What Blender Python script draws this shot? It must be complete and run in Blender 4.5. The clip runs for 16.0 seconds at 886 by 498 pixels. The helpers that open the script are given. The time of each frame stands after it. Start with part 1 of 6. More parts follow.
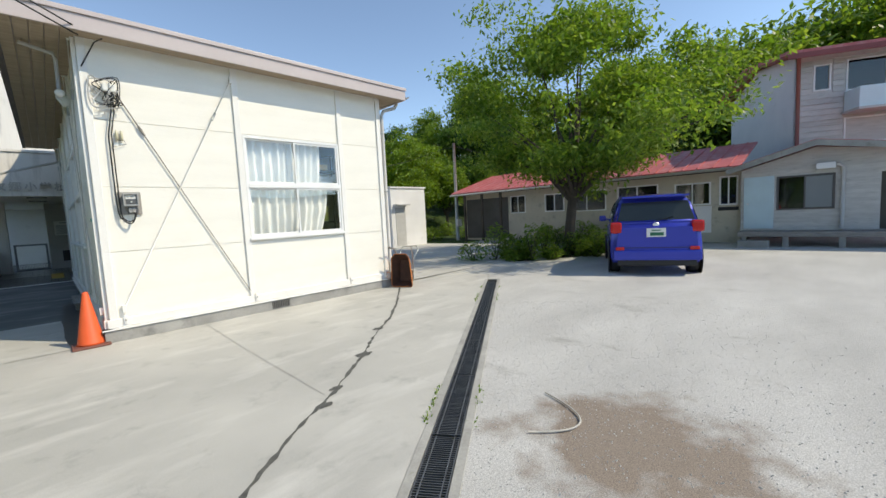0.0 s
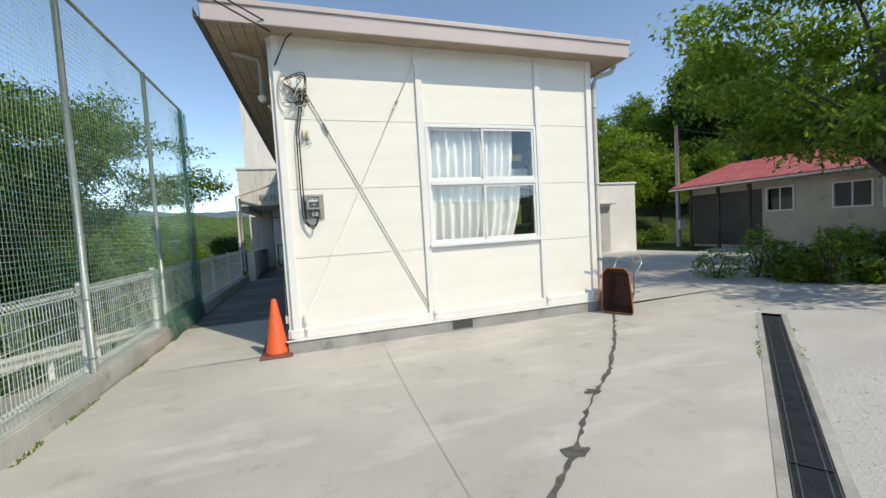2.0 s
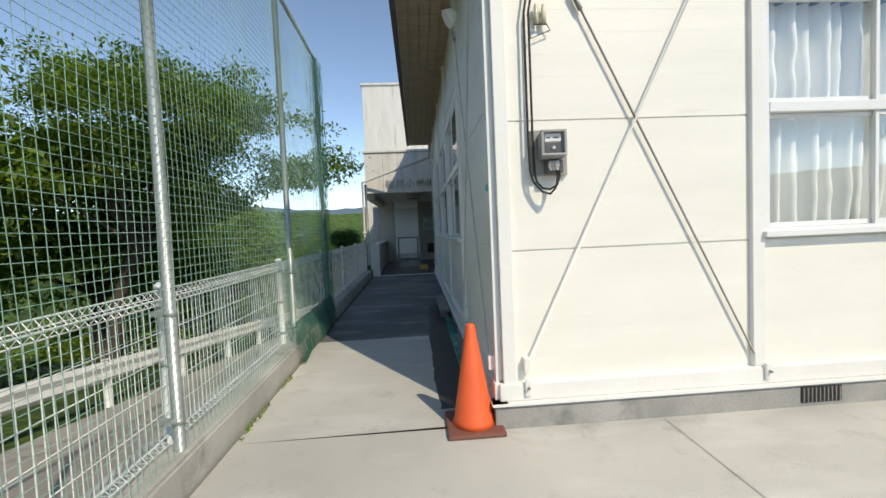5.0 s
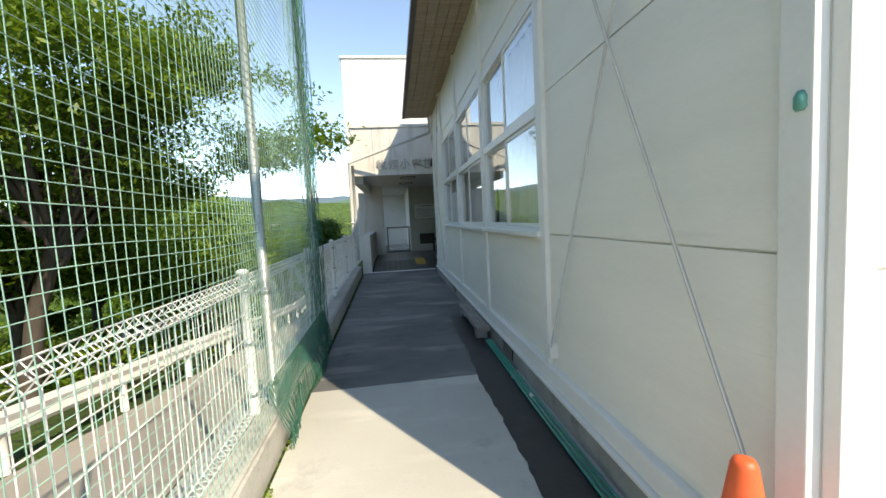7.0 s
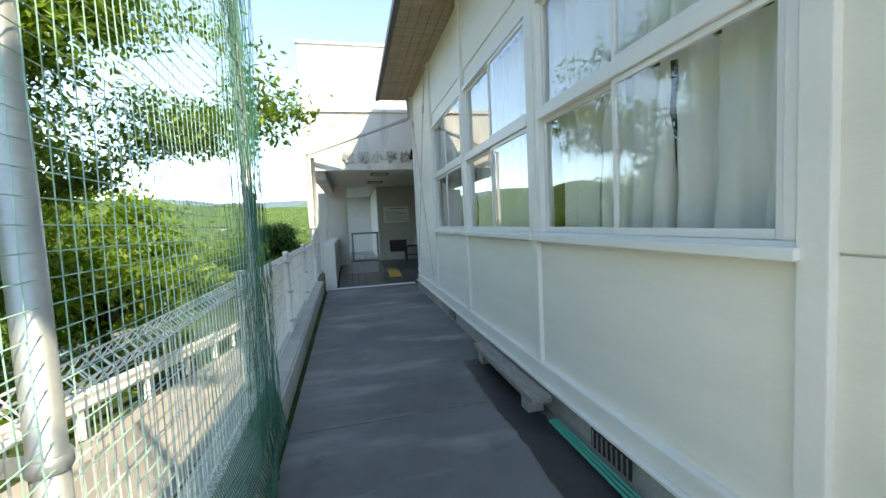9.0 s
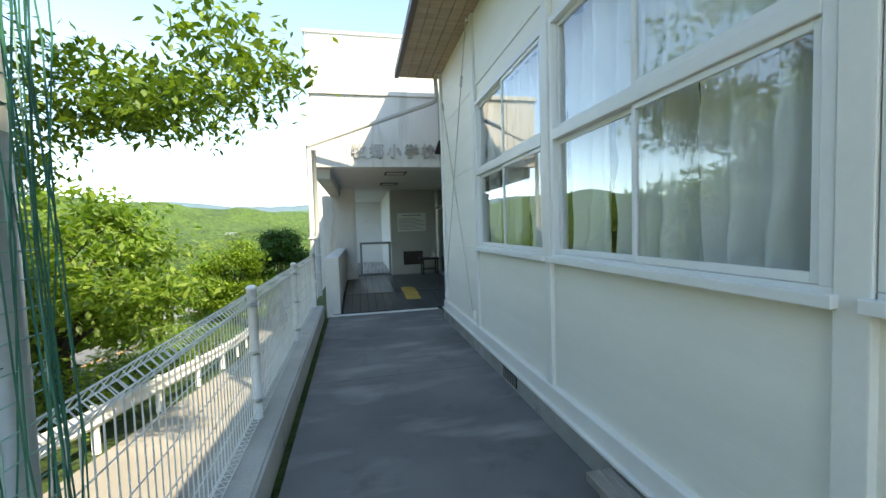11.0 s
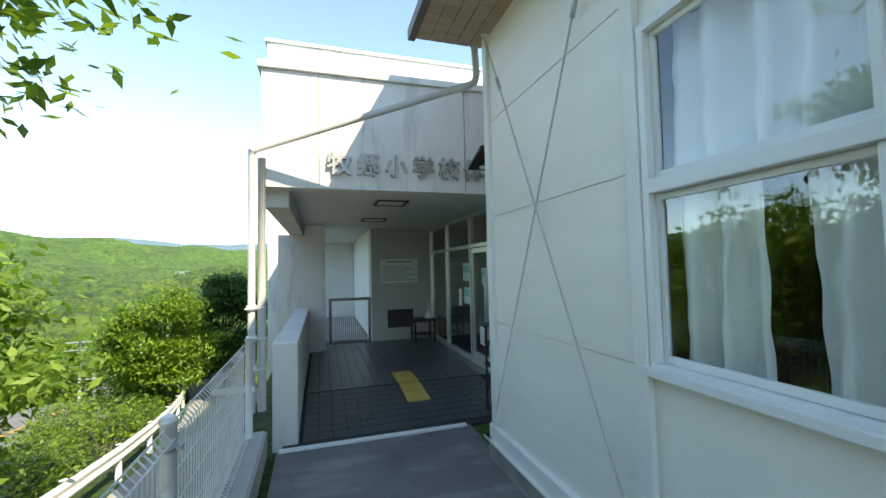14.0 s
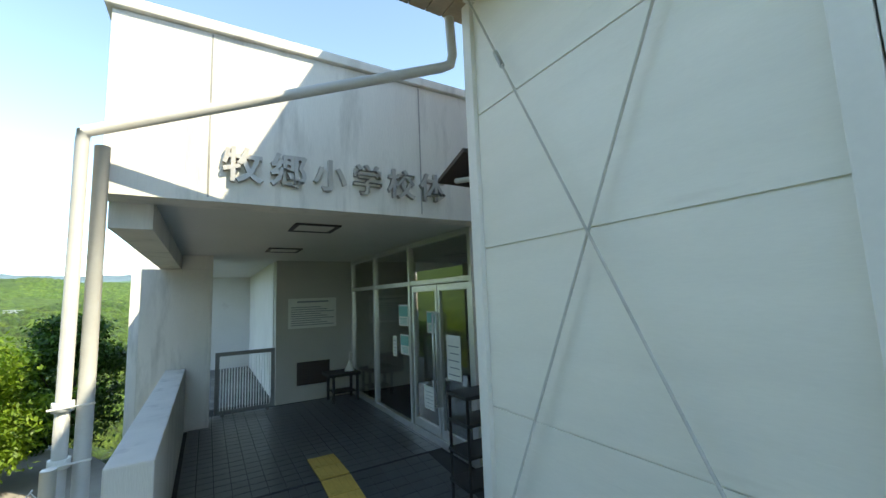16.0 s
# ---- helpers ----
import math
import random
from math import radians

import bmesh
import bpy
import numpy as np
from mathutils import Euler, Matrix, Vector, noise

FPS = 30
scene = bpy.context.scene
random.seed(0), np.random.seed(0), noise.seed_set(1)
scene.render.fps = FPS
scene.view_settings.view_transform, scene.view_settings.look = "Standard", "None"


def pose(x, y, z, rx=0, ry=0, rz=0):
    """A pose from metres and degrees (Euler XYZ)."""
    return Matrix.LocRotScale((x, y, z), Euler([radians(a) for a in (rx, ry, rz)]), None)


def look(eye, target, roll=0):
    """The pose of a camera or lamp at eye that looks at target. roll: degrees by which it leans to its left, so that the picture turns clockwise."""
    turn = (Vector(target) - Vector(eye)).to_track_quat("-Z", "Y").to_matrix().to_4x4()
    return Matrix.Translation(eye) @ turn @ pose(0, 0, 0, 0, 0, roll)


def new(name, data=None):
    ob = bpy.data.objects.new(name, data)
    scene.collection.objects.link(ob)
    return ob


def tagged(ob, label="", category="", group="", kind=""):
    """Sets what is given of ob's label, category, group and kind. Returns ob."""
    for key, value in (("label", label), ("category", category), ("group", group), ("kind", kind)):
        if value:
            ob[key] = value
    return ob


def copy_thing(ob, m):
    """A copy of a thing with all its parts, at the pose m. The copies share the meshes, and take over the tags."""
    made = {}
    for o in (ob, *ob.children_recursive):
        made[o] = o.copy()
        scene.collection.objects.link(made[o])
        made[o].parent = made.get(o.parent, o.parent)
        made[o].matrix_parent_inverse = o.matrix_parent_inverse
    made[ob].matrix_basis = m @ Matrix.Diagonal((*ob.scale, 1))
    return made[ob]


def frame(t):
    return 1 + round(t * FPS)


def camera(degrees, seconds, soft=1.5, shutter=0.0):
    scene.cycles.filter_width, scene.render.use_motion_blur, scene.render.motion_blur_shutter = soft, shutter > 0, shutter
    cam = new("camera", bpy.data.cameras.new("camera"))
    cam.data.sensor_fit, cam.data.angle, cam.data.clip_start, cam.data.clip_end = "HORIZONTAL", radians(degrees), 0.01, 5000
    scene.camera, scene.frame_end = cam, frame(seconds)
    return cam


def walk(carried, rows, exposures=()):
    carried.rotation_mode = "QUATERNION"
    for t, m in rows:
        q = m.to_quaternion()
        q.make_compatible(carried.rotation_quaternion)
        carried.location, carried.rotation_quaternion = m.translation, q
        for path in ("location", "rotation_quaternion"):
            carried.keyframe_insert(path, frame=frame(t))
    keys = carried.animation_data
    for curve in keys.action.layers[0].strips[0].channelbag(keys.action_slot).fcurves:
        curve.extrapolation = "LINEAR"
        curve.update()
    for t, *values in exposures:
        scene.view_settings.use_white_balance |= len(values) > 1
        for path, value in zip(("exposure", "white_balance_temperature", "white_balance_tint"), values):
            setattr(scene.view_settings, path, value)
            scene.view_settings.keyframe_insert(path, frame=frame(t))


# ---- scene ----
cam = camera(96.6, 16.0)
PATH = [
    (0, (-0.467, -6.804, 1.465), (0.938, -5.391, 1.292), -2.9),
    (0.5, (-0.155, -6.48, 1.446), (1.126, -4.951, 1.3), -1.7),
    (1, (0.105, -6.125, 1.431), (1.248, -4.492, 1.271), -2.1),
    (1.5, (0.296, -5.759, 1.483), (1.195, -3.98, 1.322), -2.9),
    (2, (0.358, -5.289, 1.472), (0.964, -3.386, 1.363), -3.4),
    (2.5, (0.312, -4.819, 1.474), (0.623, -2.843, 1.441), -2.0),
    (3, (0.141, -4.338, 1.429), (0.282, -2.343, 1.426), -1.0),
    (3.5, (0.04, -3.916, 1.407), (0.104, -1.917, 1.403), -0.9),
    (4, (-0.167, -3.436, 1.387), (-0.088, -1.438, 1.369), -1.8),
    (4.2, (-0.248, -3.26, 1.37), (-0.164, -1.262, 1.333), -2.1),
    (6.3, (-0.892, -1.53, 1.342), (-0.700, 0.456, 1.212), -2.8),
    (6.5, (-0.938, -1.33, 1.372), (-0.745, 0.656, 1.237), -3.0),
    (7, (-1.078, -0.87, 1.378), (-0.842, 1.11, 1.222), -3.0),
    (7.5, (-1.193, -0.39, 1.358), (-0.886, 1.578, 1.182), -3.1),
    (8, (-1.227, 0.102, 1.357), (-0.861, 2.061, 1.183), -2.7),
    (8.5, (-1.285, 0.585, 1.356), (-0.878, 2.537, 1.202), -3.1),
    (9, (-1.359, 0.934, 1.379), (-0.916, 2.88, 1.239), -2.8),
    (9.2, (-1.39, 1.126, 1.42), (-0.918, 3.065, 1.287), -2.9),
    (11.3, (-1.37, 3.097, 1.496), (-0.972, 5.055, 1.403), -2.0),
    (11.5, (-1.377, 3.299, 1.522), (-0.979, 5.257, 1.436), -2.6),
    (12, (-1.345, 3.854, 1.528), (-0.92, 5.806, 1.445), -1.9),
    (12.5, (-1.315, 4.353, 1.548), (-0.907, 6.31, 1.5), -1.1),
    (13, (-1.414, 4.813, 1.581), (-0.999, 6.77, 1.588), -0.7),
    (13.5, (-1.451, 5.273, 1.666), (-0.976, 7.215, 1.72), -0.9),
    (14, (-1.52, 5.701, 1.732), (-0.933, 7.611, 1.828), -1.3),
    (14.5, (-1.539, 6.082, 1.8), (-0.81, 7.94, 1.94), -1.9),
    (15, (-1.535, 6.388, 1.846), (-0.718, 8.205, 2.028), -1.6),
    (15.5, (-1.56, 6.692, 1.885), (-0.626, 8.448, 2.092), -2.2),
    (16, (-1.521, 7.004, 1.903), (-0.502, 8.709, 2.14), -2.2),
]
EXPOSURES = [(0, 0.86, 7800, 6), (3.0, 0.68, 7700, 6), (4.2, 0.68, 7700, 6), (6.3, 0.92, 8300, 7), (6.6, 1.05, 8400, 7), (7.0, 1.60, 8600, 7), (7.5, 1.95, 8700, 6), (9.0, 2.25, 8800, 5), (11.4, 2.32, 8700, 3), (13.0, 2.22, 8200, 1), (16, 2.18, 8400, 0)]
walk(cam, [(t, look(eye, target, roll)) for t, eye, target, roll in PATH], EXPOSURES)

# ---- light ----
SUN_EL = radians(46)
SUN_H = Vector((0.545, -0.838, 0)).normalized()          # horizontal way towards the sun
to_sun = Vector((SUN_H.x * math.cos(SUN_EL), SUN_H.y * math.cos(SUN_EL), math.sin(SUN_EL)))
world = bpy.data.worlds.new("sky")
scene.world = world
world.use_nodes = True
wn = world.node_tree.nodes
sky = wn.new("ShaderNodeTexSky")
sky.sky_type, sky.sun_disc = "NISHITA", False
sky.sun_elevation, sky.sun_rotation = SUN_EL, math.atan2(SUN_H.x, SUN_H.y)
sky.altitude, sky.air_density, sky.dust_density, sky.ozone_density = 500, 0.75, 0.0, 2.6
world.node_tree.links.new(sky.outputs[0], wn["Background"].inputs[0])
wn["Background"].inputs[1].default_value = 0.15
sun = new("sun", bpy.data.lights.new("sun", "SUN"))
sun.data.energy, sun.data.angle, sun.data.color = 2.1, radians(0.55), (1.0, 0.955, 0.88)
sun.matrix_world = look(to_sun * 60, (0, 0, 0))


# ---- materials ----
def node_mat(name):
    m = bpy.data.materials.new(name)
    m.use_nodes = True
    return m, m.node_tree, m.node_tree.nodes["Principled BSDF"]


def noise_node(nt, scale, detail=4, stretch=None, rough=0.55, coords="Object"):
    tc = nt.nodes.new("ShaderNodeTexCoord")
    n = nt.nodes.new("ShaderNodeTexNoise")
    n.inputs["Scale"].default_value, n.inputs["Detail"].default_value = scale, detail
    n.inputs["Roughness"].default_value = rough
    src = tc.outputs[coords]
    if stretch:
        mp = nt.nodes.new("ShaderNodeMapping")
        mp.inputs["Scale"].default_value = stretch
        nt.links.new(src, mp.inputs["Vector"])
        src = mp.outputs["Vector"]
    nt.links.new(src, n.inputs["Vector"])
    return n


def ramp(nt, fac, stops):
    r = nt.nodes.new("ShaderNodeValToRGB")
    els = r.color_ramp.elements
    while len(els) < len(stops):
        els.new(0.5)
    for e, (p, c) in zip(els, stops):
        e.position = p
        e.color = (*c, 1) if len(c) == 3 else c
    nt.links.new(fac, r.inputs["Fac"])
    return r


def mixed(nt, fac, a, b, kind="MIX"):
    mx = nt.nodes.new("ShaderNodeMix")
    mx.data_type, mx.blend_type = "RGBA", kind
    for sock, v in ((mx.inputs[0], fac), (mx.inputs[6], a), (mx.inputs[7], b)):
        if isinstance(v, (int, float)):
            sock.default_value = v
        elif isinstance(v, tuple):
            sock.default_value = (*v, 1)
        else:
            nt.links.new(v, sock)
    return mx.outputs[2]


def grey(v):
    return (v, v, v)


def surface(name, color, rough=0.6, metal=0.0, var=0.12, big=1.3, fine=38.0, bump=0.12, stain=None, stain_at=(0.55, 0.75),
            stretch=None, spread=0.0, spec=0.5):
    """A painted, cast or sawn surface: base colour, cloudy change, fine grain and relief, and stains of another colour."""
    m, nt, p = node_mat(name)
    n1, n2 = noise_node(nt, big, 5, stretch), noise_node(nt, fine, 3, stretch)
    lo, hi = tuple(c * (1 - var) for c in color), tuple(min(1, c * (1 + var * 0.7)) for c in color)
    col = ramp(nt, n1.outputs["Fac"], [(0.3, lo), (0.7, hi)]).outputs[0]
    g = ramp(nt, n2.outputs["Fac"], [(0.3, grey(1 - var * 0.6)), (0.7, grey(1.0))]).outputs[0]
    col = mixed(nt, 1.0, col, g, "MULTIPLY")
    if stain:
        n3 = noise_node(nt, big * 1.7, 7, stretch, 0.65)
        f = ramp(nt, n3.outputs["Fac"], [(stain_at[0], grey(0)), (stain_at[1], grey(1))]).outputs[0]
        col = mixed(nt, f, col, stain)
    if spread:
        oi = nt.nodes.new("ShaderNodeObjectInfo")
        rr = ramp(nt, oi.outputs["Random"], [(0, grey(1 - spread)), (1, grey(1.0))]).outputs[0]
        col = mixed(nt, 1.0, col, rr, "MULTIPLY")
    nt.links.new(col, p.inputs["Base Color"])
    p.inputs["Roughness"].default_value, p.inputs["Metallic"].default_value = rough, metal
    p.inputs["Specular IOR Level"].default_value = spec
    if bump:
        b = nt.nodes.new("ShaderNodeBump")
        b.inputs["Strength"].default_value, b.inputs["Distance"].default_value = bump, 0.01
        nt.links.new(n2.outputs["Fac"], b.inputs["Height"])
        nt.links.new(b.outputs[0], p.inputs["Normal"])
    return m


def glass(name, tint=(0.98, 0.99, 0.985), gloss=0.9):
    """Clear glass: see-through, with a gloss that grows towards grazing views."""
    m, nt, p = node_mat(name)
    nt.nodes.remove(p)
    tr, gl, mx, lw, pw, ma = (nt.nodes.new("ShaderNode" + k) for k in ("BsdfTransparent", "BsdfGlossy", "MixShader", "LayerWeight", "Math", "Math"))
    tr.inputs[0].default_value = (*tint, 1)
    gl.inputs["Roughness"].default_value = 0.01
    pw.operation, ma.operation = "POWER", "MULTIPLY_ADD"
    pw.inputs[1].default_value, ma.inputs[1].default_value, ma.inputs[2].default_value = 3.4, gloss, 0.075
    nt.links.new(lw.outputs["Facing"], pw.inputs[0])
    nt.links.new(pw.outputs[0], ma.inputs[0])
    nt.links.new(ma.outputs[0], mx.inputs[0])
    nt.links.new(tr.outputs[0], mx.inputs[1])
    nt.links.new(gl.outputs[0], mx.inputs[2])
    nt.links.new(mx.outputs[0], nt.nodes["Material Output"].inputs[0])
    return m


def leafy(name, dark, light, trans=0.45):
    """Leaves: each one its own shade, part of the light passes through."""
    m, nt, p = node_mat(name)
    geo = nt.nodes.new("ShaderNodeNewGeometry")
    col = ramp(nt, geo.outputs["Random Per Island"], [(0.0, dark), (0.75, tuple((a + b) / 2 for a, b in zip(dark, light))), (1.0, light)]).outputs[0]
    n = noise_node(nt, 0.7, 3)
    col = mixed(nt, 1.0, col, ramp(nt, n.outputs["Fac"], [(0.3, grey(0.7)), (0.7, grey(1.0))]).outputs[0], "MULTIPLY")
    tl, mx = nt.nodes.new("ShaderNodeBsdfTranslucent"), nt.nodes.new("ShaderNodeMixShader")
    nt.links.new(mixed(nt, 1.0, col, (1.0, 1.0, 0.45), "MULTIPLY"), tl.inputs[0])
    nt.links.new(col, p.inputs["Base Color"])
    p.inputs["Roughness"].default_value = 0.45
    mx.inputs[0].default_value = trans
    nt.links.new(p.outputs[0], mx.inputs[1])
    nt.links.new(tl.outputs[0], mx.inputs[2])
    nt.links.new(mx.outputs[0], nt.nodes["Material Output"].inputs[0])
    return m


def concrete_floor(name, light, dark, streak):
    """Trowelled, weathered concrete: clouds, pale streaks, dark patches, fine grit."""
    m, nt, p = node_mat(name)
    a, b, c, d = noise_node(nt, 0.55, 6), noise_node(nt, 0.9, 5, (1.0, 3.2, 1)), noise_node(nt, 160, 2), noise_node(nt, 2.6, 7, None, 0.7)
    col = ramp(nt, a.outputs["Fac"], [(0.3, dark), (0.68, light)]).outputs[0]
    col = mixed(nt, ramp(nt, b.outputs["Fac"], [(0.52, grey(0)), (0.72, grey(0.8))]).outputs[0], col, streak)
    col = mixed(nt, ramp(nt, d.outputs["Fac"], [(0.56, grey(0)), (0.75, grey(0.55))]).outputs[0], col, tuple(v * 0.55 for v in dark))
    col = mixed(nt, 1.0, col, ramp(nt, c.outputs["Fac"], [(0.35, grey(0.86)), (0.65, grey(1))]).outputs[0], "MULTIPLY")
    nt.links.new(col, p.inputs["Base Color"])
    p.inputs["Roughness"].default_value = 0.85
    bp = nt.nodes.new("ShaderNodeBump")
    bp.inputs["Strength"].default_value, bp.inputs["Distance"].default_value = 0.25, 0.006
    nt.links.new(mixed(nt, 0.5, c.outputs["Fac"], d.outputs["Fac"]), bp.inputs["Height"])
    nt.links.new(bp.outputs[0], p.inputs["Normal"])
    return m


M_PANEL = surface("siding_paint", (0.845, 0.815, 0.74), 0.5, var=0.05, big=0.7, fine=25, bump=0.05, stretch=(1, 1, 6), stain=(0.70, 0.66, 0.58), stain_at=(0.62, 0.9))
M_TRIM = surface("white_trim_paint", (0.82, 0.80, 0.76), 0.45, var=0.05, big=2.0, bump=0.04, stain=(0.6, 0.56, 0.5), stain_at=(0.66, 0.85))
M_FASCIA = surface("fascia_steel", (0.52, 0.45, 0.44), 0.4, var=0.05, big=1.5, bump=0.02)
M_SOFFIT = surface("soffit_board", (0.40, 0.31, 0.22), 0.8, var=0.2, big=3, stretch=(1, 6, 1))
M_FOUND = surface("foundation_concrete", (0.36, 0.35, 0.33), 0.9, var=0.25, big=2.2, fine=60, bump=0.3, stain=(0.16, 0.16, 0.15), stain_at=(0.55, 0.75))
M_CONC = concrete_floor("yard_concrete", (0.56, 0.545, 0.50), (0.42, 0.41, 0.38), (0.64, 0.625, 0.58))
# stained concrete, its base also darkened to carry the shade of the passage
M_WALK_SHADE = concrete_floor("stained_shade_concrete", (0.22, 0.22, 0.218), (0.10, 0.10, 0.102), (0.31, 0.31, 0.30))
M_GYM = surface("gym_plaster", (0.72, 0.69, 0.645), 0.85, var=0.08, big=1.1, fine=55, bump=0.2, stain=(0.42, 0.40, 0.37), stain_at=(0.54, 0.80), stretch=(2.6, 2.6, 0.4))
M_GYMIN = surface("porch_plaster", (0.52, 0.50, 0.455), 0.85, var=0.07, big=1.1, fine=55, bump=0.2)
M_SOFW = surface("porch_ceiling_paint", (0.66, 0.65, 0.62), 0.85, var=0.05, big=1.0)
M_TILE = surface("porch_floor_tile", (0.09, 0.096, 0.10), 0.28, var=0.2, big=1.4, fine=50, bump=0.1, spread=0.12)
M_ALU = surface("aluminium", (0.72, 0.72, 0.72), 0.32, 0.85, var=0.06, big=4, bump=0.02)
M_WALU = surface("white_window_frame", (0.80, 0.80, 0.79), 0.35, var=0.04, big=4, bump=0.02)
M_GLASS = glass("window_glass")
M_CURT = surface("curtain_cloth", (0.88, 0.88, 0.86), 0.9, var=0.06, big=3, fine=120, bump=0.1)
# the gloom of unlit rooms is put into this dark base colour
M_ROOM = surface("room_gloom_colour", (0.10, 0.095, 0.085), 0.9, var=0.2)
M_DARK = surface("dark_gap", (0.03, 0.03, 0.03), 0.8)
M_GALV = surface("galvanised_steel", (0.47, 0.49, 0.48), 0.45, 0.6, var=0.15, big=6, fine=70, bump=0.06, stain=(0.34, 0.22, 0.15), stain_at=(0.68, 0.8))
M_FENCEW = surface("white_coated_wire", (0.78, 0.78, 0.76), 0.45, var=0.12, big=5, bump=0.05, stain=(0.5, 0.45, 0.4), stain_at=(0.62, 0.8))
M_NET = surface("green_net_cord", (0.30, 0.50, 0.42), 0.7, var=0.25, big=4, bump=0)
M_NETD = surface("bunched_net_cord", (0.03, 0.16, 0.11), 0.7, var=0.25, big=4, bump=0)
M_ROD = surface("steel_rod", (0.33, 0.31, 0.29), 0.5, 0.5, var=0.2, big=8, bump=0.05)
M_PVC = surface("grey_plastic_pipe", (0.50, 0.49, 0.47), 0.45, var=0.08, big=4, bump=0.03)
M_BLACK = surface("black_rubber", (0.02, 0.02, 0.02), 0.6, var=0.2, big=6, bump=0.05)
M_ASPH = surface("road_asphalt", (0.17, 0.165, 0.16), 0.9, var=0.2, big=0.8, fine=90, bump=0.3)
M_BARK = surface("bark", (0.10, 0.08, 0.065), 0.95, var=0.35, big=6, fine=40, bump=0.6, stretch=(1, 1, 0.25))
M_LEAF = leafy("leaves_cherry", (0.13, 0.26, 0.035), (0.42, 0.55, 0.12), 0.6)
# cherry leaves darkened: the building's shade on the overhanging crown is in the colour
M_LEAF_SHADE = leafy("leaves_shade_darkened", (0.08, 0.17, 0.025), (0.32, 0.45, 0.07), 0.5)
M_LEAF_DARK = leafy("leaves_dark", (0.035, 0.10, 0.018), (0.13, 0.24, 0.04), 0.45)
M_LEAF_LIME = leafy("leaves_lime", (0.13, 0.24, 0.025), (0.38, 0.52, 0.07), 0.55)
M_RED = surface("red_roof_steel", (0.50, 0.12, 0.12), 0.45, var=0.15, big=1.5, bump=0.05, stain=(0.55, 0.33, 0.31), stain_at=(0.5, 0.8))
M_WOODW = surface("weathered_white_boards", (0.62, 0.60, 0.57), 0.8, var=0.12, big=2, fine=45, bump=0.25, stretch=(1, 1, 6), stain=(0.36, 0.34, 0.31), stain_at=(0.56, 0.75), spread=0.15)
M_CREAM = surface("cream_mortar_wall", (0.55, 0.50, 0.40), 0.85, var=0.1, big=1.5, bump=0.15, stain=(0.3, 0.27, 0.22))
M_WWALL = surface("white_plaster", (0.76, 0.75, 0.74), 0.8, var=0.06, big=1.0, bump=0.1, stain=(0.55, 0.52, 0.5), stain_at=(0.62, 0.85))


# ---- mesh tools ----
def link_mesh(name, bm, material, smooth=False):
    me = bpy.data.meshes.new(name)
    bm.normal_update()
    bm.to_mesh(me)
    bm.free()
    me.materials.append(material)
    if smooth:
        me.polygons.foreach_set("use_smooth", [True] * len(me.polygons))
    return new(name, me)


def part(name, bm, material, parent=None, label="", smooth=False):
    ob = link_mesh(name, bm, material, smooth)
    ob.parent = parent
    if label:
        tagged(ob, label)
    return ob


def thing(name, at, label, category, group="", rz=0.0):
    ob = new(name)
    ob.matrix_world = pose(*at, 0, 0, rz)
    ob.empty_display_size = 0.1
    return tagged(ob, label, category, group)


def structure(name, bm, material, label, category, smooth=False):
    return tagged(link_mesh(name, bm, material, smooth), label, category, "", "structure")


def box(bm, x0, x1, y0, y1, z0, z1, bevel=0.0, m=None):
    b = bmesh.new()
    bmesh.ops.create_cube(b, size=1.0)
    for v in b.verts:
        v.co = Vector(((x0 + x1) / 2 + v.co.x * (x1 - x0), (y0 + y1) / 2 + v.co.y * (y1 - y0), (z0 + z1) / 2 + v.co.z * (z1 - z0)))
    if bevel:
        bmesh.ops.bevel(b, geom=b.edges[:], offset=bevel, segments=2, affect="EDGES", profile=0.6)
    join(bm, b, m)
    return bm


def join(bm, b, m=None):
    idx = [bm.verts.new((m @ v.co) if m else v.co) for v in b.verts]
    b.verts.index_update()
    for f in b.faces:
        try:
            nf = bm.faces.new([idx[v.index] for v in f.verts])
            nf.smooth = f.smooth
        except ValueError:
            pass
    b.free()


def B():
    return bmesh.new()


def tube(bm, pts, r, seg=8, cap=True):
    """A round bar along points; r is one radius or one a point."""
    pts = [Vector(p) for p in pts]
    rs = r if isinstance(r, (list, tuple)) else [r] * len(pts)
    rings, side = [], None
    for i, p in enumerate(pts):
        d = (pts[min(i + 1, len(pts) - 1)] - pts[max(i - 1, 0)]).normalized()
        if side is None:
            side = d.cross(Vector((0, 0, 1)))
            if side.length < 0.05:
                side = d.cross(Vector((1, 0, 0)))
        side = (side - d * side.dot(d)).normalized()
        up = d.cross(side)
        rings.append([bm.verts.new(p + (side * math.cos(2 * math.pi * k / seg) + up * math.sin(2 * math.pi * k / seg)) * rs[i]) for k in range(seg)])
    for a, b in zip(rings, rings[1:]):
        for k in range(seg):
            f = bm.faces.new((a[k], a[(k + 1) % seg], b[(k + 1) % seg], b[k]))
            f.smooth = seg > 4
    if cap:
        bm.faces.new(rings[0])
        bm.faces.new(rings[-1][::-1])
    return bm


def lathe(bm, prof, seg=20, m=None):
    """Turned round z from (radius, height) pairs."""
    b = bmesh.new()
    rings = [[b.verts.new((r * math.cos(2 * math.pi * k / seg), r * math.sin(2 * math.pi * k / seg), z)) for k in range(seg)] for r, z in prof]
    for p, q in zip(rings, rings[1:]):
        for k in range(seg):
            f = b.faces.new((p[k], p[(k + 1) % seg], q[(k + 1) % seg], q[k]))
            f.smooth = True
    b.faces.new(rings[0][::-1])
    b.faces.new(rings[-1])
    join(bm, b, m)
    return bm


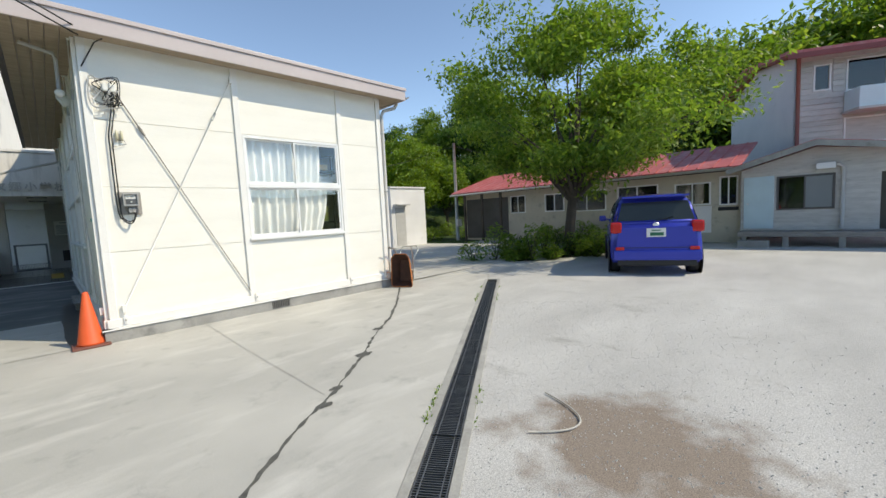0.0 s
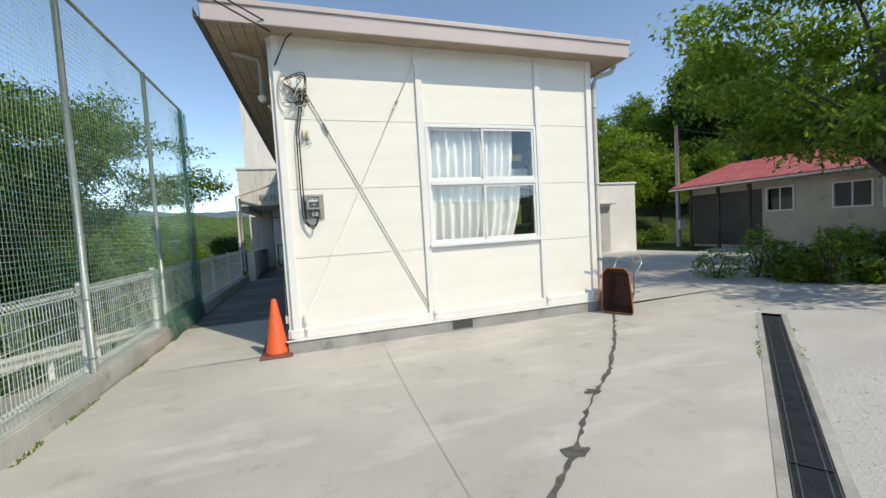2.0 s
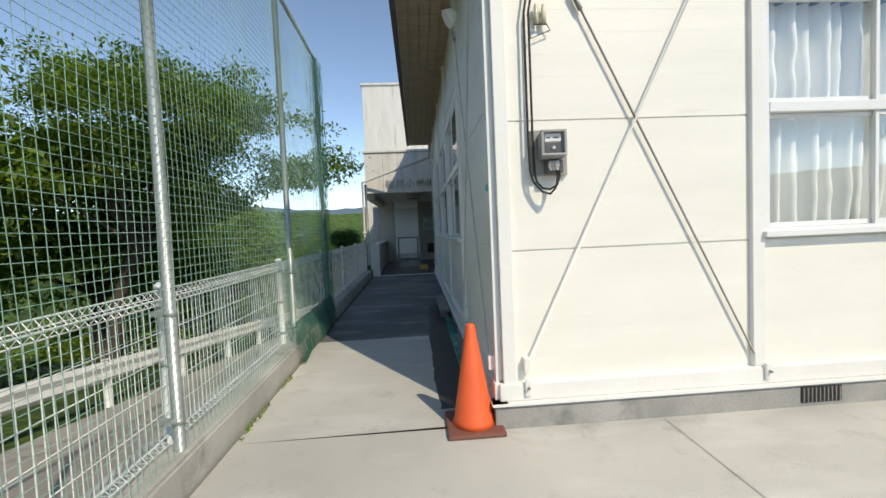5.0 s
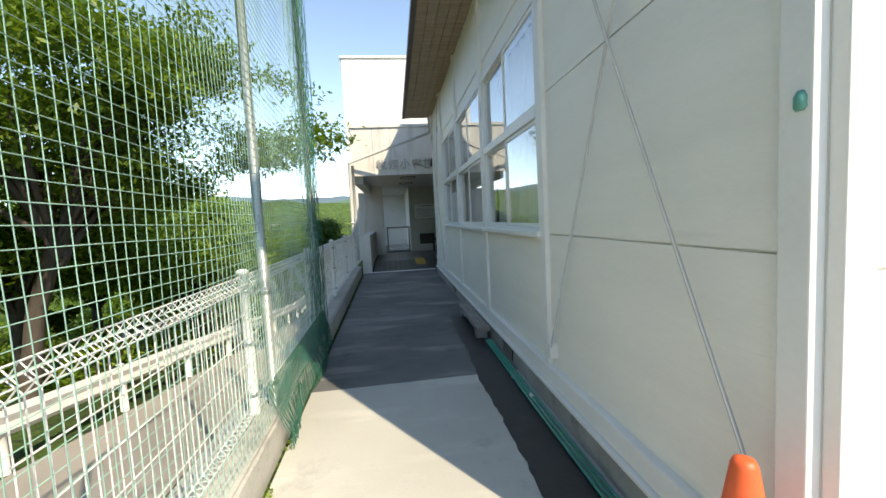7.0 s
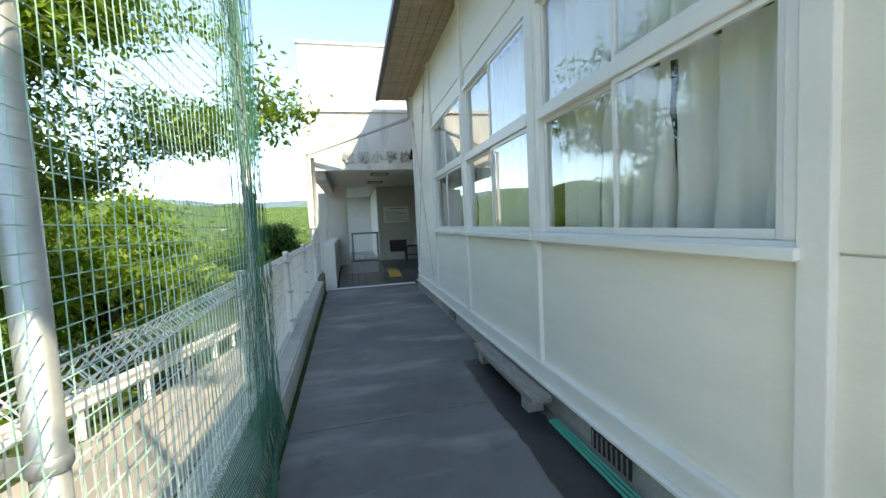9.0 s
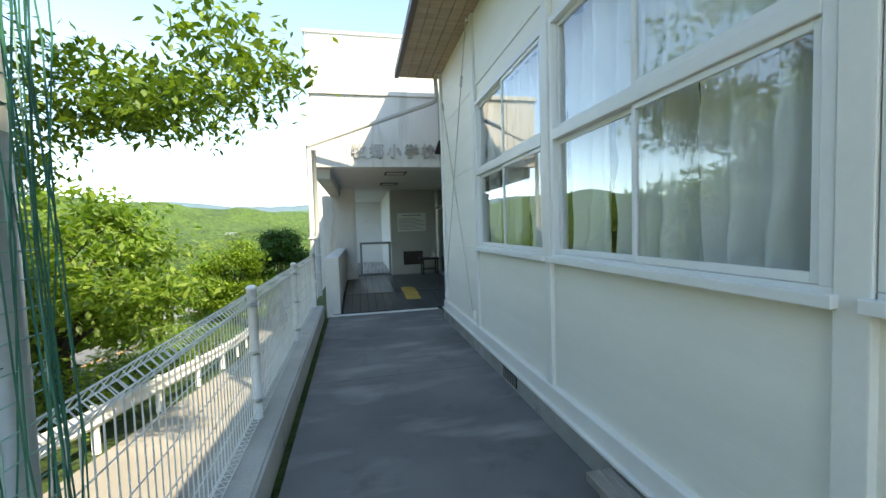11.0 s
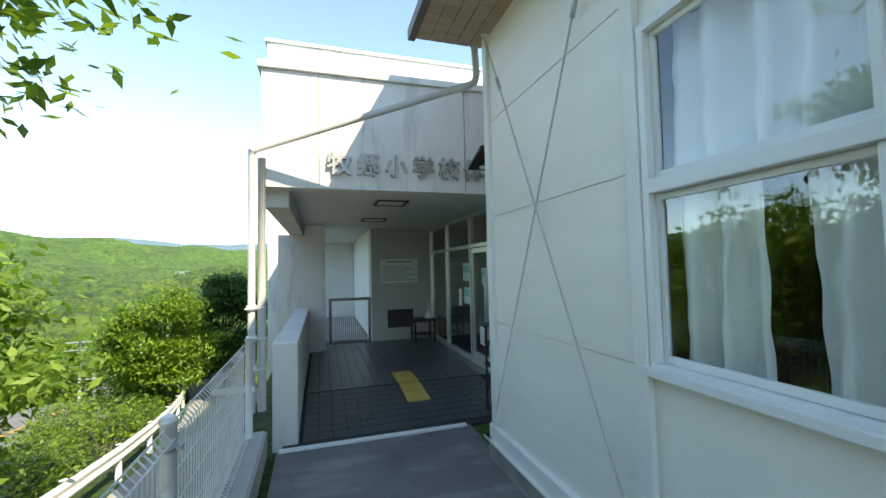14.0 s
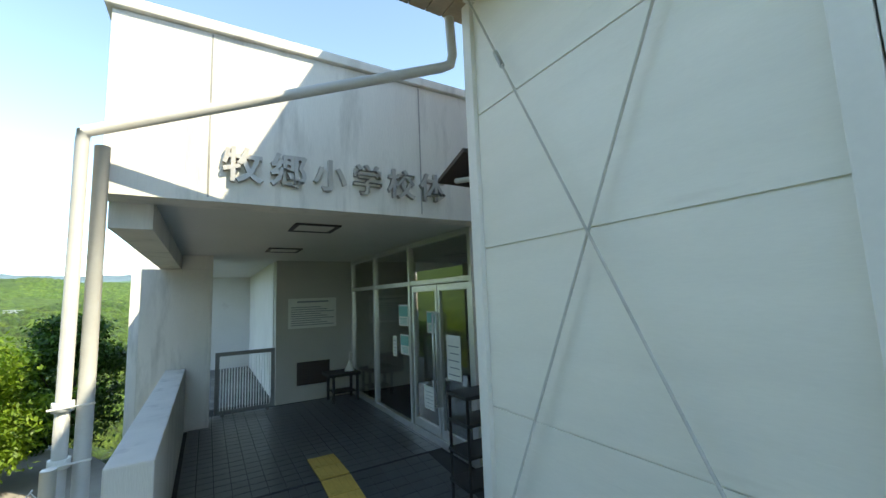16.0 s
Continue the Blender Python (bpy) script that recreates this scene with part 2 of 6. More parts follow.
def quad_mesh(name, verts, material, per=4):
    """One mesh from an array of loose quads, n x 4 x 3."""
    v = np.asarray(verts, dtype=np.float32).reshape(-1, 3)
    n = len(v) // per
    me = bpy.data.meshes.new(name)
    me.from_pydata(v.tolist(), [], np.arange(n * per).reshape(n, per).tolist())
    me.materials.append(material)
    return new(name, me)


def leaf_quads(centres, size, rng, droop=0.5, width=0.42):
    """A pointed, drooping leaf at each centre."""
    n = len(centres)
    az = rng.uniform(0, 2 * np.pi, n)
    el = rng.normal(-droop, 0.45, n)
    d = np.stack([np.cos(az) * np.cos(el), np.sin(az) * np.cos(el), np.sin(el)], 1)
    s = np.cross(d, np.array([0, 0, 1.0]))
    s /= np.linalg.norm(s, axis=1, keepdims=True) + 1e-6
    tw = rng.normal(0, 0.5, n)
    u = np.cross(s, d)
    s = s * np.cos(tw)[:, None] + u * np.sin(tw)[:, None]
    ln = size * rng.uniform(0.65, 1.25, n)[:, None]
    mid = centres + d * ln * 0.45
    return np.stack([centres, mid + s * ln * width * 0.5, centres + d * ln, mid - s * ln * width * 0.5], 1)


def tree(name, at, height, crown, centre, clumps, per, leaf, seed, label, leaves=None, trunk_r=0.16, fork=0.28, spread=0.4, group="", ball=0.5):
    """Trunk, limbs and a crown of separate leaves in uneven clumps. crown: the radii; centre: the crown's middle over the base."""
    rng = np.random.default_rng(seed)
    t = thing(name, at, label, "tree", group)
    c = rng.normal(0, 1, (clumps * 3, 3))
    c /= np.linalg.norm(c, axis=1, keepdims=True)
    c *= rng.uniform(0.35, 1.0, (len(c), 1)) ** 0.5
    c[:, 2] = np.where(c[:, 2] < 0, c[:, 2] * 0.8, c[:, 2])
    bumpy = np.array([0.78 + 0.5 * noise.noise(Vector(p * 1.9 + seed * 7.3)) for p in c])
    c = c * bumpy[:, None]
    keep = np.array([noise.noise(Vector(p * 3.1 + seed * 3.7)) for p in c])
    c = c[np.argsort(-keep)][:clumps]
    cw = c * np.array(crown) + np.array(centre)
    pts = np.repeat(cw, per, 0) + rng.normal(0, ball, (clumps * per, 3)) * np.array([1.1, 1.1, 0.42]) * spread
    bm = B()
    top = Vector((centre[0] * 0.5, centre[1] * 0.5, height * fork))
    tube(bm, [(0, 0, -0.15), (0.03, 0.02, 0.1), (top.x * 0.4, top.y * 0.4, height * fork * 0.55), top], [trunk_r * 1.35, trunk_r, trunk_r * 0.85, trunk_r * 0.8], 10)
    part("trunk", bm, M_BARK, t)
    limbs = B()
    ends = cw[rng.permutation(len(cw))[: min(26, len(cw))]]
    for k, e in enumerate(ends):
        e = Vector(e)
        s = top - Vector((0, 0, height * fork * 0.18 * rng.random()))
        mid = s.lerp(e, 0.45) + Vector((rng.normal(0, 0.15), rng.normal(0, 0.15), 0.12 * (e - s).length))
        tube(limbs, [s, s.lerp(mid, 0.5) + Vector((0, 0, 0.03)), mid, e], [trunk_r * 0.5, trunk_r * 0.34, trunk_r * 0.2, trunk_r * 0.05], 6, False)
    tagged(part("branchwork", limbs, M_BARK, t), kind="stuff")
    ob = quad_mesh("crown", leaf_quads(pts, leaf, rng), leaves or M_LEAF)
    ob.parent = t
    return t


# ---- the ground: yard shelf, road bench, valley, hills ----
def smooth(a, b, x):
    s = np.clip((x - a) / (b - a), 0, 1)
    return s * s * (3 - 2 * s)


def road_z(y):
    return -0.75 - 0.115 * np.clip(y, -14, 60)


def road_x(y):
    return -5.2 - 0.012 * np.clip(y - 14, 0, 60) ** 2


def ground_z(x, y):
    """Height of the ground sheet under the yard, the road and the hills."""
    x, y = np.asarray(x, float), np.asarray(y, float)
    z = np.full(np.broadcast(x, y).shape, -0.03)
    rz, rx = road_z(y) - 0.06, road_x(y)
    z = z + (rz + 0.03) * smooth(-2.35, -3.0, x)
    # bank and valley beyond the road
    off = rx - 2.6 - x
    z = z - 20 * smooth(0.3, 55, off)
    ridge = 26 * np.sin(x * 0.011 + 1.0) * np.sin(y * 0.008 + 0.6) + 12 * np.sin(x * 0.027 + y * 0.019)
    z = z + smooth(70, 420, -x) * (17 + ridge * 0.55) * smooth(-300, 150, y)
    far = np.hypot(x, y)
    z = z + smooth(600, 1500, far) * (72 + 42 * np.sin(x * 0.0045 + 0.8) * np.cos(y * 0.0039))
    # valley beyond the gymnasium
    z = z - 14 * smooth(26, 70, y) * smooth(40, -6, x) * smooth(-60, -2, x) * 0.8
    z = z + smooth(60, 340, y) * smooth(30, -120, x) * 18
    # wooded slope behind the old house
    z = z + smooth(24, 62, x) * 8 * smooth(-80, -20, y) * smooth(60, 5, y - x * 0.3) + smooth(62, 200, x) * 14
    z = z + smooth(19, 46, x * 0.6 + y * 0.8) * 6 * smooth(7, 16, x)
    return z


def axis(near, far, step):
    a = list(np.arange(-near, near + 1e-6, step))
    d, p, neg = step, near, []
    while p < far:
        d *= 1.22
        p += d
        neg.append(p)
    return np.array([-v for v in neg[::-1]] + a + neg)


gx, gy = axis(24, 2600, 0.6), axis(30, 2600, 0.8)
GX, GY = np.meshgrid(gx, gy, indexing="ij")
GZ = ground_z(GX, GY)
gv = np.stack([GX, GY, GZ], -1).reshape(-1, 3)
ni, nj = GX.shape
ii = (np.arange(ni - 1)[:, None] * nj + np.arange(nj - 1)[None]).reshape(-1)
gf = np.stack([ii, ii + nj, ii + nj + 1, ii + 1], 1)
gme = bpy.data.meshes.new("ground")
gme.from_pydata(gv.tolist(), [], gf.tolist())
gme.polygons.foreach_set("use_smooth", [True] * len(gme.polygons))


def wild_ground():
    m, nt, p = node_mat("wooded_ground")
    a, b, c = noise_node(nt, 0.035, 8), noise_node(nt, 0.16, 8, None, 0.7), noise_node(nt, 1.8, 5)
    col = ramp(nt, a.outputs["Fac"], [(0.3, (0.045, 0.10, 0.015)), (0.55, (0.10, 0.18, 0.022)), (0.75, (0.17, 0.25, 0.035))]).outputs[0]
    col = mixed(nt, 1.0, col, ramp(nt, b.outputs["Fac"], [(0.34, grey(0.35)), (0.62, grey(1.0))]).outputs[0], "MULTIPLY")
    col = mixed(nt, 1.0, col, ramp(nt, c.outputs["Fac"], [(0.3, grey(0.6)), (0.7, grey(1.0))]).outputs[0], "MULTIPLY")
    nt.links.new(col, p.inputs["Base Color"])
    p.inputs["Roughness"].default_value = 0.95
    bp = nt.nodes.new("ShaderNodeBump")
    bp.inputs["Strength"].default_value, bp.inputs["Distance"].default_value = 1.0, 2.5
    nt.links.new(b.outputs["Fac"], bp.inputs["Height"])
    nt.links.new(bp.outputs[0], p.inputs["Normal"])
    return m


gme.materials.append(wild_ground())
tagged(new("ground", gme), "green wooded valley and hills round the school yard", "ground", "", "structure")

# ---- yard ----
DR0, DR1 = Vector((-1.2, -6.72, 0)), Vector((6.35, -1.45, 0))      # the line of the grated drain
DRD = (DR1 - DR0).normalized()
DRN = Vector((-DRD.y, DRD.x, 0))


def prism(bm, outline, z0, z1):
    lo = [bm.verts.new((x, y, z0)) for x, y in outline]
    hi = [bm.verts.new((x, y, z1)) for x, y in outline]
    caps = [bm.faces.new(hi), bm.faces.new(lo[::-1])]
    if len(outline) > 4:
        bmesh.ops.triangulate(bm, faces=caps, ngon_method="EAR_CLIP")
    n = len(lo)
    for k in range(n):
        bm.faces.new((lo[k], lo[(k + 1) % n], hi[(k + 1) % n], hi[k]))
    return bm


def on_drain(s, side):
    p = DR0 + DRD * s + DRN * side
    return (p.x, p.y)


L_DR = (DR1 - DR0).length
slab = B()
prism(slab, [on_drain(-0.6, 0.13), on_drain(L_DR, 0.13), (8.4, 0.2), (4.6, 0.0), (-1.80, 0.0), (-1.80, -6.95)], -0.02, 0.0)
prism(slab, [(-1.80, 0.0), (0.0, 0.0), (0.01, 2.45), (-1.84, 2.40)], -0.02, 0.0)
prism(slab, [(4.6, 0.0), (8.4, 0.2), (14.0, 6.0), (13.0, 12.0), (4.6, 12.0)], -0.02, 0.0)
structure("pavement_concrete", slab, M_CONC, "pale weathered concrete apron with streaks and a crack", "pavement")
# same floor as the apron; the darker colour stands partly for shade
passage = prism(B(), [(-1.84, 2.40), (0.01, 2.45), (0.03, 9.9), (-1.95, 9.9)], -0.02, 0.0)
structure("pavement_passage", passage, M_WALK_SHADE, "stained concrete passage between wall and fence, its shade partly in the colour", "pavement")


def yard_surface():
    """Worn asphalt with loose gravel and a patch of bare brown earth."""
    m, nt, p = node_mat("gravelly_asphalt")
    a, b, c = noise_node(nt, 0.5, 6, (1, 2.2, 1)), noise_node(nt, 130, 3), noise_node(nt, 3.0, 6)
    col = ramp(nt, a.outputs["Fac"], [(0.3, (0.46, 0.45, 0.43)), (0.7, (0.60, 0.59, 0.565))]).outputs[0]
    tc = nt.nodes.new("ShaderNodeTexCoord")
    mp = nt.nodes.new("ShaderNodeMapping")
    mp.vector_type = "POINT"
    mp.inputs["Location"].default_value = (-1.95, 5.95, 0)
    mp.inputs["Rotation"].default_value = (0, 0, 0)
    nt.links.new(tc.outputs["Object"], mp.inputs["Vector"])
    sep = nt.nodes.new("ShaderNodeVectorMath")
    sep.operation = "LENGTH"
    sc = nt.nodes.new("ShaderNodeVectorMath")
    sc.operation = "MULTIPLY"
    sc.inputs[1].default_value = (0.78, 0.72, 0)
    nt.links.new(mp.outputs[0], sc.inputs[0])
    nt.links.new(sc.outputs[0], sep.inputs[0])
    add = nt.nodes.new("ShaderNodeMath")
    add.operation = "MULTIPLY_ADD"
    add.inputs[1].default_value, add.inputs[2].default_value = 1.1, -0.55
    nt.links.new(c.outputs["Fac"], add.inputs[0])
    tot = nt.nodes.new("ShaderNodeMath")
    tot.operation = "ADD"
    nt.links.new(sep.outputs["Value"], tot.inputs[0])
    nt.links.new(add.outputs[0], tot.inputs[1])
    f = ramp(nt, tot.outputs[0], [(0.34, grey(0.95)), (0.62, grey(0))]).outputs[0]
    col = mixed(nt, f, col, (0.27, 0.215, 0.17))
    st = noise_node(nt, 0.8, 7, (2, 1, 1), 0.7)
    col = mixed(nt, ramp(nt, st.outputs["Fac"], [(0.6, grey(0)), (0.72, grey(0.6))]).outputs[0], col, (0.20, 0.185, 0.165))
    col = mixed(nt, 1.0, col, ramp(nt, b.outputs["Fac"], [(0.38, grey(0.72)), (0.62, grey(1.1))]).outputs[0], "MULTIPLY")
    nt.links.new(col, p.inputs["Base Color"])
    p.inputs["Roughness"].default_value = 0.9
    bp = nt.nodes.new("ShaderNodeBump")
    bp.inputs["Strength"].default_value, bp.inputs["Distance"].default_value = 0.5, 0.01
    nt.links.new(b.outputs["Fac"], bp.inputs["Height"])
    nt.links.new(bp.outputs[0], p.inputs["Normal"])
    return m


yard = B()
prism(yard, [(-1.80, -40), (40, -40), (40, -7.4), (-1.80, -7.4)], -0.025, -0.006)
prism(yard, [(-1.80, -7.4), (40, -7.4), (40, 16), (14.0, 6.0), (8.4, 0.2), on_drain(L_DR, 0.13), on_drain(L_DR, -0.13), on_drain(-0.6, -0.13)], -0.025, -0.006)
structure("pavement_yard", yard, yard_surface(), "worn grey asphalt yard with loose gravel and bare earth", "pavement")

# ---- classroom building ----
BAY = 1.82
BX1, BY1, WTOP = 4.60, 9.10, 3.95
T = 0.10
bm = B()
box(bm, -0.068, BX1 + 0.068, -0.068, BY1 + 0.03, -0.05, 0.158, 0.008)
structure("foundation", bm, M_FOUND, "low stained concrete foundation of the classroom building", "foundation")
SEAMS = [0.29, 1.19, 2.05, 2.915, 3.95]
WIN_Z0, WIN_Z1, WIN_MID = 1.225, 2.90, 2.095


def panel_mesh(w, h):
    """A siding panel w wide and h high with faint ribs, standing on its lower left corner; its face looks to -y."""
    b = B()
    box(b, 0.006, w - 0.006, -0.012, 0.0, 0.005, h - 0.005)
    n = max(1, int(h / 0.14))
    for k in range(1, n):
        z = k * h / n
        box(b, 0.010, w - 0.010, -0.0128, -0.0122, z - 0.002, z + 0.002)
    return b


def wall_panels(parent, m, bays, windows, seams=SEAMS):
    """Panels, posts and base rail of one wall, laid out along x of the pose m."""
    cache = {}
    x = 0.0
    for i, w in enumerate(bays):
        for k in range(4):
            z0, z1 = seams[k], seams[k + 1]
            if i in windows and k in (1, 2):
                continue
            key = (round(w, 3), k)
            if key not in cache:
                ob = part("panel", panel_mesh(w, z1 - z0), M_PANEL, parent)
                cache[key] = ob.data
            else:
                ob = new("panel", cache[key])
                ob.parent = parent
            ob.matrix_world = m @ pose(x, 0, z0)
        x += w
    x = 0.0
    edges = [0.0]
    for w in bays:
        edges.append(edges[-1] + w)
    for i, e in enumerate(edges):
        b = B()
        c = min(max(e, 0.045), edges[-1] - 0.045)
        box(b, c - 0.045, c + 0.045, -0.045, 0.0, 0.29, WTOP, 0.006)
        ob = part("post", b, M_TRIM, parent)
        ob.matrix_world = m
    b = B()
    box(b, -0.03, edges[-1] + 0.03, -0.06, 0.02, 0.182, 0.300, 0.01)
    box(b, -0.09, edges[-1] + 0.09, -0.09, 0.02, 0.16, 0.181, 0.003)
    part("base_rail", b, M_TRIM, parent).matrix_world = m


def wall_body(name, m, length, openings, label):
    """The wall itself with real openings, behind its panels."""
    b = B()
    xs = sorted({0.0, length, *[v for o in openings for v in o]})
    for x0, x1 in zip(xs, xs[1:]):
        if any(abs(o[0] - x0) < 1e-6 for o in openings):
            box(b, x0, x1, 0.0005, T, 0.17, WIN_Z0)
            box(b, x0, x1, 0.0005, T, WIN_Z1, WTOP)
        else:
            box(b, x0, x1, 0.0005, T, 0.17, WTOP)
    ob = structure(name, b, M_PANEL, label, "wall")
    ob.matrix_world = m
    return ob


def window(name, m, x0, x1, label):
    """A two-storey sliding sash window in the opening x0..x1."""
    z0, z1, zm = WIN_Z0, WIN_Z1, WIN_MID
    b = B()
    box(b, x0, x1, -0.035, 0.06, z1 - 0.045, z1, 0.004)
    box(b, x0, x1, -0.035, 0.06, z0, z0 + 0.04, 0.004)
    box(b, x0, x0 + 0.04, -0.035, 0.06, z0 + 0.04, z1 - 0.045, 0.004)
    box(b, x1 - 0.04, x1, -0.035, 0.06, z0 + 0.04, z1 - 0.045, 0.004)
    box(b, x0 + 0.04, x1 - 0.04, -0.04, 0.06, zm - 0.035, zm + 0.035, 0.006)
    w = tagged(link_mesh(name, b, M_WALU), label, "window", "", "structure")
    w.matrix_world = m
    s = B()
    box(s, x0 - 0.02, x1 + 0.02, -0.075, -0.036, z0 - 0.02, z0 + 0.022, 0.005)
    part("window_sill", s, M_WALU, w)
    xm = (x0 + x1) / 2
    for lo, hi in ((z0 + 0.042, zm - 0.037), (zm + 0.037, z1 - 0.047)):
        for k, (a, c) in enumerate(((x0 + 0.042, xm + 0.02), (xm - 0.02, x1 - 0.042))):
            y = -0.012 + 0.03 * (1 - k)
            f = B()
            for q in ((a, a + 0.028, lo, hi), (c - 0.028, c, lo, hi), (a + 0.028, c - 0.028, lo, lo + 0.035), (a + 0.028, c - 0.028, hi - 0.03, hi)):
                box(f, q[0], q[1], y - 0.011, y + 0.011, q[2], q[3], 0.003)
            sash = part("sash", f, M_WALU, w)
            g = B()
            box(g, a + 0.026, c - 0.026, y - 0.002, y + 0.002, lo + 0.033, hi - 0.028)
            pane = part("pane", g, M_GLASS, sash)
            pane.visible_shadow = False
    return w


def curtain(m, x0, x1, z0, z1, seed, label, gather=0.0, folds=11.0):
    """A hanging cloth with soft folds; gather pulls its far lower edge in."""
    rng = random.Random(seed)
    nx, nz = 90, 26
    ph = [rng.uniform(0, 6.28) for _ in range(4)]
    vs, fs = [], []
    for j in range(nz + 1):
        v = j / nz
        for i in range(nx + 1):
            u = i / nx
            x = x0 + (x1 - x0) * (u * (1 - gather * (v ** 2) * u))
            fold = math.sin(folds * 6.283 * u + ph[0] + 0.6 * v + 1.4 * noise.noise(Vector((u * 4, seed, 0))))
            y = 0.055 * math.copysign(abs(fold) ** 0.6, fold) * (0.6 + 0.4 * v) + 0.02 * math.sin(folds * 2.9 * u + ph[1] + v * 1.5)
            y += 0.02 * noise.noise(Vector((u * 7, v * 5, seed)))
            vs.append((x, y, z1 + (z0 - z1) * v + 0.012 * math.sin(9 * u + ph[2]) * v))
    for j in range(nz):
        for i in range(nx):
            a = j * (nx + 1) + i
            fs.append((a, a + 1, a + nx + 2, a + nx + 1))
    me = bpy.data.meshes.new("curtain")
    me.from_pydata(vs, [], fs)
    me.polygons.foreach_set("use_smooth", [True] * len(fs))
    me.materials.append(M_CURT)
    ob = new("curtain", me)
    ob.matrix_world = m @ pose(0, 0.13, 0)
    return tagged(ob, label, "curtain", "curtains of the classroom")


M_FRONT = pose(0, 0, 0)
M_SIDE = pose(0, BY1, 0, 0, 0, -90)        # x of the wall runs towards the yard, the face looks to -x
M_RIGHT = pose(BX1, 0, 0, 0, 0, 90)
M_BACK = pose(BX1, BY1, 0, 0, 0, 180)
fw = (BAY + 0.05, 2 * BAY - 0.05)
w_front = wall_body("wall_front", M_FRONT, BX1, [fw], "cream metal siding front wall of the classroom building")
side_open = [((5 - k - 1) * BAY + 0.05, (5 - k) * BAY - 0.05) for k in (1, 2, 3)]
w_side = wall_body("wall_side", M_SIDE, BY1, side_open, "cream metal siding long wall along the shaded passage")
w_right = wall_body("wall_right", M_RIGHT, BY1, [], "cream metal siding wall towards the old house")
w_back = wall_body("wall_back", M_BACK, BX1, [], "cream metal siding end wall facing the gymnasium")
wall_panels(w_front, M_FRONT, [BAY, BAY, BX1 - 2 * BAY], {1})
wall_panels(w_side, M_SIDE, [BAY] * 5, {1, 2, 3}, [0.29, 1.23, 2.19, 3.08, 3.95])
wall_panels(w_right, M_RIGHT, [BAY] * 5, set())
wall_panels(w_back, M_BACK, [BAY, BAY, BX1 - 2 * BAY], set())
window("window_1", M_FRONT, *fw, "white sliding sash window with half drawn curtains")
for k, o in enumerate(side_open):
    window("window_%d" % (k + 2), M_SIDE, *o, "white sliding sash window reflecting sky and hills")
curtain(M_FRONT, fw[0] + 0.02, fw[1] - 0.30, WIN_MID, WIN_Z1 - 0.03, 3, "white gathered curtain in the upper sash", 0.05)
curtain(M_FRONT, fw[0] + 0.02, fw[1] - 0.18, WIN_Z0 + 0.03, WIN_MID, 4, "white crumpled curtain in the lower sash", 0.12)
for k, o in enumerate(side_open):
    curtain(M_SIDE, o[0] + 0.03, o[1] - 0.03, WIN_MID, WIN_Z1, 5 + k, "pale hanging curtain behind the upper panes", 0.0, 9)
    gap = 0.012 * (1 + 2 * k)
    for q, (fa, fb) in enumerate(((0.03, 0.33 - gap), (0.34, 0.65 - gap), (0.66, 0.985 - gap))):
        curtain(M_SIDE, o[0] + fa * (BAY - 0.1), o[0] + fb * (BAY - 0.1), WIN_Z0, WIN_MID, 15 + k * 3 + q, "pale hanging curtain behind the lower panes", 0.0, 2.6)
M_CARD = surface("cardboard", (0.62, 0.44, 0.22), 0.8, var=0.1, big=6)
M_TUB = surface("clouded_plastic", (0.52, 0.56, 0.60), 0.4, var=0.08, big=6)
M_LIME = surface("lime_plastic", (0.45, 0.46, 0.10), 0.5, var=0.1, big=5)
t = thing("storage_rack", (3.50, 0.42, 0.25), "dark storage rack behind the classroom window", "rack")
for z in (0.75, 1.18, 1.74, 2.16):
    b = B()
    box(b, -0.34, 0.30, -0.16, 0.20, z, z + 0.025, 0.004)
    part("shelf", b, M_DARK, t)
for x, y in ((-0.32, -0.14), (0.28, -0.14), (-0.32, 0.18), (0.28, 0.18)):
    b = B()
    box(b, x - 0.015, x + 0.015, y - 0.015, y + 0.015, 0.0, 2.5)
    part("post", b, M_DARK, t)


def carton(x, y, z, w, d, h, mt, label, name="carton"):
    """A lidded box on the rack."""
    t = thing(name, (x, y, z), label, "box", "boxes on the rack")
    b = B()
    box(b, -w / 2, w / 2, -d / 2, d / 2, 0, h * 0.8, 0.004)
    part("body", b, mt, t)
    b = B()
    box(b, -w / 2 - 0.008, w / 2 + 0.008, -d / 2 - 0.008, d / 2 + 0.008, h * 0.8 + 0.001, h, 0.006)
    part("lid", b, mt, t)


carton(3.38, 0.38, 2.436, 0.26, 0.2, 0.11, M_CARD, "small tan cardboard box on the rack")
carton(3.42, 0.38, 2.016, 0.34, 0.24, 0.30, M_TUB, "clouded plastic tub with lid on the rack", "plastic_tub")
carton(3.38, 0.38, 1.456, 0.16, 0.2, 0.30, M_LIME, "upright olive green folder box on the rack")
t = thing("plastic_tub", (3.06, 0.30, 1.24), "yellow-green plastic tub under the crumpled curtain", "box")
b = B()
box(b, -0.24, 0.24, -0.07, 0.07, 0.0, 0.15, 0.015)
part("body", b, M_LIME, t)
b = B()
box(b, -0.25, 0.25, -0.08, 0.08, 0.151, 0.18, 0.01)
part("lid", b, M_CURT, t)
t = thing("window_bench", (2.75, 0.32, 0.25), "bench in the room's gloom colour under the classroom window", "bench")
b = B()
box(b, -0.85, 0.80, -0.1, 0.12, 0.95, 0.985, 0.005)
part("top", b, M_ROOM, t)
for x in (-0.8, 0.75):
    b = B()
    box(b, x - 0.02, x + 0.02, -0.08, 0.1, 0.0, 0.949)
    part("leg", b, M_ROOM, t)
# floor, ceiling and partition coloured dark to carry the room's gloom
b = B()
